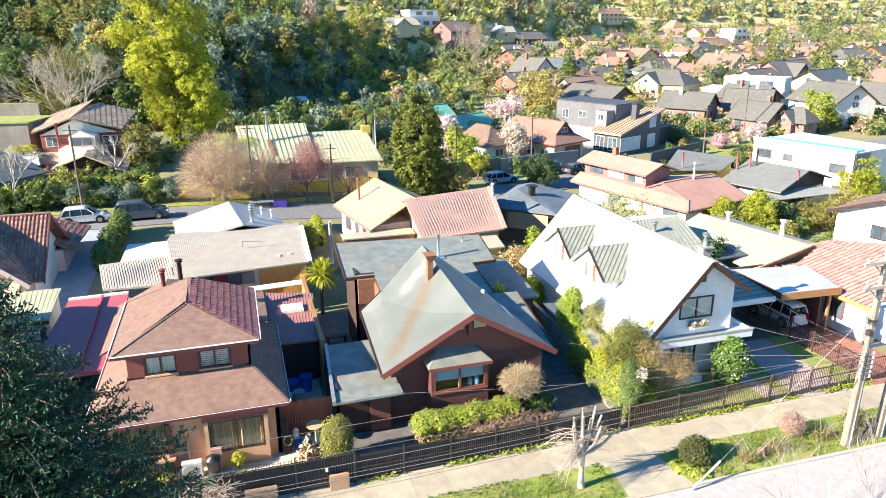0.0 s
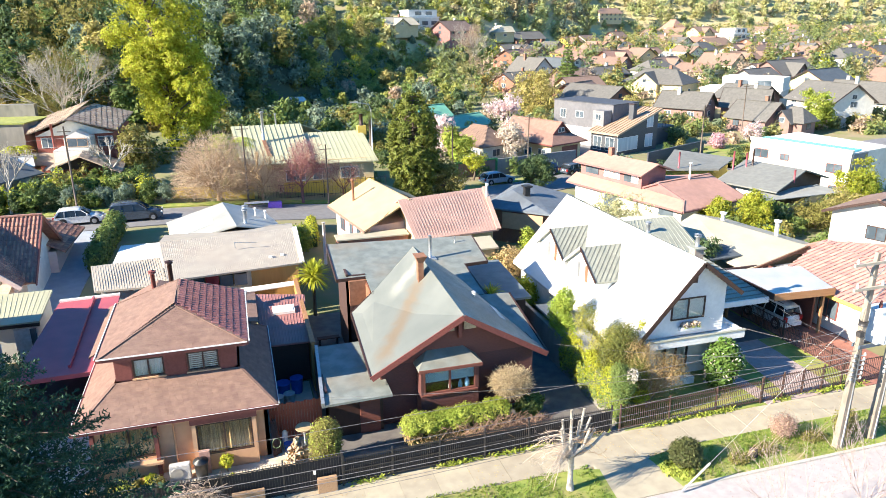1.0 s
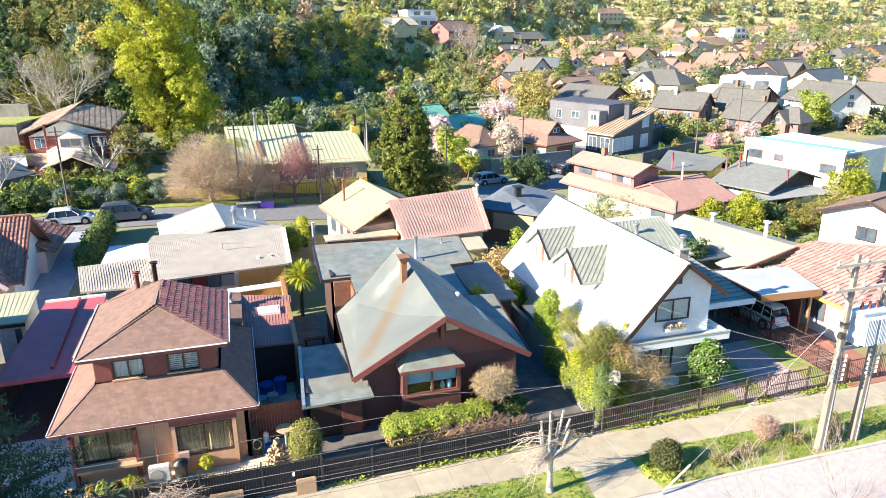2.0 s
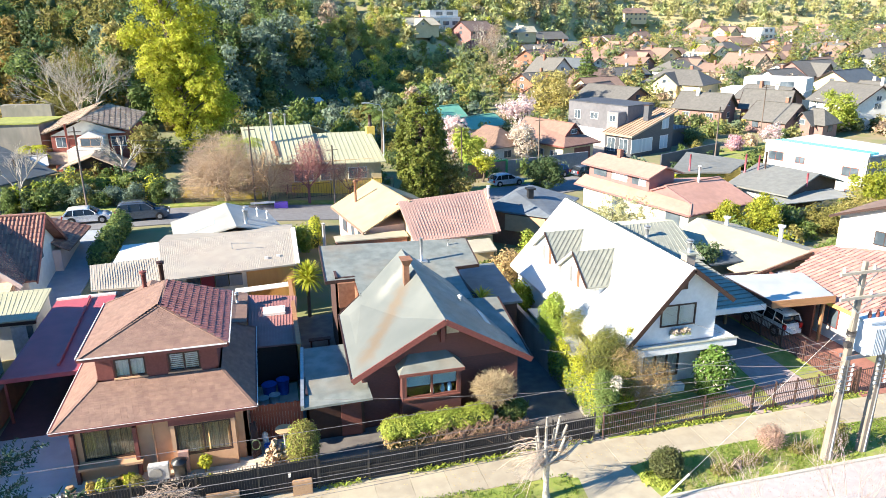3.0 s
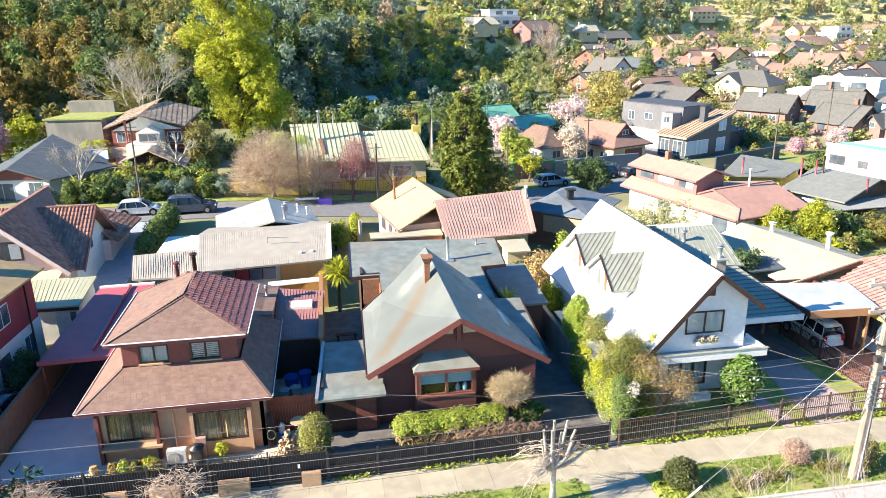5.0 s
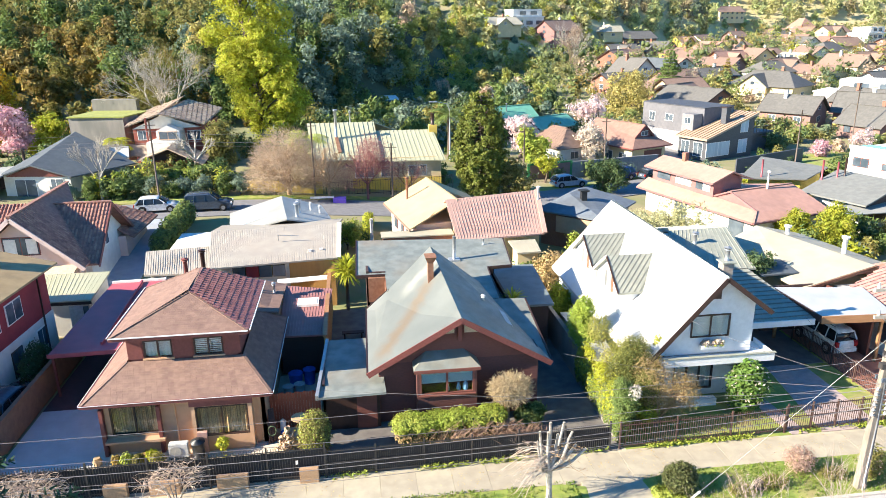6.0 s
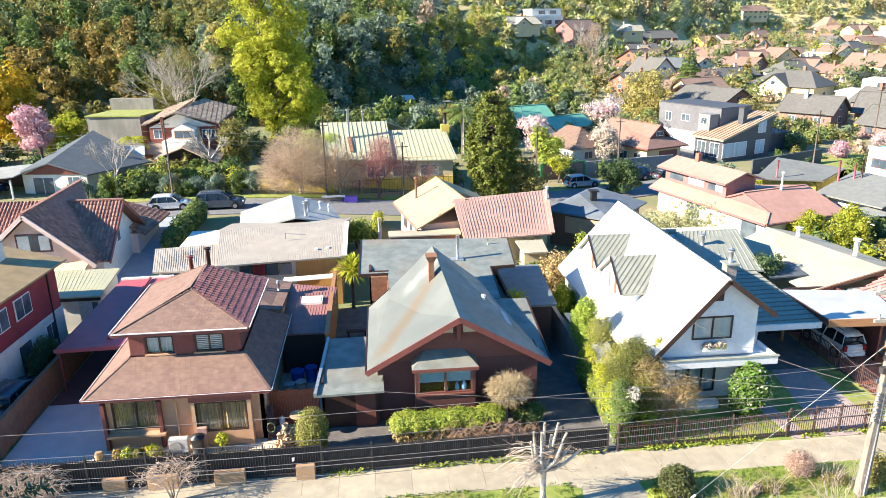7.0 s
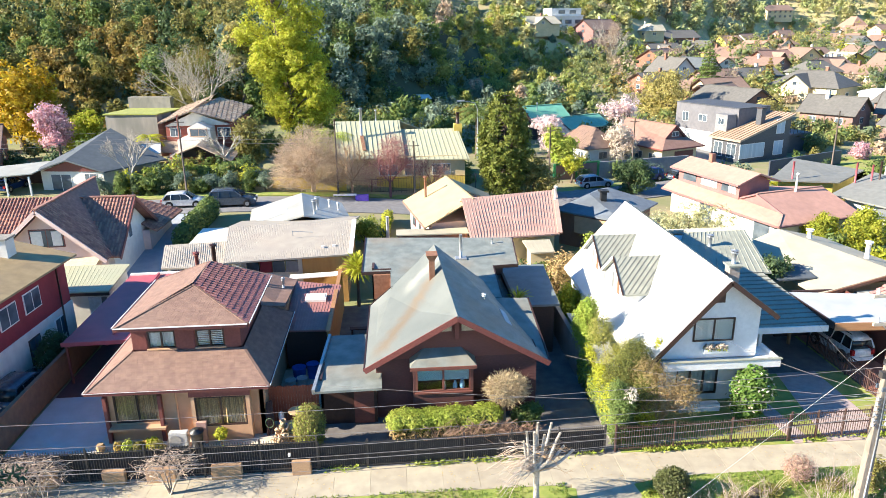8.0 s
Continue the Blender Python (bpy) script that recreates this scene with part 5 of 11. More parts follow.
def red_house():
    h = thing("red_roof_house", "dusky red two-storey house with orange-red roofs", "house", base=(42, 63, -0.4))
    ang = radians(16)
    u, v = Vector((math.cos(ang), math.sin(ang), 0)), Vector((-math.sin(ang), math.cos(ang), 0))
    O = Vector((40.6, 55.6, 0))
    P = lambda a, b, z: O + u * a + v * b + Vector((0, 0, z))
    part("wall", prism(B(), [P(0.6, 0.6, -0.8), P(9.4, 0.6, -0.8), P(9.4, 15.5, -0.8), P(0.6, 15.5, -0.8)], (0, 0, 2.9)), WHITE_WALL, h)
    part("lower_roof", slab(B(), [P(0, 0, 2.0), P(10, 0, 2.0), P(9.5, 4.5, 3.8), P(1.6, 4.6, 3.75), P(1.6, 1.3, 2.62)], 0.14), RED_ROOF, h)
    part("lower_roof", slab(B(), [P(9.5, 4.5, 3.8), P(10, 12, 2.2), P(5.0, 12, 2.4), P(1.6, 7.0, 2.75), P(1.6, 4.6, 3.75)], 0.14), RED_ROOF, h)
    part("lower_roof", slab(B(), [P(0, 16.4, 2.1), P(0, 0, 2.0), P(1.6, 1.3, 2.62), P(1.6, 6.8, 2.85), P(1.5, 16.4, 2.95)], 0.14), RED_ROOF, h)
    part("gablet", prism(B(), [P(1.7, 1.4, 2.5), P(1.7, 6.9, 2.7), P(1.7, 4.6, 3.62)], u * 0.1), WINE_WALL, h, "dusky red gablet")
    part("verge", bar(B(), P(1.55, 1.3, 2.62), P(1.55, 4.6, 3.72), 0.1, 0.14), WINE_WALL, h)
    part("verge", bar(B(), P(1.55, 4.6, 3.72), P(1.55, 6.9, 2.8), 0.1, 0.14), WINE_WALL, h)
    part("gutter", bar(B(), P(-0.05, 16.4, 1.98), P(-0.05, 0, 1.88), 0.1, 0.16), WINE_WALL, h)
    part("gutter", bar(B(), P(0, -0.05, 1.88), P(10, -0.05, 1.88), 0.1, 0.16), WINE_WALL, h)
    part("ridge_cap", bar(B(), P(1.6, 4.6, 3.78), P(9.5, 4.5, 3.83), 0.2, 0.06), RED_ROOF, h)
    part("hip_cap", bar(B(), P(0, 0, 2.03), P(1.6, 1.3, 2.65), 0.18, 0.05), RED_ROOF, h)
    part("upper_wall", prism(B(), [P(1.4, 6.6, 2.3), P(5.0, 6.6, 2.3), P(5.0, 15.6, 2.3), P(1.4, 15.6, 2.3)], (0, 0, 2.1)), WINE_WALL, h)
    part("upper_gable", prism(B(), [P(1.4, 6.6, 4.4), P(5.0, 6.6, 4.4), P(3.2, 6.6, 5.1)], v * 0.15), WINE_WALL, h)
    part("upper_roof", slab(B(), [P(0.7, 6.0, 4.38), P(3.2, 6.0, 5.3), P(3.2, 16.2, 5.3), P(0.7, 16.2, 4.38)], 0.16), RED_ROOF, h)
    part("upper_roof", slab(B(), [P(3.2, 6.0, 5.3), P(5.8, 6.0, 4.38), P(5.8, 16.2, 4.38), P(3.2, 16.2, 5.3)], 0.16), RED_ROOF, h)
    part("upper_gutter", bar(B(), P(0.66, 6.0, 4.28), P(0.66, 16.2, 4.28), 0.08, 0.16), WINE_WALL, h)
    for b, w, mt in ((13.8, 2.0, DARK_GLASS), (10.8, 2.3, WHITE_TRIM), (8.5, 1.0, DARK_GLASS), (7.5, 1.0, WHITE_TRIM)):
        p = P(1.4, b, 3.72)
        part("window", prism(B(), [p + v * (-w / 2) - Vector((0, 0, 0.5)), p + v * (w / 2) - Vector((0, 0, 0.5)), p + v * (w / 2) + Vector((0, 0, 0.5)), p + v * (-w / 2) + Vector((0, 0, 0.5))], -u * 0.06), mt, h)
    for b in (2.5, 5, 7.5, 10, 12.5):
        p = P(0.6, b, 0.7)
        part("panel", prism(B(), [p + v * -0.9 - Vector((0, 0, 1)), p + v * 0.9 - Vector((0, 0, 1)), p + v * 0.9 + Vector((0, 0, 0.9)), p + v * -0.9 + Vector((0, 0, 0.9))], -u * 0.05), DARK_GLASS if b in (2.5, 10) else WHITE_TRIM, h)
    part("chimney", prism(B(), [P(2.9, 12.5, 4.6), P(3.4, 12.5, 4.6), P(3.4, 13.0, 4.6), P(2.9, 13.0, 4.6)], (0, 0, 1.5)), BRICK_WALL, h)
    pp = P(6.0, 4.3, 3.6)
    flue(h, pp.x, pp.y, pp.z, pp.z + 1.7, 0.1, WHITE_TRIM)


red_house()


def grey_court_house():
    h = thing("grey_roof_house", "rambling house under grey felt roofs with a yellow wall", "house", base=(55, 68, -0.4))
    part("roof", slab(B(), [(47.0, 69.6, 2.95), (53.6, 67.6, 2.95), (59.0, 71.8, 3.25), (53.0, 75.6, 4.0)], 0.15), SLATE, h)
    part("roof", slab(B(), [(50.4, 64.0, 2.6), (52.8, 57.3, 2.6), (58.8, 60.0, 4.0), (56.8, 67.2, 4.0)], 0.15), SLATE, h)
    part("roof", slab(B(), [(58.8, 60.0, 4.0), (63.4, 61.4, 2.6), (61.6, 68.4, 2.6), (56.8, 67.2, 4.0)], 0.15), SLATE, h)
    part("wall", prism(B(), [(48.2, 69.9, -1), (53.4, 68.3, -1), (58.0, 71.6, -1), (53.0, 74.6, -1)], (0, 0, 3.75)), YELLOW_WALL, h)
    part("wall", prism(B(), [(51.6, 63.4, -1), (53.6, 58.4, -1), (61.8, 62.2, -1), (60.2, 67.4, -1), (56.6, 66.2, -1)], (0, 0, 3.5)), WHITE_WALL, h)
    part("gable", prism(B(), [(53.6, 58.2, 0.6), (62.8, 61.9, 0.6), (62.8, 61.9, 2.6), (58.7, 60.4, 3.8), (53.6, 58.2, 2.6)], (-0.15, 0.4, 0)), BROWN_WOOD, h)
    part("terrace_roof", slab(B(), [(49.5, 56.2, 2.1), (61, 57.0, 2.1), (60.5, 60, 2.3), (50.5, 58.8, 2.3)], 0.08), SILVER, h, "pale slatted terrace roof")
    for px, py, mt, z in ((53.8, 65.5, MAROON_SHEET, 5.4), (55.3, 65.2, MAROON_SHEET, 5.2), (56.0, 65.0, DARK_FRAME, 5.6), (56.3, 58.9, MAROON_SHEET, 4.4), (49.5, 69.5, MAROON_SHEET, 4.9)):
        flue(h, px, py, 3.0, z, 0.1, mt, cap=False)


grey_court_house()


def modern_white():
    h = thing("modern_white_house", "flat-roofed white modern house with turquoise roof pool", "house", base=(68, 70, -0.4))
    part("wall", prism(B(), [(63.7, 74.8, -1.5), (67.4, 62.6, -1.5), (76, 65, -1.5), (74, 78, -1.5)], (0, 0, 6.3)), WHITE_WALL, h)
    part("parapet", prism(B(), [(63.6, 74.9, 4.8), (67.3, 62.4, 4.8), (67.7, 62.6, 4.8), (64.0, 74.9, 4.8)], (0, 0, 0.35)), WHITE_WALL, h)
    part("pool", prism(B(), [(64.4, 74.6, 4.8), (67.9, 63.0, 4.8), (69.8, 63.6, 4.8), (66.6, 75.2, 4.8)], (0, 0, 0.22)), M("turquoise_pool_water", (0.1, 0.62, 0.66), (0.09, 0.55, 0.62), scale=1, rough=0.1, bump=0.1, fine=6), h, "turquoise pool water")
    part("side_wall", prism(B(), [(67.5, 62.5, -1.5), (70.5, 63.3, -1.5), (70.5, 63.3, 4.7), (67.5, 62.5, 4.7)], (-0.02, -0.06, 0)), GREY_WALL, h)
    d = Vector((3.7, -12.2, 0)).normalized()
    n = Vector((-d.y, d.x, 0)) * -1
    for s, w, z, hh in ((1.6, 2.0, 3.3, 1.1), (4.8, 1.2, 3.2, 0.8), (11.0, 1.9, 2.8, 1.1), (11.5, 1.6, 0.4, 0.8)):
        c = Vector((63.7, 74.8, z)) + d * s
        far_window(h, c, d, w, hh, RED_WOOD, n if n.x < 0 else -n)
    part("terrace", prism(B(), [(60.5, 74.5, -1.5), (63.8, 74.0, -1.5), (66, 66, -1.5), (62.5, 68, -1.5)], (0, 0, 1.9)), WHITE_WALL, h)


modern_white()


def modern_dark():
    h = thing("charcoal_modern_house", "charcoal modern house with striped shed roof", "house", base=(57, 97, 0))
    ang = radians(22.5)
    u, v = Vector((math.cos(ang), math.sin(ang), 0)), Vector((-math.sin(ang), math.cos(ang), 0))
    P = lambda a, b, z: Vector((56.05, 94.5, z)) + u * a + v * b
    quad = lambda a0, a1, b0, b1, z: [P(a0, b0, z), P(a1, b0, z), P(a1, b1, z), P(a0, b1, z)]
    # curtained panes; the sky's reflection is painted in as pale blue
    drawn = M("curtained_glass_sky_tint", (0.4, 0.5, 0.6), (0.5, 0.58, 0.66), scale=2, rough=0.12, bump=0, stretch=(4, 4, 0.1))
    render = M("charcoal_grey_render", (0.15, 0.15, 0.165), (0.125, 0.125, 0.14), scale=2, rough=0.8)
    part("block", prism(B(), quad(3.9, 10.5, 4.2, 16.7, -1), (0, 0, 7.7)), render, h)
    part("block_coping", prism(B(), quad(3.8, 10.6, 4.1, 16.8, 6.7), (0, 0, 0.1)), DARK_WALL, h)
    part("plinth_wall", prism(B(), quad(3.75, 3.9, 7.5, 16.7, -1), (0, 0, 3.7)), WHITE_WALL, h, "pale lower wall")
    far_window(h, P(3.9, 14.6, 4.6), v, 1.3, 1.5, WHITE_TRIM, -u)
    far_window(h, P(3.9, 11.0, 4.7), v, 1.7, 1.1, WHITE_TRIM, -u)
    part("roof_box", prism(B(), quad(2.0, 3.9, 4.5, 6.7, 2.6), (0, 0, 3.3)), GREY_WALL, h, "pale grey rooftop box")
    far_window(h, P(2.0, 5.6, 4.9), v, 1.2, 1.0, WHITE_TRIM, -u)
    q = [P(0, 6.0, 2.95), P(0, 0, 2.95), P(11, 0, 6.05), P(11, 6.0, 6.05)]
    roof = part("shed_roof", slab(B(), q, 0.3), PALE_STRIPE, h)
    for i in range(9):
        b = 0.35 + i * 0.66
        part("roof_rib", bar(B(), P(0, b, 2.98), P(11, b, 6.08), 0.12, 0.06), M("rust_brown_seam", (0.24, 0.13, 0.08), rough=0.6), roof)
    part("wing", prism(B(), [P(0.5, 0.4, -1), P(10.6, 0.4, -1), P(10.6, 0.4, 5.6), P(0.5, 0.4, 2.8)], v * 5.2), DARK_WALL, h)
    far_window(h, P(8.5, 0.4, 4.3), u, 1.7, 2.1, WHITE_TRIM, -v, drawn)
    far_window(h, P(8.4, 0.4, 1.2), u, 2.0, 2.1, WHITE_TRIM, -v, drawn)
    far_window(h, P(3.0, 0.4, 1.2), u, 5.0, 2.1, WHITE_TRIM, -v, drawn)
    far_window(h, P(0.5, 1.9, 1.2), v, 1.7, 2.1, WHITE_TRIM, -u)
    far_window(h, P(0.5, 4.3, 1.2), v, 1.6, 2.1, WHITE_TRIM, -u)
    c = part("chimney", prism(B(), quad(5.6, 6.5, 1.6, 2.5, 4), (0, 0, 2.9)), DARK_WALL, h)
    part("chimney_cap", prism(B(), quad(5.5, 6.6, 1.5, 2.6, 6.9), (0, 0, 0.12)), DARK_FRAME, c)
    part("terrace", prism(B(), quad(11.0, 17.5, 1.8, 6.5, 2.3), (0, 0, 0.3)), DARK_WALL, h)
    part("terrace_wall", prism(B(), quad(11.6, 16.8, 2.4, 6.2, -1), (0, 0, 3.3)), DARK_WALL, h)
    for k in range(9):
        part("terrace_post", bar(B(), P(11.0 + k * 0.8, 1.85, 2.6), P(11.0 + k * 0.8, 1.85, 3.5), 0.05, 0.05), DARK_FRAME, h)
    part("terrace_rail", bar(B(), P(11.0, 1.85, 3.5), P(17.5, 1.85, 3.5), 0.07, 0.07), DARK_FRAME, h)


def gablet_house():
    """Hipped roof with a small upright gable over the front skirt."""
    h = thing("brown_roof_house", "cream house with brown roof and a small gablet", "house", base=(45, 96, -0.2))
    ang = radians(22.5)
    u, v = Vector((math.cos(ang), math.sin(ang), 0)), Vector((-math.sin(ang), math.cos(ang), 0))
    P = lambda a, b, z: Vector((43.6, 91.3, z)) + u * a + v * b
    w, l, e, r, g, zg, bg = 7.8, 12.0, 2.5, 5.3, 2.0, 3.6, 1.7
    part("roof", slab(B(), [P(0, l, e), P(0, 0, e), P(g, bg, zg), P(w / 2, bg, r), P(w / 2, l, r)], 0.14), CHOC_ROOF, h)
    part("roof", slab(B(), [P(w, 0, e), P(w, l, e), P(w / 2, l, r), P(w / 2, bg, r), P(w - g, bg, zg)], 0.14), CHOC_ROOF, h)
    part("roof_skirt", slab(B(), [P(0, 0, e), P(w, 0, e), P(w - g, bg, zg), P(g, bg, zg)], 0.14), CHOC_ROOF, h)
    part("gablet", prism(B(), [P(g + 0.2, bg + 0.15, zg - 0.3), P(w - g - 0.2, bg + 0.15, zg - 0.3), P(w / 2, bg + 0.15, r - 0.2)], v * 0.2), MAROON_WOOD, h, "dark red gablet boarding")
    far_window(h, P(w / 2, bg + 0.15, 4.15), u, 1.3, 0.7, WHITE_TRIM, -v)
    for p, q in ((P(g, bg, zg), P(w / 2, bg, r)), (P(w / 2, bg, r), P(w - g, bg, zg))):
        part("bargeboard", bar(B(), p + Vector((0, 0, -0.05)), q + Vector((0, 0, -0.05)), 0.1, 0.24), MAROON_WOOD, h)
    part("ridge_cap", bar(B(), P(w / 2, bg, r + 0.03), P(w / 2, l, r + 0.03), 0.25, 0.07), CHOC_ROOF, h)
    for p, q in ((P(0, 0, e - 0.1), P(w, 0, e - 0.1)), (P(0, 0, e - 0.1), P(0, l, e - 0.1))):
        part("gutter", bar(B(), p, q, 0.12, 0.18), MAROON_WOOD, h)
    part("wall", prism(B(), [P(0.7, 0.8, -1.2), P(w - 0.7, 0.8, -1.2), P(w - 0.7, l - 0.7, -1.2), P(0.7, l - 0.7, -1.2)], (0, 0, 3.7)), CREAM_WALL, h)
    part("garage_door", prism(B(), [P(3.0, 0.76, -0.6), P(6.4, 0.76, -0.6), P(6.4, 0.76, 1.9), P(3.0, 0.76, 1.9)], -v * 0.05), RED_WOOD, h, "dark timber garage door")
    for b in (2.6, 5.4, 8.2):
        far_window(h, P(0.7, b, 1.0), v, 1.5, 1.2, WHITE_TRIM, -u)


PALE_STRIPE = M("pale_copper_stripe", (0.42, 0.31, 0.22), (0.36, 0.265, 0.19), scale=1, rough=0.55, bump=0.05)
modern_dark()
gablet_house()
cottage("white house with tiled hip roof", 35.2, 98.4, 112, 7.0, 5.0, 2.6, 5.1, WHITE_WALL, BROWN_ROOF, z=-0.2, hip=0.8, tile=0.5, name="tiled_hip_house")
cottage("house with teal sheet roof", 33.0, 121.0, 22, 7.0, 6.0, 2.8, 5.0, BROWN_WOOD, TEAL_ROOF, z=0.5, flues=1, name="teal_roof_house")
cottage("house with teal sheet roof", 38.6, 117.6, 30, 8.5, 5.5, 2.1, 3.7, WHITE_WALL, TEAL_ROOF, z=0.3, name="teal_roof_house")


def green_seam_house():
    h = thing("pale_green_roof_house", "house with a weathered pale green standing-seam roof", "house", base=(7.5, 83, 1.5))
    roof_plane(h, [(0.6, 79.6, 4.6), (8.4, 79.4, 4.5), (7.9, 86.2, 8.0), (-0.2, 85.9, 8.05)], PALE_GREEN, rib=0.55)
    roof_plane(h, [(8.2, 79.7, 4.3), (15.9, 79.4, 4.25), (15.0, 84.8, 7.05), (7.8, 85.0, 7.05)], PALE_GREEN, rib=0.55)
    roof_plane(h, [(15.8, 92, 4.2), (-0.3, 92.5, 4.2), (-0.2, 85.9, 8.0), (7.9, 86.2, 7.95)], PALE_GREEN)
    part("wall", box(B(), 0.3, 15.4, 80.0, 91.5, -0.5, 4.6), CREAM_WALL, h)
    part("lower_wall", box(B(), 5.0, 15.4, 79.9, 80.0, 0.5, 2.2), YELLOW_WALL, h)
    for cx in (6.4, 9.4, 12.6):
        far_window(h, (cx, 79.95, 3.0), (1, 0, 0), 2.2, 1.3, WHITE_TRIM, (0, -1, 0))
    c = part("chimney", box(B(), 14.5, 15.5, 84.3, 85.3, 4.6, 7.6), YELLOW_WALL, h, "yellow rendered chimney")
    part("chimney_pot", tube(B(), [(15.0, 84.8, 7.6), (15.0, 84.8, 9.0)], 0.22, 10), DARK_FRAME, c)
    flue(h, 3.3, 83.2, 6.2, 9.8, 0.16, STEEL)
    part("rust_strip", bar(B(), (3.3, 83.2, 6.72), (3.7, 80.6, 5.3), 0.42, 0.08), RUST, h, "rust-stained sheet strip below the flue")
    flue(h, 5.0, 86.5, 7.0, 9.2, 0.09, STEEL)


green_seam_house()


CHALET_TILE = M("grey_brown_roof_tile", (0.4, 0.31, 0.235), (0.3, 0.23, 0.18), scale=3, rough=0.8, bump=0.3, island=0.2, big=0.5)


def brick_chalet():
    h = thing("brick_chalet", "two-storey maroon and white house with tiled roofs", "house", base=(-18, 92, 2.5))
    part("wall", prism(B(), [(-21.9, 91.0, 0), (-13.5, 90.0, 0), (-12.6, 97.4, 0), (-22.4, 99.4, 0)], (0, 0, 7.85)), CHALET_RED, h)
    roof_plane(h, [(-22.5, 90.3, 7.7), (-18.0, 88.8, 9.35), (-16.3, 97.6, 10.15), (-24.0, 101, 8.0)], CHALET_TILE, tile=0.6)
    roof_plane(h, [(-18.0, 88.8, 9.35), (-12.9, 89.2, 7.9), (-12.0, 97.8, 8.9), (-16.3, 97.6, 10.15)], CHALET_TILE, tile=0.6)
    part("front_gable", prism(B(), [(-21.9, 90.6, 7.3), (-13.5, 89.6, 7.5), (-17.9, 89.6, 9.1)], (0.1, 0.8, 0)), WHITE_WALL, h)
    part("stair_tower", prism(B(), [(-19.5, 87.2, 1.5), (-15.8, 86.9, 1.5), (-15.5, 90.4, 1.5), (-19.2, 90.6, 1.5)], (0, 0, 4.6)), WHITE_WALL, h)
    part("porch", prism(B(), [(-18.5, 88.4, 5.9), (-15.7, 88.2, 5.9), (-15.7, 88.2, 7.3), (-17.1, 88.2, 8.0), (-18.5, 88.4, 7.3)], (0.2, 2.4, 0)), WHITE_WALL, h)
    far_window(h, (-17.1, 88.25, 6.75), (0.996, -0.08, 0), 2.2, 1.0, TAN_WALL, (-0.08, -0.996, 0))
    far_window(h, (-14.4, 90.1, 6.5), (0.992, -0.12, 0), 1.7, 1.2, WHITE_TRIM, (-0.1, -0.995, 0))
    far_window(h, (-20.7, 90.85, 6.5), (0.992, -0.12, 0), 1.4, 1.2, WHITE_TRIM, (-0.1, -0.995, 0))
    roof_plane(h, [(-12.2, 82.6, 4.1), (-12.4, 87.9, 4.3), (-16.0, 88.4, 6.0), (-16.3, 83.8, 5.9)], CHALET_TILE, tile=0.6, name="lower_roof")
    roof_plane(h, [(-20.4, 88.0, 4.3), (-20.4, 85.6, 4.2), (-16.3, 83.8, 5.9), (-16.0, 88.4, 6.0)], CHALET_TILE, tile=0.6, name="lower_roof")
    part("lower_wall", box(B(), -19.8, -13.0, 85.9, 89, 0.5, 4.2), CHALET_RED, h)
    part("lower_gable", prism(B(), [(-19.8, 85.9, 4.2), (-13.0, 84.9, 4.2), (-16.3, 85.3, 5.6)], (0, 0.2, 0)), BROWN_WOOD, h)
    part("chimney", tube(B(), [(-19.6, 88.6, 5), (-19.6, 88.6, 8.9)], 0.13, 8), CHALET_RED, h)
    roof_plane(h, [(-23.2, 88.8, 4.4), (-19.4, 88.0, 4.4), (-19.4, 90.2, 5.4), (-22.3, 90.8, 5.4)], CHALET_TILE, name="porch_roof")


brick_chalet()

wl = thing("retaining_wall", "stained concrete retaining wall with a mossy top", "wall", base=(-26, 92, 3))
part("face", prism(B(), [(-30.4, 94, 1), (-23.5, 93.0, 1), (-22.5, 96, 1), (-29.6, 97.5, 1)], (0, 0, 7.5)), OLD_CONCRETE, wl)
part("top", prism(B(), [(-30.6, 93.8, 8.5), (-23.3, 92.8, 8.5), (-21.8, 99, 8.5), (-29.1, 101, 8.5)], (0, 0, 0.16)), MOSS, wl)
part("rear_wall", prism(B(), [(-29.5, 100.5, 7.5), (-23.5, 99.5, 7.5), (-23.5, 101, 7.5), (-29.5, 102, 7.5)], (0, 0, 2.6)), OLD_CONCRETE, wl)


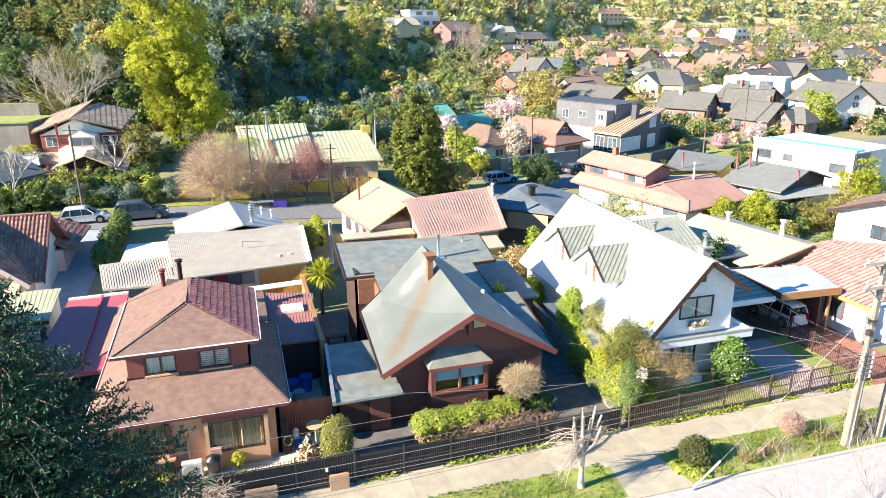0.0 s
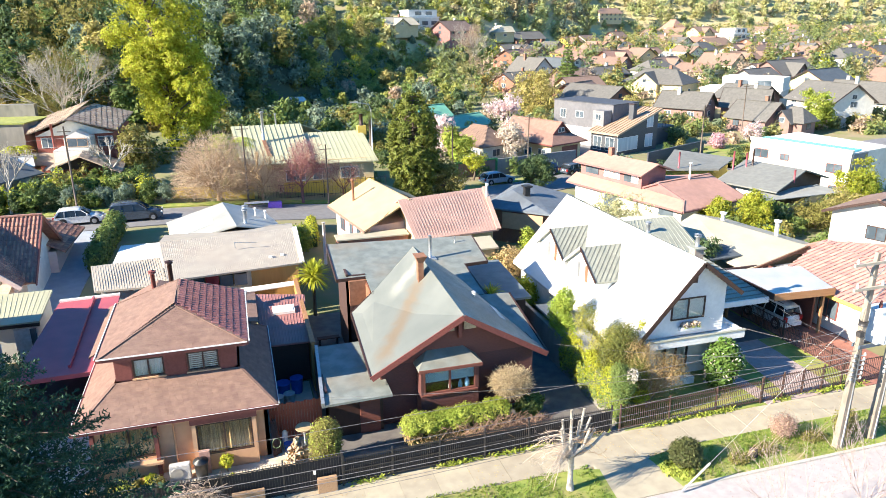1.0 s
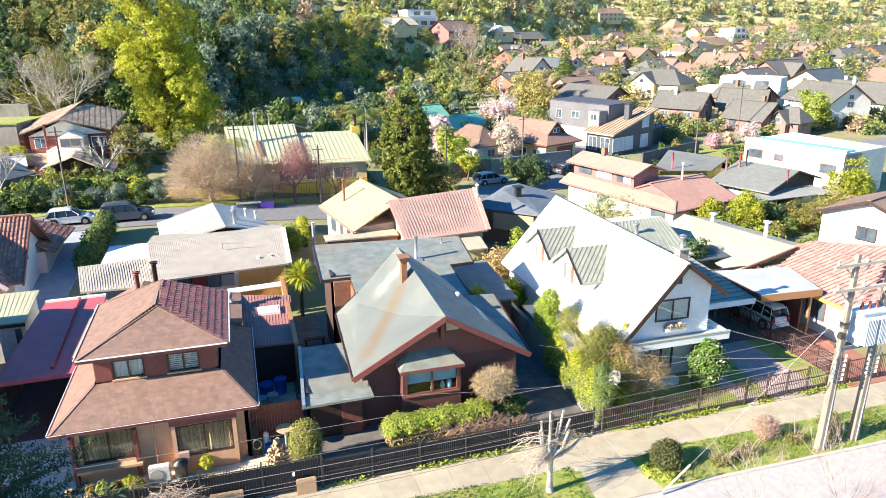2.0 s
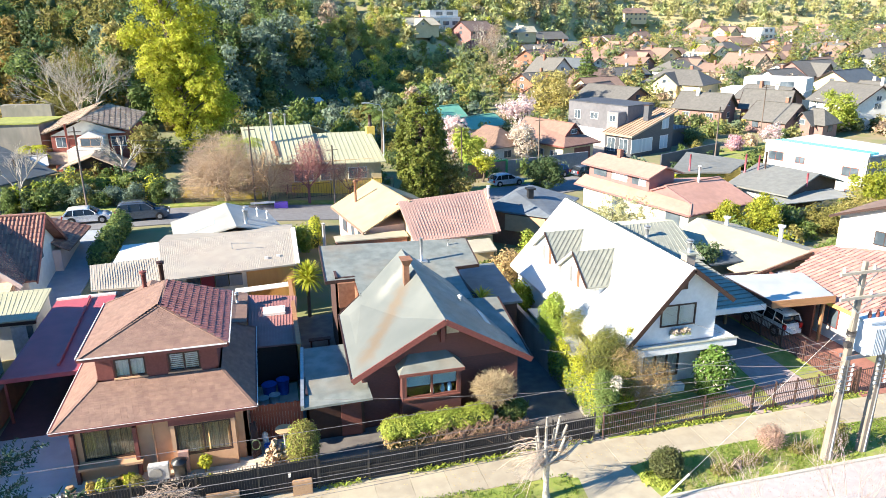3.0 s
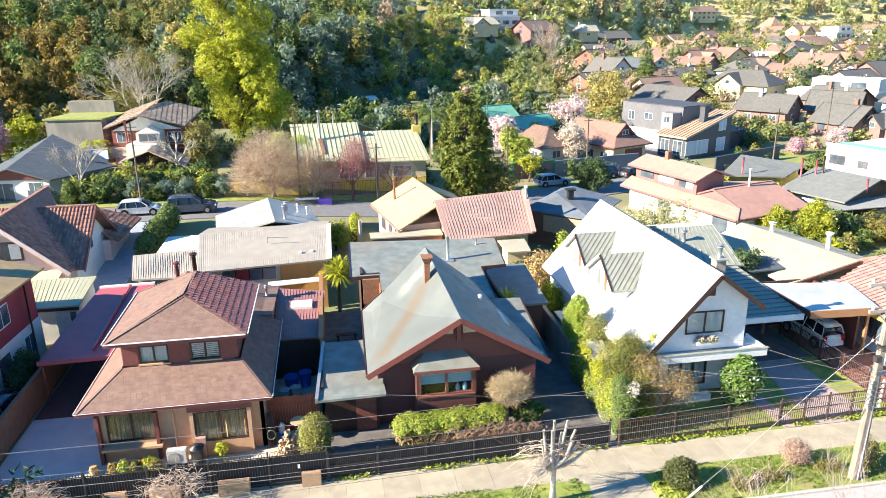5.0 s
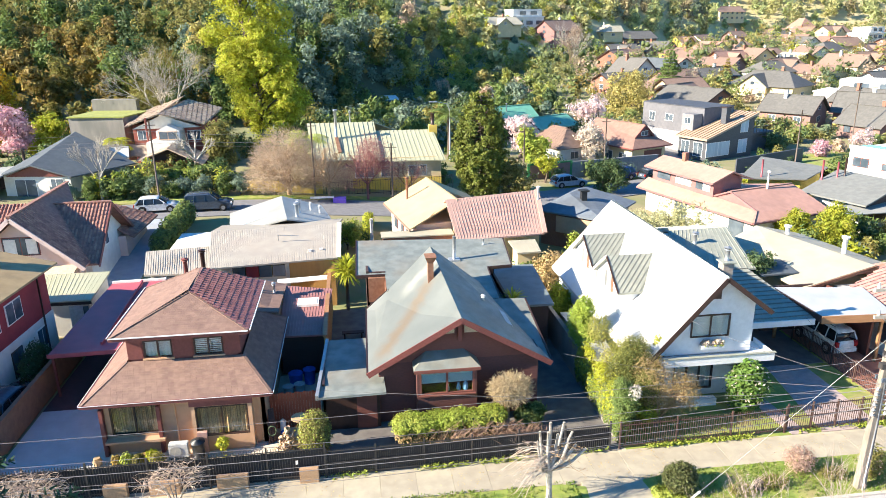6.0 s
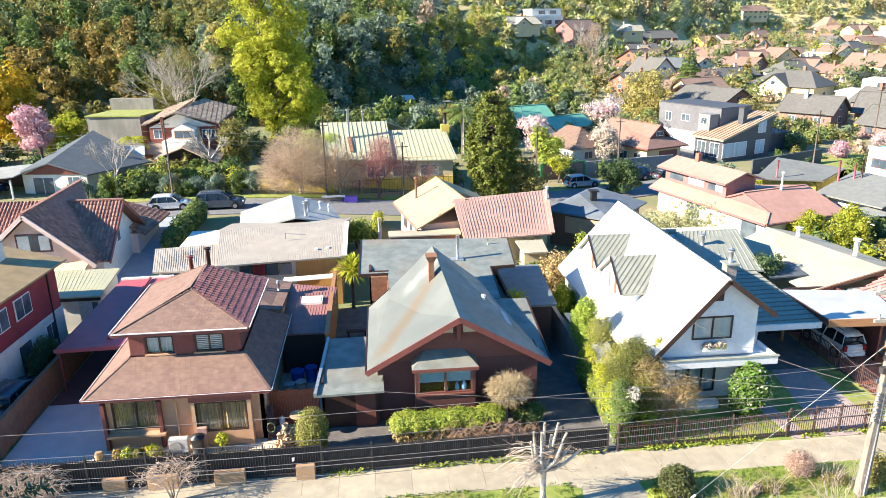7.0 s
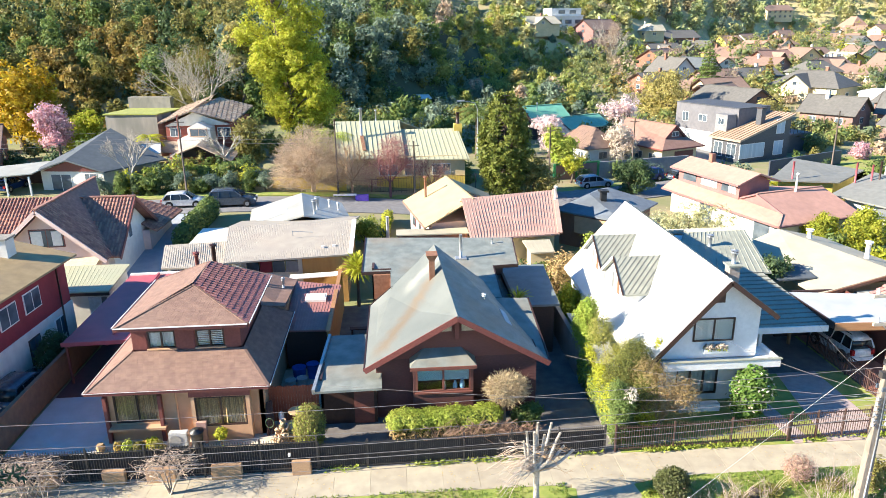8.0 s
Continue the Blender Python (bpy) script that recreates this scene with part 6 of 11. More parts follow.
def white_cottage():
    h = thing("white_cottage", "white cottage with dark shingled roof and carport", "house", base=(-29, 80, 1.6))
    part("roof", slab(B(), [(-29.2, 78.2, 5.5), (-25.0, 77.6, 4.2), (-19.9, 83.5, 4.4), (-27.6, 88.0, 7.6)], 0.15), DARK_FELT, h)
    part("roof", slab(B(), [(-33.2, 78.6, 4.2), (-29.2, 78.2, 5.5), (-27.6, 88.0, 7.6), (-33.2, 88, 4.6)], 0.15), DARK_FELT, h)
    part("wall", prism(B(), [(-32.6, 79.4, 0), (-25.4, 78.4, 0), (-25.4, 78.4, 4.2), (-29.2, 78.8, 5.2), (-32.6, 79.4, 4.2)], (1, 7, 0)), WHITE_WALL, h)
    part("gable", prism(B(), [(-32.4, 79.3, 4.1), (-25.6, 78.3, 4.1), (-29.2, 78.7, 5.3)], (0, -0.06, 0)), MAROON_WOOD, h)
    u, n = Vector((0.99, -0.14, 0)), Vector((-0.14, -0.99, 0))
    far_window(h, (-30.3, 79.05, 2.7), u, 2.4, 2.2, WHITE_TRIM, n)
    far_window(h, (-27.0, 78.6, 2.9), u, 1.7, 1.9, WHITE_TRIM, n)
    part("carport_roof", slab(B(), [(-40, 77.0, 3.8), (-32.5, 77.2, 4.3), (-31.2, 82, 4.9), (-38.5, 82, 4.3)], 0.12), SILVER, h)
    for px in (-38.5, -35.5, -33):
        part("carport_post", box(B(), px - 0.08, px + 0.08, 77.3, 77.5, 1.0, 3.9), WHITE_TRIM, h)
    part("carport_back", box(B(), -39, -33, 82, 82.2, 1, 4.2), BROWN_WOOD, h)
    flue(h, -31.5, 82.5, 4.8, 6.5, 0.16, DARK_FRAME)
    flue(h, -23.8, 83.0, 4.8, 6.0, 0.1, DARK_FRAME)


white_cottage()
cottage("small shed with white roof", -24.2, 87.0, 15, 4.0, 3.5, 2.0, 2.8, WHITE_WALL, WHITE_SHEET, windows=False, name="shed")
cottage("brown-roofed house among trees", -47.0, 88.0, 20, 11.0, 9.0, 2.9, 5.2, BRICK_WALL, BROWN_ROOF, flues=1, name="house_by_hill")


def tile_house():
    h = thing("clay_tile_house", "pale pink house with steep clay-tiled gables", "house", base=(-18, 55, 0.8))
    ap, bk = (-18.9, 49.7, 6.9), (-18.8, 60.5, 7.05)
    roof_plane(h, [(-14.5, 49.7, 2.95), (-14.5, 52.0, 2.95), bk, ap], CLAY, name="gable_roof")
    roof_plane(h, [(-23.3, 60.5, 3.0), (-23.3, 49.7, 2.95), ap, bk], CLAY, name="gable_roof")
    roof_plane(h, [(-14.75, 50.9, 2.8), (-13.9, 50.9, 2.8), (-13.95, 55.7, 6.35), (-18.3, 55.7, 6.35)], CLAY, name="cross_roof")
    roof_plane(h, [(-13.9, 60.4, 2.9), (-18.5, 60.4, 2.9), (-18.3, 55.7, 6.35), (-13.95, 55.7, 6.35)], CLAY, name="cross_roof")
    roof_plane(h, [(-31, 51.6, 3.0), (-22.6, 51.6, 3.0), (-19.3, 56.4, 6.3), (-31, 56.6, 6.3)], CLAY, name="main_roof")
    roof_plane(h, [(-22.6, 61, 3.0), (-31, 61, 3.0), (-31, 56.6, 6.3), (-19.3, 56.4, 6.3)], CLAY, name="main_roof")
    roof_plane(h, [(-13.3, 57.8, 2.8), (-13.1, 64.9, 2.8), (-17.4, 63.3, 4.75), (-17.4, 58.5, 4.85)], CLAY, name="side_roof")
    for q in ([(-14.5, 49.7, 2.95), (-14.5, 51.0, 2.95), (-18.0, 56.0, 6.1), (-18.85, 60.5, 6.95), ap], [(-14.75, 50.9, 2.8), (-13.9, 50.9, 2.8), (-13.95, 55.7, 6.35), (-18.3, 55.7, 6.35)], [(-31, 51.6, 3.0), (-22.6, 51.6, 3.0), (-19.3, 56.4, 6.3), (-31, 56.6, 6.3)], [(-13.3, 57.8, 2.8), (-13.1, 64.9, 2.8), (-17.4, 63.3, 4.75), (-17.4, 58.5, 4.85)]):
        rolls(h, q, CLAY)
    part("ridge_cap", bar(B(), (-18.9, 49.65, 6.95), (-18.8, 60.5, 7.1), 0.28, 0.1), CLAY, h)
    part("ridge_cap", bar(B(), (-18.3, 55.7, 6.4), (-13.9, 55.7, 6.4), 0.28, 0.1), CLAY, h)
    part("front_wall", prism(B(), [(-22.6, 50.4, -0.3), (-15.1, 50.4, -0.3), (-15.1, 50.4, 3.25), (-18.88, 50.4, 6.5), (-22.6, 50.4, 3.3)], (0, 1.2, 0)), PINK_WALL, h)
    part("side_wall", prism(B(), [(-14.6, 51.5, -0.3), (-14.6, 60.0, -0.3), (-14.6, 60.0, 2.9), (-14.6, 55.7, 6.0), (-14.6, 51.5, 3.0)], (-0.6, 0, 0)), WHITE_WALL, h)
    part("body", box(B(), -30, -15.2, 52, 60, -0.3, 3.0), PINK_WALL, h)
    part("rear_body", box(B(), -22, -14.0, 58, 64, -0.3, 2.8), PINK_WALL, h)
    part("bargeboard", bar(B(), (-18.9, 49.66, 6.72), (-14.45, 49.66, 2.8), 0.08, 0.3), PINK_WALL, h)
    part("bargeboard", bar(B(), (-18.9, 49.66, 6.72), (-23.35, 49.66, 2.8), 0.08, 0.3), PINK_WALL, h)
    part("bargeboard", bar(B(), (-13.9, 55.7, 6.2), (-13.85, 50.85, 2.65), 0.08, 0.3), MAROON_WOOD, h)
    part("bargeboard", bar(B(), (-13.9, 55.7, 6.2), (-13.85, 60.4, 2.75), 0.08, 0.3), MAROON_WOOD, h)
    far_window(h, (-18.75, 50.4, 4.55), (1, 0, 0), 2.5, 1.4, MAROON_WOOD, (0, -1, 0))
    part("curtain", box(B(), -19.85, -19.05, 50.3, 50.34, 4.0, 5.1), WHITE_TRIM, h)
    part("curtain", box(B(), -18.35, -17.65, 50.3, 50.34, 4.0, 5.1), WHITE_TRIM, h)
    far_window(h, (-14.55, 55.2, 3.6), (0, 1, 0), 0.8, 1.1, WHITE_TRIM, (1, 0, 0))
    part("plinth_roof", slab(B(), [(-18.5, 48.9, 2.3), (-15.3, 48.9, 2.3), (-15.1, 50.4, 3.0), (-18.2, 50.4, 3.0)], 0.1), CREAM, h)


tile_house()


def crimson_house():
    h = thing("crimson_house", "crimson and white two-storey house with ochre sheet roof", "house", base=(-17, 40, 0))
    # the unseen street end is added, to throw shade on the drive
    part("roof", slab(B(), [(-14.5, 27.2, 5.6), (-13.4, 43.0, 5.6), (-17.6, 43.6, 6.5), (-18.7, 27.2, 6.5)], 0.12), OCHRE_ROOF, h)
    part("roof", slab(B(), [(-18.7, 27.2, 6.5), (-17.6, 43.6, 6.5), (-22, 44, 5.6), (-22.5, 27.2, 5.6)], 0.12), OCHRE_ROOF, h)
    part("upper_wall", prism(B(), [(-15.09, 27.6, 2.6), (-14.1, 42.6, 2.6), (-21, 43, 2.6), (-21, 27.6, 2.6)], (0, 0, 2.9)), RED_WALL, h)
    part("lower_wall", prism(B(), [(-15.04, 27.5, -0.2), (-14.05, 42.7, -0.2), (-21, 43, -0.2), (-21, 27.5, -0.2)], (0, 0, 2.8)), WHITE_WALL, h)
    n = Vector((1, -0.06, 0)).normalized()
    u = Vector((0.06, 1, 0)).normalized()
    for yy in (36.2, 38.6):
        far_window(h, (-14.6 + (yy - 34.8) * 0.064, yy, 4.2), u, 1.7, 1.25, WHITE_TRIM, n)
    far_window(h, (-14.15, 40.9, 1.5), u, 1.2, 1.3, WHITE_TRIM, n)
    far_window(h, (-14.35, 38.0, 1.3), u, 1.2, 1.6, DARK_FRAME, n)
    c = part("chimney", box(B(), -17.4, -16.3, 40.6, 41.6, 5.8, 7.3), WHITE_WALL, h, "white rendered chimney")
    part("chimney_cap", box(B(), -17.5, -16.2, 40.5, 41.7, 7.3, 7.42), OLD_CONCRETE, c)
    part("drainpipe", tube(B(), [(-13.98, 41.2, 5.5), (-13.98, 41.2, 0)], 0.06, 8), DARK_FRAME, h)


crimson_house()


def green_shed():
    h = thing("pale_green_shed", "white outbuilding with a pale green sheet roof", "outbuilding", base=(-14.5, 46, 0.2))
    roof_plane(h, [(-16.2, 44.0, 2.55), (-12.2, 44.0, 2.6), (-12.3, 48.4, 3.0), (-17.5, 48.4, 3.0)], PALE_GREEN, rib=0.24)
    part("wall", box(B(), -15.9, -12.5, 44.3, 48.2, -0.2, 2.6), WHITE_WALL, h)
    part("door", box(B(), -13.75, -12.9, 44.24, 44.3, 0, 2.1), M("pale_blue_door", (0.5, 0.58, 0.66), rough=0.5), h, "pale blue door")
    part("window", box(B(), -12.88, -12.55, 44.24, 44.3, 0.1, 2.05), DARK_GLASS, h)
    part("fascia", box(B(), -16.2, -12.2, 43.95, 44.02, 2.3, 2.5), DARK_FRAME, h)


green_shed()
setting("party_wall", bar(bar(B(), (-12.15, 27.0, 0.8), (-12.2, 43.5, 0.8), 0.16, 1.7), (-12.15, 27.0, 1.66), (-12.2, 43.5, 1.66), 0.24, 0.06), M("brown_render", (0.24, 0.15, 0.095), (0.19, 0.12, 0.08), scale=3, rough=0.9, bump=0.4), "tan rendered boundary wall")
setting("boundary_wall", box(B(), 3.05, 3.2, 35.2, 46.0, -0.05, 2.9), OCHRE_WALL, "ochre boundary wall behind the yards")
setting("boundary_beam", box(B(), 3.0, 3.25, 35.2, 46.2, 2.9, 3.0), TIMBER, "timber beam on the boundary wall")
bm = B()
box(bm, 17.15, 17.4, 27.0, 44.0, -0.05, 2.0)
setting("garden_wall", bm, OLD_CONCRETE, "concrete garden wall beside the drive")
setting("wall_coping", slab(B(), [(17.4, 37.8, 2.35), (19.2, 37.6, 2.35), (18.6, 31.5, 2.3), (17.4, 31.0, 2.3)], 0.1), SILVER, "pale lean-to roof on the garden wall")


def timber_carport():
    h = thing("timber_carport", "flat-roofed carport with a broad timber fascia", "carport", base=(32.5, 35, 0))
    q = [(31.35, 32.85, 3.22), (35.65, 32.6, 3.22), (36.6, 36.5, 3.3), (31.0, 37.2, 3.4)]
    part("roof", slab(B(), q, 0.12), M("pale_membrane", (0.46, 0.47, 0.46), (0.38, 0.39, 0.39), scale=0.8, rough=0.35, bump=0.1, big=0.25, amount=0.6, stain=(0.33, 0.35, 0.37)), h)
    part("fascia", bar(B(), (31.3, 32.8, 3.02), (35.7, 32.55, 3.02), 0.08, 0.46), TIMBER, h)
    part("side_fascia", bar(B(), (31.3, 32.85, 3.05), (30.95, 37.2, 3.22), 0.08, 0.4), DARK_FRAME, h)
    for px, py in ((31.3, 36.9), (35.3, 33.0), (35.3, 37)):
        part("post", box(B(), px - 0.08, px + 0.08, py - 0.08, py + 0.08, 0, 3.05), TIMBER, h)
    part("side_wall", box(B(), 35.2, 35.35, 33.6, 38, 0, 3.0), RED_WOOD, h)
    part("back_wall", box(B(), 31.0, 35.2, 38.0, 38.15, 0, 3.1), BROWN_WOOD, h)


timber_carport()


def red_tile_house():
    h = thing("red_tile_house", "white house with pale red tiled roof", "house", base=(42, 36, 0))
    roof_plane(h, [(35.4, 37.0, 2.75), (35.9, 29.9, 2.65), (42.5, 33.6, 4.3), (40.0, 38.3, 4.3)][0:4], RED_TILE, tile=0.35)
    roof_plane(h, [(35.9, 29.9, 2.65), (47, 29.6, 2.6), (47, 34, 4.3), (42.5, 33.6, 4.3)], RED_TILE, tile=0.35)
    roof_plane(h, [(47, 39, 2.8), (37, 40.5, 2.9), (40.0, 38.3, 4.3), (47, 34, 4.3)], RED_TILE)
    part("wall", prism(B(), [(36.3, 31.0, 0), (46.5, 30.6, 0), (46.5, 38.5, 0), (36.2, 38.5, 0)], (0, 0, 2.75)), WHITE_WALL, h)
    u, n = Vector((0, -1, 0)), Vector((-1, 0, 0))
    far_window(h, (36.25, 33.4, 1.5), u, 1.6, 1.3, MAROON_WOOD, n)
    part("eave_band", bar(B(), (35.4, 36.8, 2.6), (35.88, 30.0, 2.5), 0.08, 0.22), YELLOW_WALL, h)


red_tile_house()


def tan_roof_house():
    h = thing("tan_roof_house", "low house with a broad tan sheet roof", "house", base=(37, 43, 0))
    roof_plane(h, [(33.3, 37.8, 2.9), (39.0, 38.6, 3.9), (35.8, 47.5, 4.3), (32.3, 46.6, 3.2)], TAN_ROOF)
    roof_plane(h, [(39.0, 38.6, 3.9), (42.5, 40, 2.9), (40, 48.5, 3.2), (35.8, 47.5, 4.3)], TAN_ROOF)
    part("wall", prism(B(), [(34.0, 38.8, -0.4), (41.8, 40.2, -0.4), (39.5, 47.8, -0.4), (32.8, 46.2, -0.4)], (0, 0, 3.2)), CREAM_WALL, h)
    part("bargeboard", bar(B(), (33.3, 37.7, 2.8), (39.0, 38.5, 3.8), 0.08, 0.2), RUST, h)
    part("step_roof", slab(B(), [(31.6, 39.5, 3.3), (34.3, 39.6, 3.35), (34.2, 41.6, 3.6), (31.4, 42.2, 3.6)], 0.1), DARK_FELT, h)
    flue(h, 38.9, 41.6, 3.6, 4.9, 0.16, WHITE_TRIM)
    flue(h, 37.3, 45.8, 3.8, 4.6, 0.16, WHITE_TRIM)


tan_roof_house()
cottage("tall white house with a brown roof", 50.5, 41.5, 20, 7.0, 7.0, 5.2, 6.8, WHITE_WALL, BROWN_ROOF, z=-0.5, storeys=2, name="tall_white_house")

# ---- the town behind ----
TOWN_SLATE = M("dull_slate_shingle", (0.135, 0.13, 0.12), (0.105, 0.102, 0.095), scale=2, rough=0.8, bump=0.3, big=0.2)
TOWN_RED = M("dull_red_shingle", (0.34, 0.2, 0.15), (0.28, 0.165, 0.125), scale=2, rough=0.8, bump=0.3, big=0.3)
WALLS = [WHITE_WALL, CREAM_WALL, BRICK_WALL, YELLOW_WALL, WHITE_WALL, MAUVE_WALL]
ROOFS = [TOWN_SLATE, BROWN_ROOF, TOWN_RED, BROWN_ROOF, BROWN_ROOF, TOWN_SLATE, BROWN_ROOF, BROWN_ROOF]
rt = random.Random(11)
# x, y, length, width, eave, ridge, wall, roof, turn, storeys, label
TOWN = [
    (82, 262, 13, 10, 4.8, 8.4, WINE_WALL, BROWN_ROOF, 30, 2, "dusky red two-storey house below the hill"),
    (57.6, 249, 12, 9, 3.0, 5.5, CREAM_WALL, TAN_ROOF, 20, 1, "tan-roofed bungalow at the wood's edge"),
    (127, 300, 16, 10, 3.2, 6.2, BRICK_WALL, TOWN_SLATE, 15, 1, "brick house with a slate-grey roof"),
    (111, 289, 10, 8, 3.0, 5.6, CREAM_WALL, TAN_ROOF, 100, 1, "cream house with a pale sheet roof"),
    (82, 188, 11, 8, 3.2, 7.4, WHITE_WALL, TOWN_SLATE, 105, 1, "white house with steep slate gable"),
    (90, 190, 11, 7, 3.2, 7.0, WHITE_WALL, DARK_FELT, 110, 1, "white house with steep dark gable"),
    (221, 398, 16, 11, 5, 8, CREAM_WALL, BROWN_ROOF, 10, 2, "large beige house high on the slope"),
    (279, 449, 12, 9, 4, 7, YELLOW_WALL, TOWN_RED, 20, 1, "small yellow house high on the slope"),
    (262, 388, 12, 11, 4, 10, WHITE_WALL, TOWN_RED, 95, 2, "white chalet with a steep red roof"),
    (246, 338, 13, 9, 5, 8, CREAM_WALL, BROWN_ROOF, 15, 2, "beige two-storey house on the slope"),
    (138, 226, 14, 9, 3, 6.5, CREAM_WALL, BROWN_ROOF, 100, 1, "cream house with a brown gable"),
    (128, 222, 12, 8, 3, 6.0, BRICK_WALL, TOWN_RED, 20, 1, "brick house with a rusty red roof"),
    (149, 218, 9, 8, 3.4, 5.4, YELLOW_WALL, TAN_ROOF, 105, 2, "bright yellow house with tan roof"),
    (102.6, 155.2, 14.5, 10, 3.7, 6.7, CREAM_WALL, TOWN_SLATE, -56, 1, "cream house with broad slate roof"),
    (73.6, 134.4, 12.5, 9.5, 3.4, 6.2, BRICK_WALL, TOWN_SLATE, -68, 1, "brick house with grey gabled roof"),
    (153, 198, 12, 8, 3.2, 6.4, CREAM_WALL, BROWN_ROOF, 110, 1, "cream house with two brown gables"),
    (193, 230, 13, 9, 3.2, 6.2, BRICK_WALL, BROWN_ROOF, 20, 1, "brown house with a low roof"),
    (151, 168, 16, 10, 3.2, 6.8, MAUVE_WALL, TOWN_SLATE, 15, 1, "dusky red house with slate roof"),
    (193, 188, 17, 11, 5.2, 8.0, WHITE_WALL, TOWN_SLATE, 15, 2, "white two-storey house with slate roof"),
    (205, 176, 12, 9, 3.2, 6.4, WHITE_WALL, TOWN_SLATE, 110, 1, "white gabled house with grey roof"),
    (143, 146, 14, 11, 3.2, 6.6, CREAM_WALL, DARK_FELT, 20, 1, "cream house with a dark roof"),
    (87.5, 122.5, 9.0, 7.2, 3.0, 5.8, MAUVE_WALL, TOWN_SLATE, 125, 1, "dusky red gabled house with slate roof"),
    (93.0, 108.5, 7.6, 6.8, 2.7, 5.6, MAUVE_WALL, TOWN_SLATE, -73, 1, "dusky red bungalow with slate gable"),
    (97.5, 104.0, 5.0, 4.6, 2.7, 5.0, MAUVE_WALL, TOWN_SLATE, -70, 1, "small dusky red house with slate gable"),
    (99.0, 119.0, 8.0, 6.5, 3.0, 6.4, WINE_WALL, TOWN_SLATE, -50, 1, "dusky red house with a steep gable"),
    (108, 130, 10, 8, 3.0, 5.6, MAUVE_WALL, TOWN_SLATE, 105, 1, "dusky red bungalow with slate roof"),
    (112.5, 112.0, 12, 9, 4.6, 8.0, WHITE_WALL, TOWN_SLATE, -93, 2, "white house with tall slate roof"),
    (128, 118, 13, 9, 3.4, 7.0, WHITE_WALL, TOWN_SLATE, 105, 1, "white house with steep grey gable"),
    (184, 252, 12, 8, 3, 6.2, CREAM_WALL, TOWN_SLATE, 25, 1, "cream house with greyish roof"),
    (168, 238, 10, 8, 3, 5.8, WHITE_WALL, BROWN_ROOF, 100, 1, "white house with brownish roof"),
    (96, 236, 11, 9, 3, 6.0, BRICK_WALL, TOWN_RED, 40, 1, "brick house with orange roof"),
    (107, 262, 12, 9, 3, 6.0, CREAM_WALL, TOWN_SLATE, 15, 1, "cream house with dull grey roof"),
    (146, 268, 12, 9, 3, 6.0, CREAM_WALL, TOWN_RED, 100, 1, "cream house with orange gable"),
    (165, 286, 12, 9, 3, 6.0, WHITE_WALL, BROWN_ROOF, 15, 1, "white house with dull brown roof"),
    (205, 272, 12, 9, 3.4, 6.4, CREAM_WALL, BROWN_ROOF, 10, 1, "cream house with wide brown roof"),
    (222, 240, 13, 9, 3.2, 6.0, WHITE_WALL, TOWN_SLATE, 100, 1, "white house with dull slate roof"),
    (235, 215, 14, 9, 3.2, 6.4, BRICK_WALL, TOWN_SLATE, 20, 1, "brick house with dull slate roof"),
    (70, 160, 11, 8, 2.8, 5.2, CREAM_WALL, BROWN_ROOF, 60, 1, "tan house beside the willow"),
    (122, 188, 11, 8, 3.0, 5.8, WHITE_WALL, TOWN_SLATE, 15, 1, "white house with low grey roof"),
    (168, 146, 12, 9, 3.0, 6.0, BRICK_WALL, BROWN_ROOF, 100, 1, "brick bungalow with brown gable"),
    (135, 160, 12, 8, 3.0, 5.6, WHITE_WALL, TOWN_SLATE, 20, 1, "white bungalow with slate roof"),
]
for i in range(52):
    for attempt in range(30):
        y = rt.uniform(125, 400)
        x = rt.uniform(52 + (y - 105) * 0.28, 70 + y * 0.85)
        if y < foot(x) - 8 and all(abs(x - k[0]) > 11 or abs(y - k[1]) > 9 for k in TOWN):
            TOWN.append((x, y, rt.uniform(8.5, 13), rt.uniform(7, 8.6), 2.9, rt.uniform(4.8, 6.0), rt.choice(WALLS), rt.choice(ROOFS), 22 + rt.choice((0, 90)) + rt.uniform(-14, 14), 1, rt.choice(("plain house with a pitched roof", "single-storey house with a pitched roof", "family house with a gabled roof"))))
            break
for i, (x, y, L, W, e, r, wm, rm, rot, st, lab) in enumerate(TOWN):
    cottage(lab, x, y, rot, L * 1.02, W * 1.02, e - 0.4, r - 0.3, wm, rm, chimney=(2 if i % 3 == 0 else 1 if i % 3 == 1 else 0), storeys=st, group="houses of the town", cross=(i % 2 == 1), hip=(0.7 if i % 5 == 3 else 0.0))


def modern_far(x, y, rot, L, W, H, label, z=None):
    h = thing("modern_house", label, "house", "houses of the town")
    part("wall", box(B(), -L / 2, L / 2, -W / 2, W / 2, -2, H), WHITE_WALL, h)
    part("roof", box(B(), -L / 2 - 0.2, L / 2 + 0.2, -W / 2 - 0.2, W / 2 + 0.2, H, H + 0.3), WHITE_TRIM, h)
    part("upper_block", box(B(), -L / 4, L / 2, -W / 3, W / 2, H + 0.3, H + 2.8), WHITE_WALL, h)
    for k in range(4):
        for zc in (1.5, 4.2):
            if zc < H - 0.8:
                far_window(h, (-L / 2 + L * (k + 0.5) / 4, -W / 2, zc), (1, 0, 0), L / 6, 1.4, GREY_WALL, (0, -1, 0))
    for k in range(2):
        far_window(h, (L * 0.0 + L * 0.28 * k, -W / 3, H + 1.5), (1, 0, 0), L / 6, 1.3, GREY_WALL, (0, -1, 0))
    h.matrix_basis = pose(x, y, ground_z(x, y) if z is None else z, 0, 0, rot)


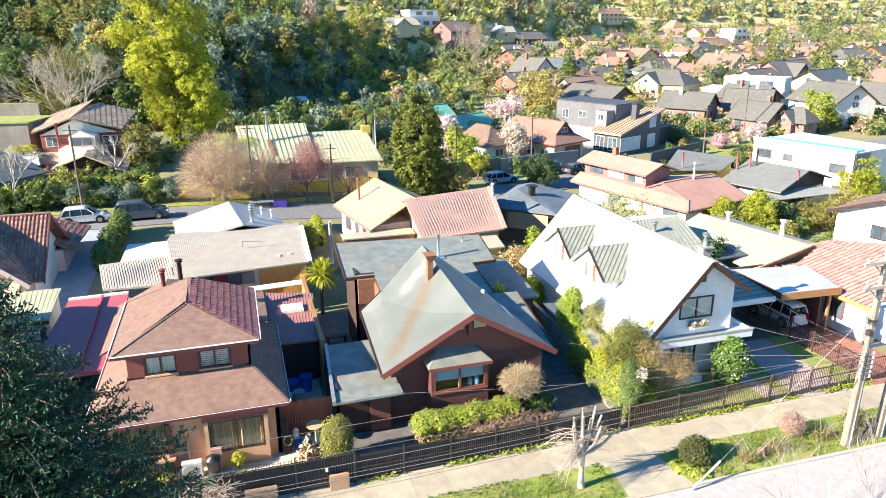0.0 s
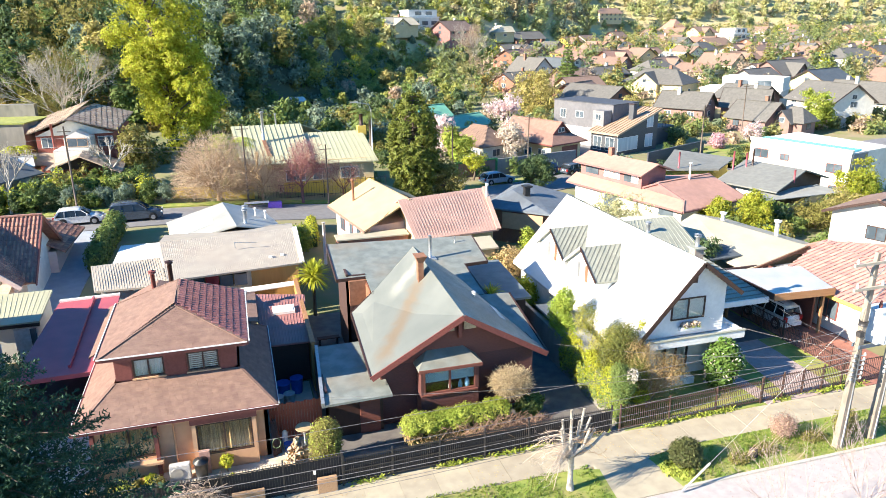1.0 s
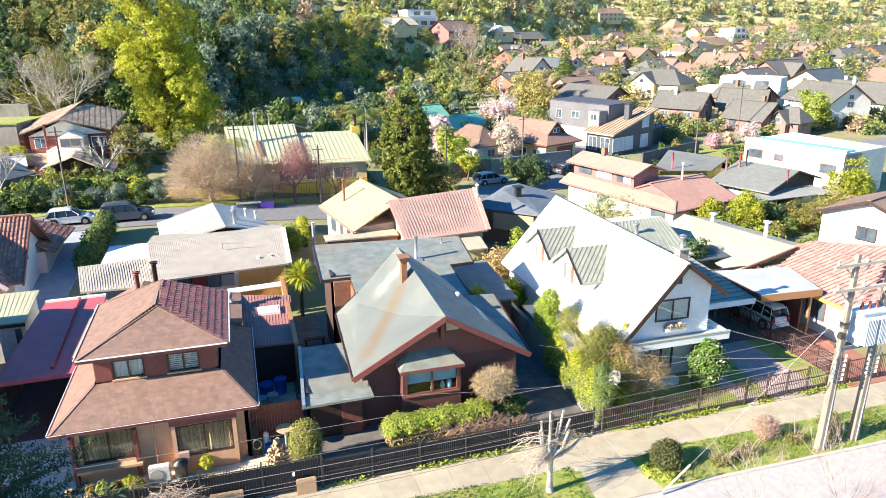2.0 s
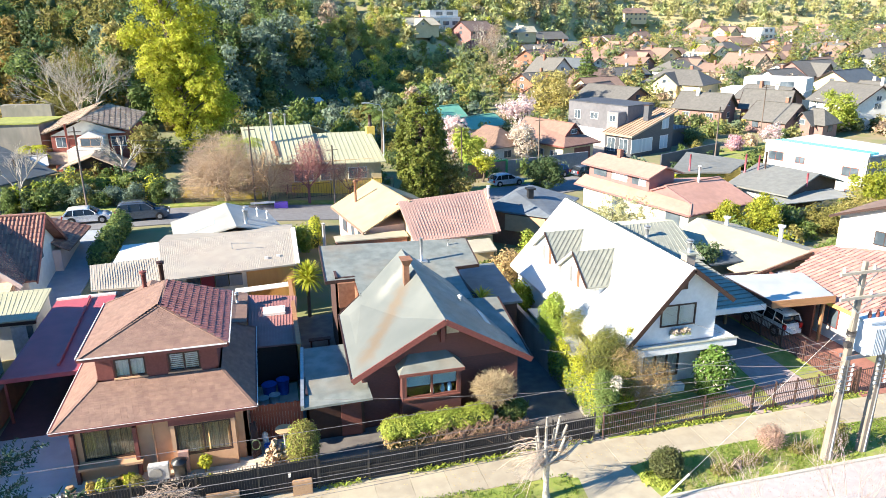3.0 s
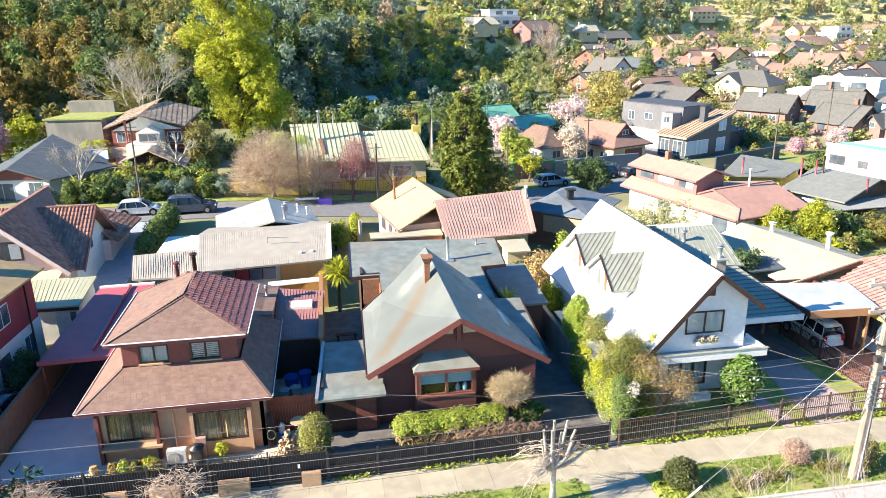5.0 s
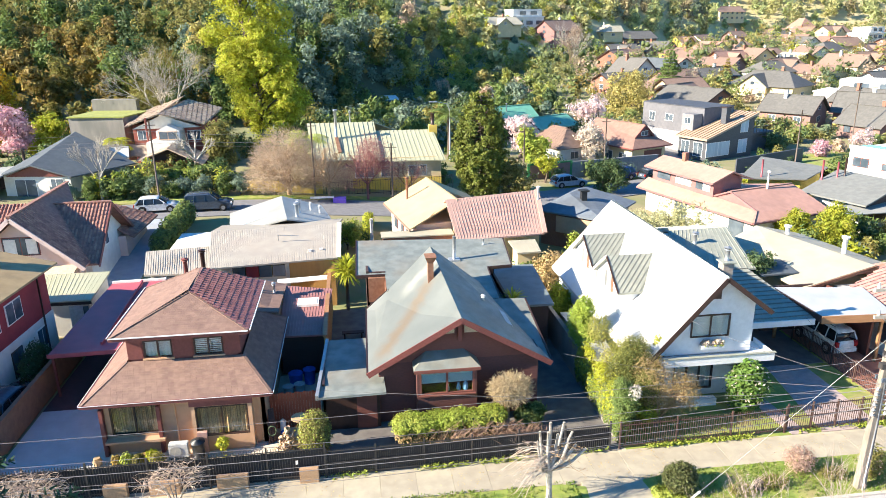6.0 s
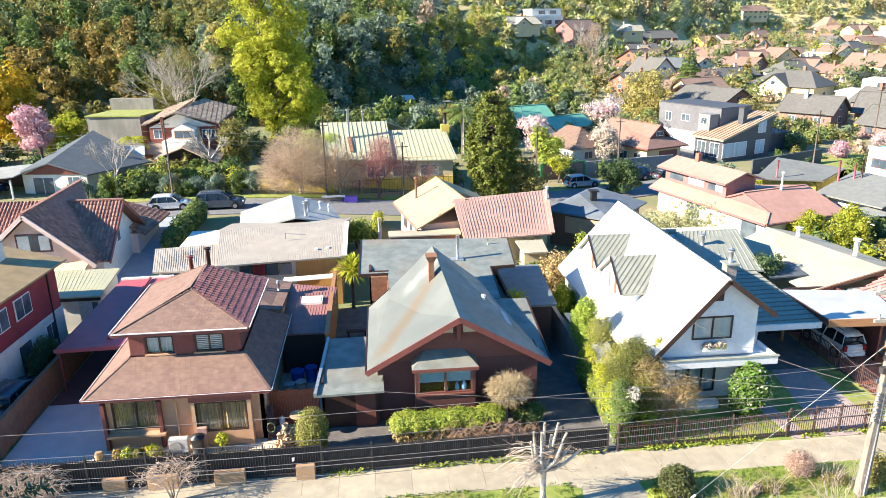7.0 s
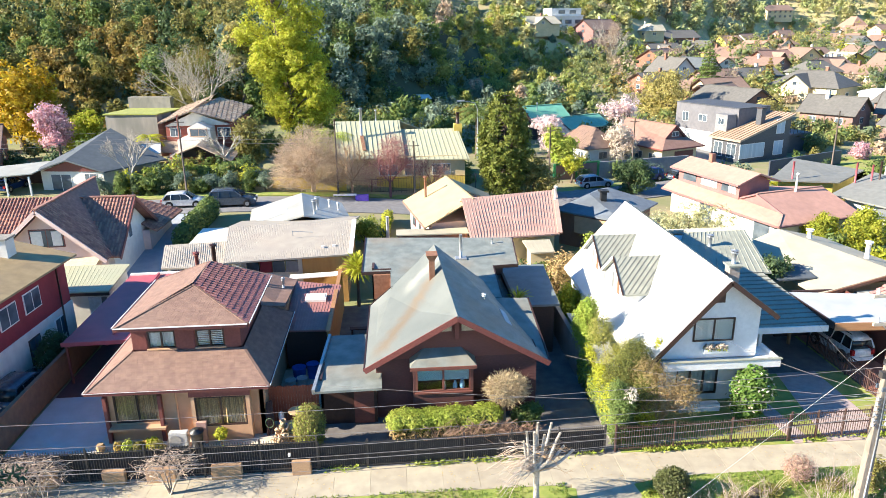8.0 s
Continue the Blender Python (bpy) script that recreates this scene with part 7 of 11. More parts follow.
HILL_HOUSE = (68.5, 266)
modern_far(*HILL_HOUSE, 15, 16, 9, 3.4, "white modern house high on the hill", z=17.6)
modern_far(241, 306, 20, 14, 10, 5.6, "white three-storey modern house")
modern_far(112, 136, -52, 17, 9, 3.6, "broad white modern house")
h = thing("blue_shed_roof", "long shed with a bright blue sheet roof", "shed", base=(78, 258, 5))
part("roof", slab(B(), [(71, 254, 8.6), (86, 258, 8.6), (85, 263, 10), (70, 259, 10)], 0.2), M("bright_blue_sheet", (0.06, 0.2, 0.5), rough=0.4), h)
part("wall", prism(B(), [(72, 255, 3), (85, 258.5, 3), (84, 262, 3), (71, 258, 3)], (0, 0, 5.7)), GREY_WALL, h)
h = thing("garden_tent", "white and blue awning at the foot of the wood", "tent", base=(12.7, 152, 2))
part("canopy", slab(B(), [(9.5, 151, 4.0), (15.5, 151, 4.0), (15, 154, 4.6), (9.8, 154, 4.6)], 0.1), WHITE_TRIM, h)
part("side", box(B(), 9.8, 15.2, 151.4, 153.6, 1.5, 3.9), M("blue_tarpaulin", (0.1, 0.25, 0.5), rough=0.5), h)

# ---- streets behind ----
def ribbon(name, pts, w, mt, label, lift=0.03):
    bm_ = B()
    rows = []
    P = [Vector((x, y, 0)) for x, y in pts]
    fine = []
    for a, b in zip(P, P[1:]):
        n = max(1, int((b - a).length / 3))
        fine += [a.lerp(b, i / n) for i in range(n)]
    fine.append(P[-1])
    for i, p in enumerate(fine):
        d = (fine[min(i + 1, len(fine) - 1)] - fine[max(i - 1, 0)]).normalized()
        s = Vector((-d.y, d.x, 0)) * w / 2
        rows.append([bm_.verts.new((q.x, q.y, ground_z(q.x, q.y) + lift)) for q in (p - s, p + s)])
    for a, b in zip(rows, rows[1:]):
        bm_.faces.new((a[0], b[0], b[1], a[1]))
    bmesh.ops.recalc_face_normals(bm_, faces=bm_.faces)
    ex = bmesh.ops.extrude_face_region(bm_, geom=bm_.faces[:])
    bmesh.ops.translate(bm_, verts=[v for v in ex["geom"] if isinstance(v, bmesh.types.BMVert)], vec=(0, 0, -0.3))
    bmesh.ops.recalc_face_normals(bm_, faces=bm_.faces)
    return setting(name, bm_, mt, label)


ribbon("road_back", [(-60, 70), (-20, 70.6), (10, 71.5), (30, 77), (45, 83), (70, 84), (110, 92), (200, 120)], 6.2, BACK_ROAD, "grey asphalt street behind the houses")
ribbon("road_cross", [(47, 84), (56, 105), (78, 140), (110, 190), (150, 260), (190, 330)], 5, BACK_ROAD, "asphalt street through the town")
ribbon("drive_long", [(-14.0, 45.5), (-13.6, 54), (-13.2, 62), (-13.4, 67.5)], 3.4, GREY_YARD, "long grey concrete drive")
ribbon("verge_back", [(-60, 74.6), (-20, 75.0), (10, 75.8), (28, 80.2), (43, 87.2)], 1.4, GRASS, "grass strip along the back street")
ribbon("lawn_far", [(64, 84), (74, 92), (84, 98)], 9, GRASS, "mown lawn beside the modern house")

# ---- plants ----
BARK = M("grey_brown_bark", (0.13, 0.1, 0.08), (0.09, 0.07, 0.055), scale=6, rough=0.95, bump=0.6, stretch=(1, 1, 0.3))
PALE_BARK = M("pale_mottled_bark", (0.5, 0.46, 0.4), (0.3, 0.27, 0.23), scale=7, rough=0.9, bump=0.4)
TWIG = M("grey_brown_twig", (0.22, 0.16, 0.12), (0.16, 0.12, 0.09), scale=4, rough=0.9, bump=0)
TAN_TWIG = M("tan_twig", (0.42, 0.29, 0.17), (0.32, 0.21, 0.12), scale=3, rough=0.9, bump=0, island=0.2)
RED_TWIG = M("reddish_twig", (0.3, 0.12, 0.11), (0.22, 0.1, 0.09), scale=3, rough=0.9, bump=0, island=0.2)
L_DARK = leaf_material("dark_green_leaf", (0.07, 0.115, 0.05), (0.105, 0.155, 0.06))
L_MID = leaf_material("mid_green_leaf", (0.135, 0.2, 0.055), (0.2, 0.255, 0.075))
L_BLUE = leaf_material("blue_green_leaf", (0.17, 0.24, 0.175), (0.25, 0.31, 0.22))
L_LIGHT = leaf_material("yellow_green_leaf", (0.4, 0.43, 0.04), (0.52, 0.52, 0.07), glow=0.5)
L_OLIVE = leaf_material("olive_leaf", (0.2, 0.19, 0.05), (0.28, 0.25, 0.08))
L_GOLD = leaf_material("golden_flower", (0.55, 0.36, 0.02), (0.45, 0.33, 0.03))
L_AMBER = leaf_material("amber_shrub_leaf", (0.36, 0.25, 0.07), (0.25, 0.2, 0.06))
L_HEDGE = leaf_material("hedge_leaf", (0.28, 0.35, 0.05), (0.38, 0.42, 0.08), glow=0.35)
L_PINK = leaf_material("pink_blossom", (0.65, 0.35, 0.4), (0.7, 0.5, 0.52))
L_WHITE = leaf_material("cream_blossom", (0.68, 0.62, 0.52), (0.6, 0.5, 0.42))
L_TAN = leaf_material("dry_tan_leaf", (0.56, 0.42, 0.21), (0.46, 0.34, 0.16))
L_WILLOW = leaf_material("pale_willow_leaf", (0.46, 0.4, 0.14), (0.38, 0.33, 0.12))
L_PLUM = leaf_material("plum_twig_tip", (0.42, 0.2, 0.19), (0.33, 0.16, 0.15))
L_GREYTAN = leaf_material("grey_tan_twig_tip", (0.56, 0.43, 0.31), (0.45, 0.34, 0.25))
L_ARAUCARIA = leaf_material("araucaria_leaf", (0.115, 0.145, 0.025), (0.18, 0.2, 0.035), glow=0.25)
L_FIR = leaf_material("fir_needle", (0.02, 0.06, 0.035), (0.035, 0.085, 0.045), glow=0.1)
L_LAUREL = leaf_material("glossy_laurel_leaf", (0.085, 0.16, 0.03), (0.12, 0.2, 0.04), glow=0.25)
L_CITRUS = leaf_material("citrus_leaf", (0.26, 0.31, 0.04), (0.42, 0.41, 0.05), glow=0.45)
L_MAGNOLIA = leaf_material("pale_pink_blossom", (0.7, 0.52, 0.52), (0.74, 0.62, 0.6))
nr = np.random.default_rng(7)


def leaf_quads(P, size, up=0.35, long=1.7, dirs=None, out=None):
    """A small leaf at every point of P, facing outwards where out is given."""
    n = len(P)
    nrm = nr.normal(size=(n, 3))
    nrm[:, 2] = np.abs(nrm[:, 2]) + up
    if out is not None:
        nrm = nrm * 0.45 + out * 1.1
    nrm /= np.linalg.norm(nrm, axis=1, keepdims=True)
    t = nr.normal(size=(n, 3)) if dirs is None else dirs + nr.normal(size=(n, 3)) * 0.25
    t -= nrm * (t * nrm).sum(1, keepdims=True)
    t /= np.linalg.norm(t, axis=1, keepdims=True) + 1e-9
    b = np.cross(nrm, t)
    s = (size * nr.uniform(0.6, 1.3, n))[:, None]
    t, b = t * s * long / 2, b * s / 2
    V = np.stack([P - t, P + b * 0.9 - t * 0.1, P + t, P - b * 0.9 - t * 0.1], 1).reshape(-1, 3)
    return V, np.arange(4 * n).reshape(n, 4)


def lobe_points(lobes, n, shell=0.55):
    c = np.array([k[0] for k in lobes], float)
    r = np.array([k[1] if hasattr(k[1], "__len__") else (k[1],) * 3 for k in lobes], float)
    w = (r.prod(1)) ** 0.67
    pick = nr.choice(len(lobes), n, p=w / w.sum())
    d = nr.normal(size=(n, 3))
    d /= np.linalg.norm(d, axis=1, keepdims=True)
    k = shell + (1 - shell) * nr.random(n) ** 0.6
    k *= 1 + 0.13 * nr.normal(size=n)
    return c[pick] + d * r[pick] * k[:, None], d


def mesh_part(name, V, Q, mt, parent, label="", index=None):
    base = np.array(BASE.get(parent.name, Vector()))
    ob = new(name, fast_mesh(name, V - base, Q, mt, index))
    ob.parent = parent
    BASE[ob.name] = Vector(base)
    return tagged(ob, label)


def limbs(bm, base, tips, r, sides=6, wob=0.15, rg=None):
    rg = rg or random.Random(4)
    base = Vector(base)
    for t in tips:
        t = Vector(t)
        mid = base.lerp(t, 0.5) + Vector((rg.uniform(-wob, wob), rg.uniform(-wob, wob), 0.12 * (t - base).length))
        tube(bm, [base, mid, t], [r, r * 0.6, r * 0.2], sides)


def round_lobes(h, w, rg, k=9, low=0.3, cz=0.62):
    out = []
    for i in range(k):
        a = rg.uniform(0, math.tau)
        zz = rg.uniform(low, 0.92)
        spread = math.sin(math.pi * min(1, max(0.05, (zz - low) / (1.0 - low) * 0.85 + 0.12))) * 0.5
        q = w * spread * rg.uniform(0.4, 0.8)
        rr = w * rg.uniform(0.16, 0.27)
        out.append(((q * math.cos(a), q * math.sin(a), h * zz), (rr, rr, rr * rg.uniform(0.75, 1.15))))
    out.append(((0, 0, h * cz), (w * 0.3, w * 0.3, h * 0.26)))
    return out


def leafy_tree(name, label, x, y, h, w, mt, n=2500, size=0.35, seed=0, low=0.3, k=10, trunk=0.035, z=None, bark=None, category="tree", shell=0.5, group="", long=1.7):
    rg = random.Random(seed * 13 + int(abs(x) * 3 + y))
    t = thing(name, label, category, group, base=(x, y, (ground_z(x, y) if z is None else z) - 0.1))
    o = BASE[t.name]
    lb = [((c[0] + o.x, c[1] + o.y, c[2] + o.z), r) for c, r in round_lobes(h, w, rg, k, low)]
    bm_ = B()
    r0 = max(0.04, h * trunk)
    top = o + Vector((rg.uniform(-0.1, 0.1) * w, rg.uniform(-0.1, 0.1) * w, h * max(low, 0.25)))
    tube(bm_, [o, o.lerp(top, 0.5) + Vector((r0, 0, 0)), top], [r0 * 1.3, r0, r0 * 0.8], 8)
    limbs(bm_, top, [c for c, r in lb], r0 * 0.6, 5, 0.2, rg)
    part("trunk", bm_, bark or BARK, t)
    P, out = clumped(lb, n * 2, shell, size * 2.4)
    V = leaf_tris(P, size * 0.9, out, long)
    mesh_part("crown", V, np.arange(len(V)).reshape(-1, 3), mt, t)
    return t


def clumped(lb, n, shell, r, loose=0.3):
    """Leaf places gathered in small tufts, with gaps between them."""
    k = max(8, n // 45)
    C, CD = lobe_points(lb, k, shell)
    own = nr.integers(0, k, int(n * (1 - loose)))
    off = nr.normal(size=(len(own), 3)) * r * 0.55
    off[:, 2] *= 0.7
    P, d = lobe_points(lb, n - len(own), shell)
    k_out = CD[own] * 0.8 + off / (np.linalg.norm(off, axis=1, keepdims=True) + 1e-6) * 0.7
    return np.concatenate([C[own] + off, P]), np.concatenate([k_out, d])


def bush(name, label, x, y, lobes, mt, n, size, z=0.0, core=None, category="shrub", up=0.35, shell=0.75, stems=True, long=1.7, parent=None):
    """lobes: (dx, dy, dz, rx, ry, rz) above its base."""
    t = parent or thing(name, label, category, base=(x, y, z))
    lb = [((x + a, y + b, z + c), (d, e, f)) for a, b, c, d, e, f in lobes]
    P, out = lobe_points(lb, n, shell)
    P[:, 2] = np.maximum(P[:, 2], z + 0.02)
    mesh_part("foliage", *leaf_quads(P, size, up, long, out=out * 0.7), mt, t)
    if stems:
        bm_ = B()
        limbs(bm_, (x, y, z - 0.05), [c for c, r in lb], 0.05, 5, 0.05)
        part("stem", bm_, TWIG, t)
    return t


def twig_tree(bm, p, d, length, r, depth, rg, spread=0.6, split=3, up=0.15, sides=4, shrink=0.72):
    q = p + d * length
    mid = p.lerp(q, 0.5) + Vector((rg.uniform(-1, 1), rg.uniform(-1, 1), rg.uniform(-0.5, 1))) * length * 0.07
    tube(bm, [p, mid, q], [r, r * 0.8, r * 0.62], sides if depth > 1 else 3, cap=depth > 2)
    if depth <= 0:
        return
    for i in range(split + (1 if rg.random() < 0.4 else 0)):
        a = Vector((rg.gauss(0, 1), rg.gauss(0, 1), rg.gauss(0, 1))).normalized()
        nd = (d + a * spread + Vector((0, 0, up))).normalized()
        s = p.lerp(q, rg.uniform(0.55, 1.0))
        twig_tree(bm, s, nd, length * shrink * rg.uniform(0.75, 1.15), r * 0.58, depth - 1, rg, spread, split, up, sides, shrink)


def bare_tree(name, label, x, y, h, mt, seed=1, depth=4, split=3, spread=0.65, r=0.12, trunk=0.28, z=None, up=0.12, group="", haze=None, hn=0, hs=0.2, w=0):
    t = thing(name, label, "tree", group, base=(x, y, (ground_z(x, y) if z is None else z) - 0.05))
    bm_ = B()
    rg = random.Random(seed)
    o = Vector(BASE[t.name])
    top = o + Vector((0, 0, h * trunk))
    tube(bm_, [o, top], [r * 1.2, r], 7)
    part("trunk", bm_, mt, t)
    bm_ = B()
    for i in range(split + 1):
        a = i * math.tau / (split + 1) + rg.uniform(-0.4, 0.4)
        twig_tree(bm_, top, Vector((math.cos(a) * spread, math.sin(a) * spread, 0.8)).normalized(), h * 0.3, r * 0.6, depth, rg, spread, split, up)
    part("branch_work", bm_, mt, t)
    if haze:
        lb = [((o.x + c[0], o.y + c[1], o.z + c[2]), q) for c, q in round_lobes(h, w or h, rg, 9, 0.3)]
        P, d = lobe_points(lb, int(hn * 1.5), 0.35)
        mesh_part("twig_haze", *leaf_quads(P, hs * 0.22, long=16.0, dirs=d * 3.0), haze, t)
    return t


def conifer(name, label, x, y, h, w, mt, n, size, z=None, power=0.9, low=0.06, seed=0, round_top=0.0):
    t = thing(name, label, "tree", base=(x, y, (ground_z(x, y) if z is None else z) - 0.1))
    o = BASE[t.name]
    bm_ = B()
    tube(bm_, [o, o + Vector((0, 0, h * 0.95))], [h * 0.022, 0.03], 8)
    part("trunk", bm_, BARK, t)
    rg = random.Random(seed + 5)
    lb = []
    layers = int(h / 0.8)
    for i in range(layers):
        f = low + (0.98 - low) * i / layers
        rad = w / 2 * ((1 - f) ** power if not round_top else min(1, ((1 - f) / round_top) ** 0.5)) * rg.uniform(0.8, 1.12)
        k = max(3, int(rad * 4.5))
        for j in range(k):
            a = j * math.tau / k + rg.uniform(-0.3, 0.3)
            rr = rad * rg.uniform(0.75, 1.1)
            lb.append(((o.x + rr * 0.66 * math.cos(a), o.y + rr * 0.66 * math.sin(a), o.z + h * f - rr * 0.1), (max(0.25, rr * 0.4), max(0.25, rr * 0.4), 0.62 if round_top else 0.34)))
    P, d = lobe_points(lb, n, 0.3)
    mesh_part("crown", *leaf_quads(P, size, long=2.0, out=d), mt, t)
    return t


# ---- wooded hill ----
def icosahedron():
    g = (1 + 5 ** 0.5) / 2
    v = np.array([(-1, g, 0), (1, g, 0), (-1, -g, 0), (1, -g, 0), (0, -1, g), (0, 1, g), (0, -1, -g), (0, 1, -g), (g, 0, -1), (g, 0, 1), (-g, 0, -1), (-g, 0, 1)], float)
    d = np.linalg.norm(v[:, None] - v[None], axis=2)
    f = [(i, j, k) for i in range(12) for j in range(i) for k in range(j) if max(d[i, j], d[j, k], d[i, k]) < 2.1]
    f = [t if np.dot(np.cross(v[t[1]] - v[t[0]], v[t[2]] - v[t[0]]), v[t[0]]) > 0 else t[::-1] for t in f]
    return v / np.linalg.norm(v[0]), np.array(f)


ICO_V, ICO_F = icosahedron()


def leaf_tris(P, size, out, long=1.8):
    """A small pointed spray of leaves at every point, facing outwards."""
    n = len(P)
    nrm = nr.normal(size=(n, 3)) * 0.55 + out
    nrm[:, 2] += 0.25
    nrm /= np.linalg.norm(nrm, axis=1, keepdims=True)
    t = nr.normal(size=(n, 3))
    t -= nrm * (t * nrm).sum(1, keepdims=True)
    t /= np.linalg.norm(t, axis=1, keepdims=True) + 1e-9
    b = np.cross(nrm, t)
    s = (size * nr.uniform(0.55, 1.4, n))[:, None]
    t, b = t * s * long / 2, b * s / 2
    return np.stack([P - t - b, P - t + b, P + t], 1).reshape(-1, 3)


def wood(name, label, mats, spots, per, size, slim=0.35, full=True, heart=0):
    """Trees of a far wood as one mass: spots are (x, y, height, width, tint)."""
    Vs, Fs, idx, base = [], [], [], 0
    rg = random.Random(21)
    for x, y, h, w, mi in spots:
        z = ground_z(x, y) - 0.3
        if mi in (0, 1, 2, 8) and rg.random() < slim:
            lb = []
            for i in range(8):
                f = 0.12 + 0.86 * i / 8
                lb.append(((x + rg.uniform(-0.1, 0.1) * w, y + rg.uniform(-0.1, 0.1) * w, z + h * f), (w * 0.42 * (1 - f) ** 0.7 + 0.3,) * 2 + (h * 0.1,)))
            shade_cores = lb[1:7:2]
        else:
            lb = [((x + c[0], y + c[1], z + c[2]), r) for c, r in round_lobes(h, w, rg, 8, 0.15)]
            shade_cores = [lb[-1], lb[0], lb[3], lb[5]]
        m = per if y - foot(x) < 45 or x > 60 else per // 2 if y - foot(x) < 85 else per // 3
        P, out = clumped(lb, m, 0.66, size * 2.2, 0.45)
        V = leaf_tris(P, size, out)
        Vs.append(V)
        Fs.append(np.arange(len(V)).reshape(-1, 3) + base)
        idx.append(np.full(m, mi))
        base += len(V)
        # dark cores paint the shade inside each crown
        for c, r in shade_cores if full and mi not in (6, 7) else ():
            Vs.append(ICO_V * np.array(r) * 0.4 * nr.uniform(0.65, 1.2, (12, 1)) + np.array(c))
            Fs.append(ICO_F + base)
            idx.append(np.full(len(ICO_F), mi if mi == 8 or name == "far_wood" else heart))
            base += 12
    me = fast_mesh(name, np.concatenate(Vs), np.concatenate(Fs), mats, np.concatenate(idx))
    return tagged(new(name, me), label, "wood", kind="stuff")


L_FRESH = leaf_material("fresh_olive_leaf", (0.33, 0.36, 0.1), (0.41, 0.43, 0.13), glow=0.5)
WOOD_MATS = [L_DARK, L_MID, L_BLUE, L_OLIVE, L_AMBER, L_LIGHT, L_GREYTAN, L_WILLOW, L_FRESH]
rw = random.Random(17)
near, farw = [], []
yy = 100.0
while yy < 330:
    step = 4.6 if yy < 170 else 6.0
    xx = -110.0
    while xx < 75:
        x, y = xx + rw.uniform(-2, 2), yy + rw.uniform(-2, 2)
        d = y - foot(x)
        grove = 5 < x < min(0.33 * y, 52) and 117 < y < 205 and all(math.hypot(x - k[0], y - k[1]) > 9 for k in TOWN) and math.hypot(x - 38.6, y - 116) > 9 and math.hypot(x - 33, y - 119) > 9 and math.hypot(x - 57, y - 103) > 14
        if (1 < d < (105 if x < 5 else 160) or (grove and d <= 1)) and abs(x) / y < 1.05 and not (8 < x < 18 and 146 < y < 158):
            left = ss((-14 - x) / 20)
            u = rw.random()
            if left > 0.5:
                mi = 4 if u < 0.5 and d < 45 else 3 if u < 0.72 else 0 if u < 0.82 else 1
            else:
                mi = 0 if u < 0.18 else 1 if u < 0.52 else 2 if u < 0.86 else 3
                if x > 12 and y > 150:
                    mi = 8 if u < 0.42 else 1 if u < 0.62 else 2 if u < 0.9 else 6
                if x > 22 and y > 180:
                    mi = 8 if u < 0.62 else 7 if u < 0.76 else 2 if u < 0.9 else 1
            hh = rw.uniform(3, 6) if grove and d <= 1 else rw.uniform(4, 7.5) if (mi == 4 or d < 8) else rw.uniform(6, 11) if left > 0.5 and d < 45 else rw.uniform(8, 14) if x < 0 else rw.uniform(6, 11) if x < 36 else rw.uniform(3, 6)
            if x > 22 and y > 180:
                hh = rw.uniform(2.5, 6.5)
            if y > 195 and (abs(x - 5 - 0.2387 * y) < 11 or abs(x - 5 - 0.212 * y) < 8):
                hh = rw.uniform(1.5, 3)
            near.append((x, y, hh, hh * rw.uniform(0.55, 0.8), mi))
        xx += step
    yy += step
# distance haze is put into these paler, duller leaf colours
HAZED_MATS = [leaf_material("hazed_dull_green", (0.29, 0.34, 0.19), (0.34, 0.38, 0.21), glow=0.5), leaf_material("hazed_mid_green", (0.38, 0.42, 0.19), (0.43, 0.46, 0.21), glow=0.5), leaf_material("hazed_blue_green", (0.2, 0.25, 0.19), (0.25, 0.3, 0.22), glow=0.5), leaf_material("hazed_olive", (0.43, 0.42, 0.19), (0.48, 0.46, 0.22), glow=0.5), leaf_material("far_tan", (0.33, 0.28, 0.17), (0.28, 0.24, 0.14)), L_LIGHT]
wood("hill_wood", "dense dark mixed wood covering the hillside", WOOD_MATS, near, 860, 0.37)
yy = 190.0
while yy < 700:
    step = 5.4 + (yy - 190) * 0.018
    xx = 20.0
    while xx < 760:
        x, y = xx + rw.uniform(-3, 3), yy + rw.uniform(-3, 3)
        d = y - foot(x)
        if 2 < d < 175 and x < 1.15 * y and x > 44 + (y - 190) * 0.06 and all(math.hypot(x - k[0], y - k[1]) > 11 for k in TOWN) and math.hypot(x - HILL_HOUSE[0], y - HILL_HOUSE[1] + 6) > 16:
            hh = (rw.uniform(10, 17) if rw.random() < 0.3 else rw.uniform(4, 9)) if x > 110 else rw.uniform(3, 6)
            u = rw.random()
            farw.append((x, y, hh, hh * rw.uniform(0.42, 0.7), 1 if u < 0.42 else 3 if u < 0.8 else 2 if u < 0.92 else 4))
        xx += step
    yy += step
wood("far_wood", "far mixed wood with haze put into its leaf colours", HAZED_MATS, farw, 170, 1.0, 0.75)
# low scrub on the open slope
scrub = []
for i in range(900):
    x, y = rw.uniform(-105, 10), rw.uniform(106, 170)
    if 0 < y - foot(x) < 55:
        hh = rw.uniform(1.8, 4.2)
        scrub.append((x, y, hh, hh * rw.uniform(1.0, 1.5), rw.choice((4, 4, 3, 3, 1, 0))))
for i in range(1300):
    x, y = rw.uniform(-6, 48), rw.uniform(112, 215)
    if y - foot(x) < 14 and x < 0.25 * y + 4 and all(math.hypot(x - k[0], y - k[1]) > 9 for k in TOWN) and not (6 < x < 19 and 146 < y < 155) and not (-19 < x < -2 and y < 112) and math.hypot(x - 36, y - 116) > 10:
        hh = rw.uniform(1.3, 3.8)
        scrub.append((x, y, hh, hh * rw.uniform(1.0, 1.5), rw.choice((0, 0, 1, 1, 2, 2, 3))))
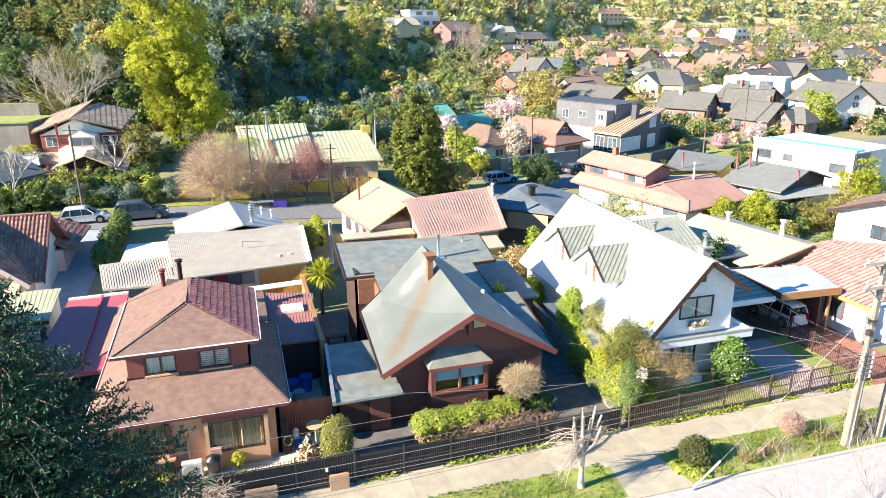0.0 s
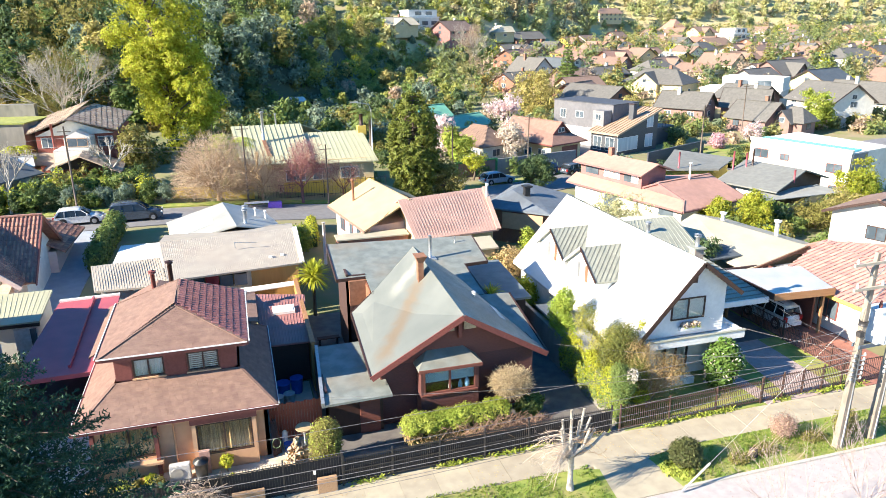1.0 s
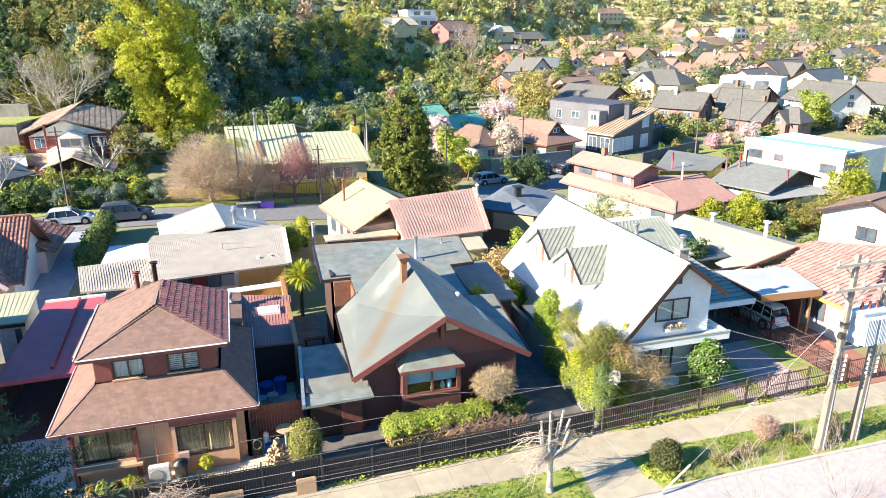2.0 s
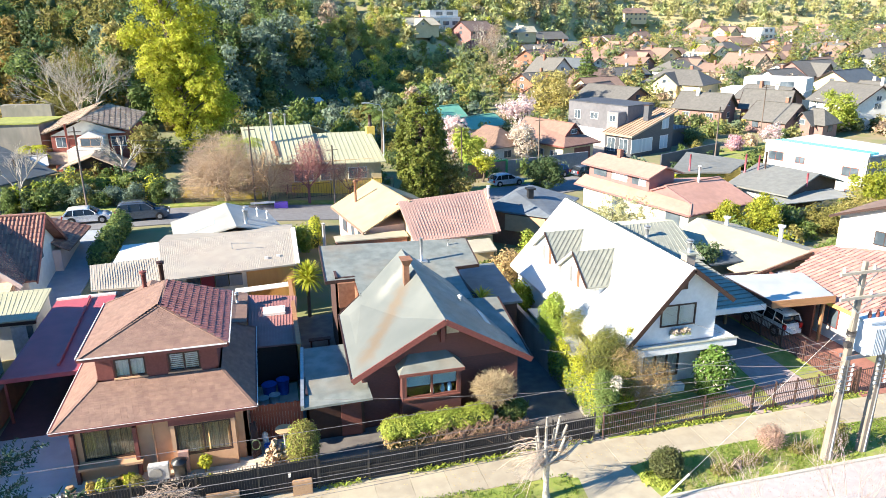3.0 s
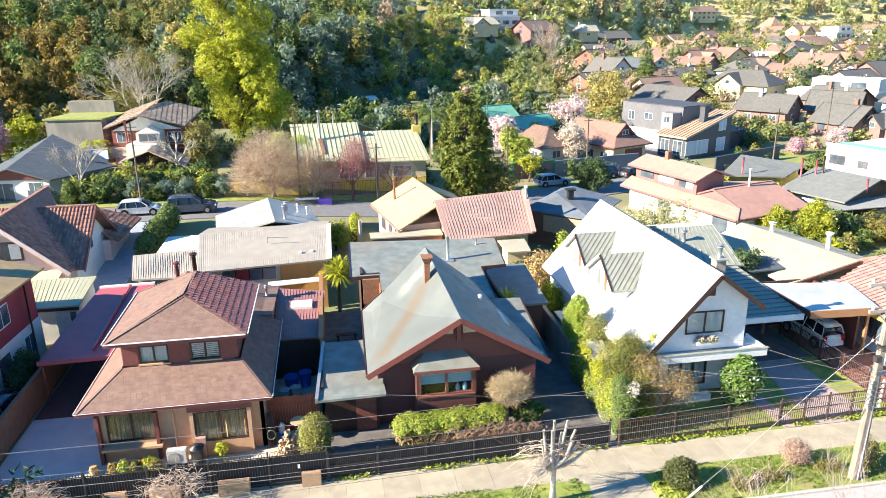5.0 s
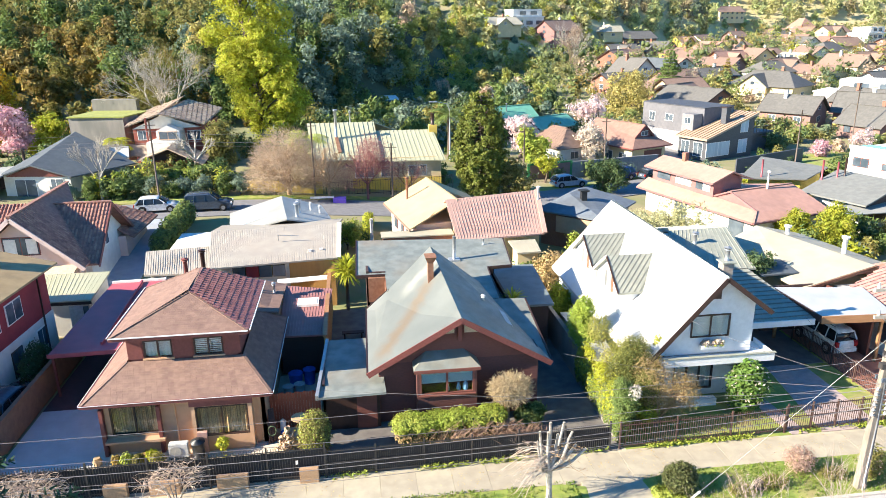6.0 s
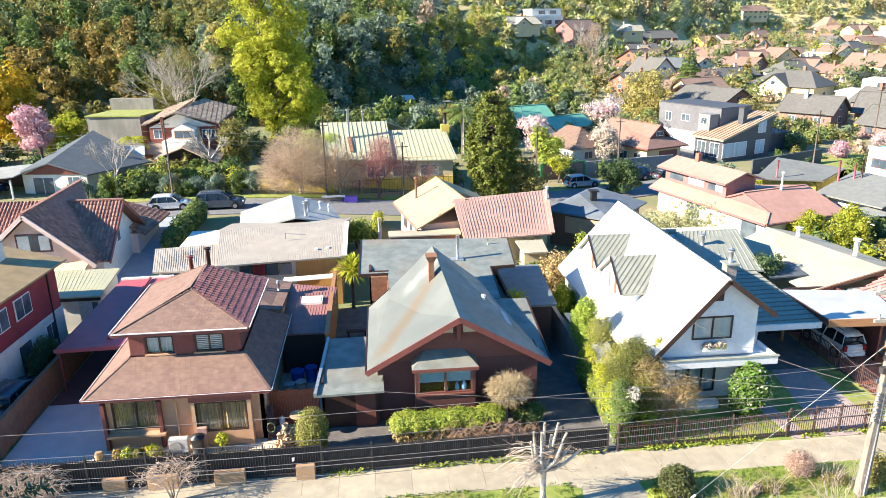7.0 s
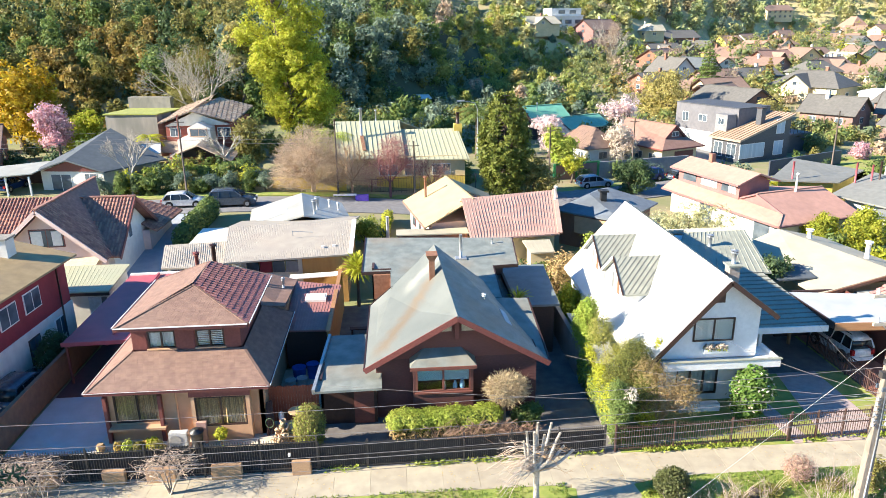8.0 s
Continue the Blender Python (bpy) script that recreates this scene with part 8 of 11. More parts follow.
for i in range(1100):
    x, y = rw.uniform(28, 120), rw.uniform(185, 345)
    if -12 < y - foot(x) < 60 and all(math.hypot(x - k[0], y - k[1]) > 9 for k in TOWN) and math.hypot(x - HILL_HOUSE[0], y - HILL_HOUSE[1]) > 13:
        hh = rw.uniform(1.6, 4.5)
        scrub.append((x, y, hh, hh * rw.uniform(1.0, 1.5), rw.choice((8, 8, 8, 7, 3, 5))))
wood("hill_scrub", "amber and olive scrub covering the open slope", WOOD_MATS, scrub, 130, 0.36, full=False)
# garden trees between the far houses
town = []
for i in range(1200):
    y = rw.uniform(104, 430)
    x = rw.uniform(max(38, 30 + (y - 104) * 0.25), 60 + y * 0.95)
    if y < foot(x) - 3 and all(abs(x - k[0]) > 7.5 or abs(y - k[1]) > 7 for k in TOWN) and math.hypot(x - 112, y - 136) > 12 and math.hypot(x - 57, y - 100) > 14:
        hh = rw.uniform(2, 4.5) if y < 150 else rw.uniform(3.5, 8) if rw.random() < 0.75 else rw.uniform(7, 12)
        u = rw.random()
        town.append((x, y, hh, hh * rw.uniform(0.7, 1.0), 1 if u < 0.34 else 3 if u < 0.52 else 0 if u < 0.6 else 5 if u < 0.625 else 4 if u < 0.66 else 2 if u < 0.84 else 6 if u < 0.92 else 7))
for i in range(900):
    y = rw.uniform(98, 230)
    x = rw.uniform(48 + (y - 98) * 0.22, 50 + y * 0.9)
    if all(abs(x - k[0]) > 6 or abs(y - k[1]) > 6 for k in TOWN) and math.hypot(x - 112, y - 136) > 11 and math.hypot(x - 57, y - 100) > 13 and math.hypot(x - 68, y - 70) > 12:
        hh = rw.uniform(1.3, 3.2)
        town.append((x, y, hh, hh * rw.uniform(0.9, 1.5), rw.choice((1, 1, 3, 3, 2, 2, 0, 7, 6))))
TOWN_MATS = [leaf_material("town_dark_green", (0.13, 0.17, 0.07), (0.17, 0.2, 0.08)), leaf_material("town_mid_green", (0.22, 0.27, 0.09), (0.28, 0.32, 0.11)), leaf_material("town_blue_green", (0.14, 0.19, 0.11), (0.19, 0.23, 0.13)), leaf_material("town_olive", (0.3, 0.29, 0.11), (0.36, 0.34, 0.14))] + WOOD_MATS[4:]
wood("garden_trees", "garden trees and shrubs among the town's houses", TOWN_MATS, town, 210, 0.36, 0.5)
# shrubs in the gardens of the middle distance
mid = []
for (x0, x1, y0, y1, k) in ((-22, -8, 75.5, 84, 40), (16, 42, 84.5, 90, 22), (40, 60, 76, 84, 18), (44, 66, 46, 57, 44), (16.5, 24, 46, 50, 8), (-60, -33, 84, 104, 40), (20, 42, 100, 118, 16), (3, 24, 94, 112, 30), (-12, 2, 92, 108, 22), (60, 90, 82, 96, 18)):
    for i in range(k):
        x, y = rw.uniform(x0, x1), rw.uniform(y0, y1)
        if -25 < x < -11 and 84 < y:
            continue
        hh = rw.uniform(1.2, 3.0)
        u = rw.random()
        mid.append((x, y, hh, hh * rw.uniform(0.9, 1.3), 1 if u < 0.42 else 0 if u < 0.64 else 3 if u < 0.84 else 2 if u < 0.96 else 5))
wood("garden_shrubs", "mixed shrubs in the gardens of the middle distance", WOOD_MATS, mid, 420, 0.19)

# ---- single trees ----
def tall_tree():
    x, y = -8.4, 107.0
    g = ground_z(x, y)
    t = thing("tall_yellow_green_tree", "tall tree in fresh yellow-green leaf below the hill", "tree", base=(x, y, g - 0.2))
    rg = random.Random(29)
    lb = []
    # two drooping heads, one above the other
    for cx, cy, z0, z1, w, k in ((-0.6, 0.5, 9.0, 27.0, 4.8, 32), (1.9, -1.5, 2.0, 14.5, 5.2, 30)):
        for i in range(k):
            f = (i + 0.5) / k
            a = i * 2.4 + rg.uniform(-0.4, 0.4)
            rad = w * math.sin(math.pi * (0.18 + 0.74 * f)) * rg.uniform(0.55, 1.0)
            s = rg.uniform(1.3, 2.1)
            lb.append(((x + cx + rad * math.cos(a), y + cy + rad * math.sin(a), g + z0 + (z1 - z0) * f + rg.uniform(-0.8, 0.8)), (s, s, s * rg.uniform(0.9, 1.5))))
    bm_ = B()
    tube(bm_, [(x, y, g - 0.2), (x + 0.3, y, g + 5), (x - 0.8, y + 0.2, g + 13), (x - 1.8, y + 0.5, g + 24)], [0.55, 0.42, 0.3, 0.08], 9)
    part("trunk", bm_, BARK, t)
    bm_ = B()
    for c, r in lb:
        z = min(g + 20, max(g + 2.5, c[2] - 3.5))
        limbs(bm_, (x - 0.9 * (z - g) / 13, y, z), [c], 0.13, 5, 0.3, rg)
    part("branch_work", bm_, BARK, t)
    P, out = clumped(lb, 60000, 0.45, 0.55, 0.3)
    V_ = leaf_tris(P, 0.21, out, 1.7)
    mesh_part("crown", V_, np.arange(len(V_)).reshape(-1, 3), L_LIGHT, t)


tall_tree()


def tan_tree():
    """A leafless dome of fine twigs that fans out from a short trunk."""
    x, y = -2.0, 76.4
    g = ground_z(x, y)
    t = thing("tan_bare_tree", "broad leafless tan tree by the street", "tree", base=(x, y, g - 0.05))
    o = Vector((x, y, g + 0.9))
    part("trunk", tube(B(), [(x, y, g - 0.05), o], [0.3, 0.26], 8), TAN_TWIG, t)
    rg = random.Random(5)
    bm_ = B()
    for i in range(46):
        a, el = i * 2.4, 0.15 + 1.35 * ((i * 0.618) % 1.0)
        d = Vector((math.cos(a) * math.cos(el), math.sin(a) * math.cos(el), math.sin(el)))
        twig_tree(bm_, o, d, rg.uniform(1.9, 2.6), 0.07, 2, rg, 0.4, 3, 0.05, 4, 0.78)
    part("branch_work", bm_, TAN_TWIG, t)
    n = 24000
    d = nr.normal(size=(n, 3))
    d[:, 2] = np.abs(d[:, 2]) * 0.9 + 0.02
    d /= np.linalg.norm(d, axis=1, keepdims=True)
    k = nr.random(n) ** 0.45 * (1 + 0.07 * nr.normal(size=n))
    P = np.array((x, y, g + 1.0))[None] + d * np.array((4.7, 4.7, 6.3))[None] * (0.3 + 0.7 * k)[:, None]
    mesh_part("twig_haze", *leaf_quads(P, 0.026, long=24.0, dirs=d * 3.0), L_GREYTAN, t)


def araucaria():
    """Whorls of short rope-like boughs thick with scale leaves."""
    x, y, z0, H, R = 19.7, 77.6, 0.2, 11.9, 2.6
    t = thing("araucaria", "dense columnar araucaria with a rounded top", "tree", base=(x, y, z0))
    part("trunk", tube(B(), [(x, y, z0), (x, y, z0 + H * 0.95)], [0.3, 0.05], 8), BARK, t)
    rg = random.Random(15)
    stems, P, D = B(), [], []
    f = 0.05
    while f < 0.985:
        wide = R * (0.62 + 0.38 * math.sin(min(1.0, f / 0.4) * math.pi / 2)) * (1 - max(0.0, (f - 0.5) / 0.54) ** 2.2) + 0.2
        for j in range(max(7, int(wide * 6))):
            a = rg.uniform(0, math.tau)
            L = wide * rg.uniform(0.8, 1.1)
            d = Vector((math.cos(a), math.sin(a), 0))
            o = Vector((x, y, z0 + H * f - 0.15 * L))
            tip = o + d * L + Vector((0, 0, 0.16 * L))
            mid = o + d * L * 0.6 - Vector((0, 0, 0.05 * L))
            tube(stems, [o, mid, tip], [0.05, 0.035, 0.02], 3, cap=False)
            n = int(52 * L / R) + 16
            k = nr.random(n) ** 0.6
            pts = np.array(mid)[None] * (1 - k[:, None]) + np.array(tip)[None] * k[:, None] + nr.normal(size=(n, 3)) * 0.19
            P.append(pts)
            D.append(nr.normal(size=(n, 3)) * 0.6 + np.array(d + Vector((0, 0, 0.5)))[None])
        f += 0.034
    part("bough", stems, BARK, t)
    P, D = np.concatenate(P), np.concatenate(D)
    V = leaf_tris(P, 0.17, D, 2.0)
    mesh_part("crown", V, np.arange(len(V)).reshape(-1, 3), L_ARAUCARIA, t)


leafy_tree("yellow_green_tree", "young yellow-green tree beside the taller one", -19.0, 126, 15, 5, L_WILLOW, 2500, 0.34, 5, 0.35, 8)
bare_tree("grey_bare_tree", "large grey leafless tree by the concrete wall", -20.8, 103, 14, PALE_BARK, 3, 5, 3, 0.6, 0.26, 0.25, haze=L_OLIVE, hn=3600, hs=0.16, w=11)
araucaria()
tan_tree()
bare_tree("street_tree", "small leafless street tree", 2.4, 74.6, 6.2, TAN_TWIG, 6, 4, 3, 0.6, 0.14, 0.3, haze=L_GREYTAN, hn=5000, hs=0.09, w=5.0)
bare_tree("plum_tree", "reddish budding plum tree by the street", 6.6, 75.2, 6.2, RED_TWIG, 7, 4, 3, 0.7, 0.14, 0.28, haze=L_PLUM, hn=8000, hs=0.11, w=6.4)
bare_tree("bare_shrub_tree", "small leafless tree by the yellow wall", 11.2, 76.4, 5.2, RED_TWIG, 8, 4, 3, 0.7, 0.1, 0.25, haze=L_GREYTAN, hn=4200, hs=0.09, w=5)
bare_tree("bare_garden_tree", "slender leafless garden tree", -21.8, 76.6, 7.0, PALE_BARK, 9, 4, 3, 0.5, 0.12, 0.3)
bare_tree("pruned_tree", "pale pruned tree before the brick house", -13.2, 83.6, 6.0, PALE_BARK, 10, 3, 3, 0.6, 0.2, 0.3)
leafy_tree("pink_blossom_tree", "small tree covered in pink blossom", -38.5, 96.5, 6.0, 6.0, L_PINK, 2600, 0.24, 2, 0.25, 9)
leafy_tree("gorse_bush", "large gorse bush in golden flower", -46.5, 104, 10.5, 13, L_GOLD, 5200, 0.34, 3, 0.1, 13)
leafy_tree("green_bush", "bright green rounded bush", -36.0, 100.5, 4.6, 6.5, L_LIGHT, 1800, 0.28, 4, 0.1, 8, category="shrub")
leafy_tree("magnolia", "magnolia covered in pale pink blossom", 30.2, 102.0, 6.4, 5.5, L_MAGNOLIA, 1700, 0.22, 5, 0.3, 8)
leafy_tree("magnolia", "tall magnolia covered in pink-white blossom", 43.5, 108.5, 8.0, 7.0, L_MAGNOLIA, 1500, 0.24, 6, 0.25, 10)
leafy_tree("white_blossom_tree", "rounded tree covered in cream-white blossom", 38.6, 94.6, 5.6, 5.2, L_WHITE, 2600, 0.2, 7, 0.2, 9)
leafy_tree("bright_green_tree", "rounded bright green garden tree", 29.3, 92.0, 5.6, 5.0, L_HEDGE, 2600, 0.22, 8, 0.25, 9)
leafy_tree("small_round_tree", "small lollipop street tree", 29.3, 84.4, 3.4, 2.6, L_LIGHT, 900, 0.16, 9, 0.5, 6)
leafy_tree("willow", "pale yellow budding willow", 59.5, 133, 9.0, 11, L_WILLOW, 5200, 0.26, 10, 0.15, 12)
leafy_tree("willow", "pale yellow budding willow", 72.0, 118, 5.5, 8, L_WILLOW, 2600, 0.24, 12, 0.15, 9)
conifer("dark_conifer", "tall dark green conifer in the town", 82.5, 166, 14.5, 8.6, L_MID, 9000, 0.26)
conifer("brown_conifer", "small bronze conifer in the town", 104, 178, 8.0, 5.5, L_AMBER, 4000, 0.24)
conifer("golden_conifer", "golden green conifer in the town", 166, 192, 12, 8.5, L_OLIVE, 4200, 0.3)
leafy_tree("green_round_tree", "round bright green tree beside white houses", 102.3, 104.8, 8.5, 7.0, L_HEDGE, 3600, 0.24, 14, 0.2, 9)
bare_tree("bare_tall_tree", "tall leafless tree on the wood's edge", 71, 208, 15, PALE_BARK, 14, 4, 3, 0.45, 0.2, 0.25, haze=L_GREYTAN, hn=5000, hs=0.2, w=9)
leafy_tree("pink_blossom_shrub", "low shrub covered in pink blossom", 74.7, 96.1, 2.2, 3.4, L_PINK, 1600, 0.17, 45, 0.1, 9, category="shrub")
leafy_tree("pink_blossom_tree", "small garden tree with pale pink blossom", 82.5, 97.0, 3.6, 3.8, L_MAGNOLIA, 900, 0.17, 46, 0.25, 9)
leafy_tree("citrus_tree", "lemon tree thick with yellow fruit", 47.5, 54.6, 3.6, 5.2, L_CITRUS, 5200, 0.13, 15, 0.15, 11, category="fruit tree")
leafy_tree("citrus_tree", "lemon tree thick with yellow fruit", 44.9, 56.0, 3.0, 3.4, L_CITRUS, 3600, 0.13, 16, 0.15, 9, category="fruit tree")
leafy_tree("citrus_tree", "bushy garden tree with yellow fruit", 63.5, 57.5, 5.2, 6.5, L_CITRUS, 5600, 0.16, 17, 0.1, 11, category="fruit tree")
leafy_tree("garden_tangle", "tangled olive-green shrub in the back yard", 54.5, 53.5, 2.6, 5.5, L_OLIVE, 3600, 0.12, 41, 0.05, 10, category="shrub")
leafy_tree("garden_tangle", "tangled dry and green shrub in the back yard", 59.0, 54.6, 2.8, 5.0, L_WILLOW, 3200, 0.12, 42, 0.05, 10, category="shrub")
leafy_tree("dry_hedge", "pale dry flowering hedge behind the white house", 31.8, 54.0, 4.9, 7.8, leaf_material("pale_straw_leaf", (0.55, 0.53, 0.3), (0.46, 0.45, 0.24)), 9500, 0.1, 18, 0.05, 12, category="shrub")
leafy_tree("dark_street_bush", "dark dense rounded bush by the street", 35.0, 78.6, 4.2, 4.8, L_DARK, 5200, 0.16, 19, 0.05, 10, category="shrub")
leafy_tree("olive_garden_tree", "loose olive-green garden tree", 23.4, 77.8, 4.4, 6.4, L_OLIVE, 2600, 0.17, 20, 0.1, 10)
leafy_tree("cypress_shrub", "bright green feathery conifer shrub", 22.6, 50.6, 3.6, 2.4, L_HEDGE, 1800, 0.14, 21, 0.1, 8, category="shrub")
leafy_tree("dry_garden_shrub", "tan leafless garden shrub", 19.4, 48.0, 2.7, 4.0, L_TAN, 2300, 0.12, 22, 0.1, 9, category="shrub")
leafy_tree("yellow_shrub", "rounded yellow-flowered garden shrub by the wall", 18.7, 42.6, 2.6, 2.3, L_LIGHT, 1900, 0.13, 23, 0.08, 8, category="shrub")
leafy_tree("clipped_street_bush", "clipped rounded bush by the gate", 4.3, 58.2, 3.0, 2.6, L_HEDGE, 1800, 0.13, 24, 0.1, 8, category="shrub")
leafy_tree("copper_bush", "brownish rounded bush beside the brick house", -10.6, 88.5, 6.0, 5.0, L_OLIVE, 1800, 0.26, 25, 0.1, 8, category="shrub")
leafy_tree("roof_garden_shrub", "dark shrub on the low roof", 31.8, 40.6, 1.7, 2.4, L_DARK, 1000, 0.12, 26, 0.1, 7, category="shrub", z=3.1)


def palm(name, label, x, y, h, w, z=None, mt=None, n=26, blades=16, trunk_r=0.22):
    t = thing(name, label, "palm", base=(x, y, (ground_z(x, y) if z is None else z) - 0.05))
    o = BASE[t.name]
    if h > 0.3:
        part("trunk", tube(B(), [o, o + Vector((0.05, 0, h * 0.5)), o + Vector((0, 0, h))], [trunk_r * 1.2, trunk_r, trunk_r * 0.9], 8), BARK, t)
    rg = random.Random(int(x * 3 + y))
    V = []
    for i in range(n):
        a, el = rg.uniform(0, math.tau), rg.uniform(-0.1, 1.25)
        L = w / 2 * rg.uniform(0.8, 1.1)
        d = Vector((math.cos(a), math.sin(a), 0))
        c = o + Vector((0, 0, h))
        pts = [c + d * (L * f * math.cos(el * (1 - 0.5 * f))) + Vector((0, 0, L * (f * math.sin(el) - 0.75 * f * f))) for f in (k / blades for k in range(blades + 1))]
        sd = Vector((-d.y, d.x, 0))
        for k in range(2, blades):
            p = pts[k]
            ln = L * 0.3 * math.sin(math.pi * k / blades) + 0.05
            for s in (-1, 1):
                tip = p + sd * s * ln + (pts[k] - pts[k - 1]).normalized() * ln * 0.5 - Vector((0, 0, ln * 0.35))
                wv = (pts[k] - pts[k - 1]) * 0.33
                V += [p - wv, p + wv, tip + wv * 0.1, tip - wv * 0.1]
    V = np.array([tuple(v) for v in V])
    mesh_part("fronds", V, np.arange(len(V)).reshape(-1, 4), mt or L_MID, t)
    return t


def spiky(name, label, x, y, z, h, r, mt, n=120, category="plant"):
    t = thing(name, label, category, base=(x, y, z))
    o = BASE[t.name]
    if h > 0.2:
        part("trunk", tube(B(), [o, o + Vector((0.04, 0.02, h))], [0.13, 0.1], 8), BARK, t)
    rg = random.Random(int(x * 5 + y * 3))
    V = []
    for i in range(n):
        a, el = rg.uniform(0, math.tau), rg.uniform(-0.5, 1.45)
        d = Vector((math.cos(a) * math.cos(el), math.sin(a) * math.cos(el), math.sin(el)))
        s = Vector((-math.sin(a), math.cos(a), 0)) * r * 0.045
        c = o + Vector((0, 0, h))
        L = r * rg.uniform(0.8, 1.1)
        m = c + d * L * 0.55
        e = c + d * L - Vector((0, 0, L * 0.16))
        V += [c - s * 0.7, c + s * 0.7, m + s, m - s, m - s, m + s, e + s * 0.1, e - s * 0.1]
    V = np.array([tuple(v) for v in V])
    mesh_part("foliage", V, np.arange(len(V)).reshape(-1, 4), mt, t)
    return t


palm("date_palm", "feathery date palm behind the tan tree", -0.6, 84.0, 4.2, 7.0, mt=L_HEDGE, n=40)
palm("date_palm", "tall feathery palm at the wood's foot", 19.5, 103.0, 6.5, 7.0)
palm("garden_palm", "small garden palm by the dark fence", 50.0, 76.0, 1.6, 4.0, mt=L_LIGHT)
palm("garden_palm", "small leaning palm by the concrete wall", -23.8, 90.0, 3.0, 4.4, mt=L_LIGHT)
spiky("cordyline", "bright spiky cordyline between the back yards", 4.3, 45.4, 0.2, 2.9, 1.45, L_LIGHT, 260)
spiky("agave", "spiky agave in a pot on the flat roof", 14.35, 37.7, 3.3, 0.15, 0.95, L_LIGHT, 70)
spiky("aloe_clump", "dark spiky clump beside the drive", -8.9, 47.6, 0.3, 0.2, 1.3, L_MID, 90)
spiky("aloe_clump", "dark spiky clump beside the drive", -10.1, 48.3, 0.4, 0.2, 1.2, L_MID, 90)

# hedges along the drives and streets
def hedge_run(label, p, q, w, h, mt, n, size, lift=0.0):
    p, q = Vector((*p, 0)), Vector((*q, 0))
    L = (q - p).length
    k = max(2, int(L / (w * 0.8)))
    t = thing("hedge", label, "hedge", base=(*((p + q) / 2).xy, ground_z(*((p + q) / 2).xy)))
    lb = []
    rg = random.Random(int(L * 10))
    for i in range(k):
        c = p.lerp(q, (i + 0.5) / k)
        g = ground_z(c.x, c.y) + lift
        lb.append(((c.x, c.y, g + h * 0.5), (w * 0.55, w * 0.55, h * 0.5 * rg.uniform(0.9, 1.12))))
        lb.append(((c.x + rg.uniform(-0.2, 0.2), c.y + rg.uniform(-0.2, 0.2), g + h * 0.75), (w * 0.42, w * 0.42, h * 0.3)))
    P, out = lobe_points(lb, n, 0.8)
    mesh_part("foliage", *leaf_quads(P, size, out=out), mt, t)
    # dark filling box: shade between the leaves, put into colour
    bm_ = B()
    g0, g1 = ground_z(p.x, p.y), ground_z(q.x, q.y)
    bar(bm_, (p.x, p.y, g0 + h * 0.42 + lift), (q.x, q.y, g1 + h * 0.42 + lift), w * 0.6, h * 0.75)
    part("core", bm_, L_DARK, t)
    return t


hedge_run("clipped dark green hedge along the drive", (-11.3, 57.0), (-10.6, 66.5), 1.5, 2.1, L_MID, 6500, 0.16)
rb = random.Random(57)
for i in range(11):
    leafy_tree("street_shrub", rb.choice(("rounded green shrub along the back street", "loose green shrub above the back street", "shaggy green shrub along the back street")), -25 + i * 1.75 + rb.uniform(-0.4, 0.4), 76.6 + rb.uniform(-0.3, 0.6), rb.uniform(1.7, 2.7), rb.uniform(2.2, 3.0), rb.choice((L_MID, L_MID, L_BLUE, L_BLUE, L_DARK)), 2300, 0.1, i, 0.08, 7, category="shrub")
hedge_run("clipped upper hedge before the brick house", (-22, 80.6), (-12, 81.2), 1.3, 1.4, L_HEDGE, 3800, 0.18, 0.4)
hedge_run("low green planting between driveways", (5.9, 59.5), (6.4, 66.0), 1.0, 1.1, L_LIGHT, 2200, 0.12)

# ---- fences ----
IRON = M("dark_painted_iron", (0.035, 0.033, 0.035), (0.05, 0.045, 0.045), scale=8, rough=0.5, bump=0.1)
BROWN_IRON = M("brown_painted_iron", (0.1, 0.055, 0.045), (0.08, 0.045, 0.04), scale=8, rough=0.5, bump=0.1)
SHEET_BLACK = M("black_fence_sheeting", (0.03, 0.032, 0.04), (0.022, 0.023, 0.03), scale=3, rough=0.75, bump=0.1)
PIER = M("tan_rough_render", (0.42, 0.27, 0.16), (0.34, 0.21, 0.125), scale=14, rough=0.95, bump=0.8, fine=40)


def bar_mesh(name, h, w, mt):
    bm_ = B()
    box(bm_, -w / 2, w / 2, -w / 2, w / 2, 0, h - 0.03)
    hexa(bm_, [(-w / 2, -w / 2, h - 0.03), (w / 2, -w / 2, h - 0.03), (w / 2, w / 2, h - 0.03), (-w / 2, w / 2, h - 0.03), (-0.003, -0.003, h), (0.003, -0.003, h), (0.003, 0.003, h), (-0.003, 0.003, h)])
    me = bpy.data.meshes.new(name)
    bm_.to_mesh(me)
    bm_.free()
    me.materials.append(mt)
    return me


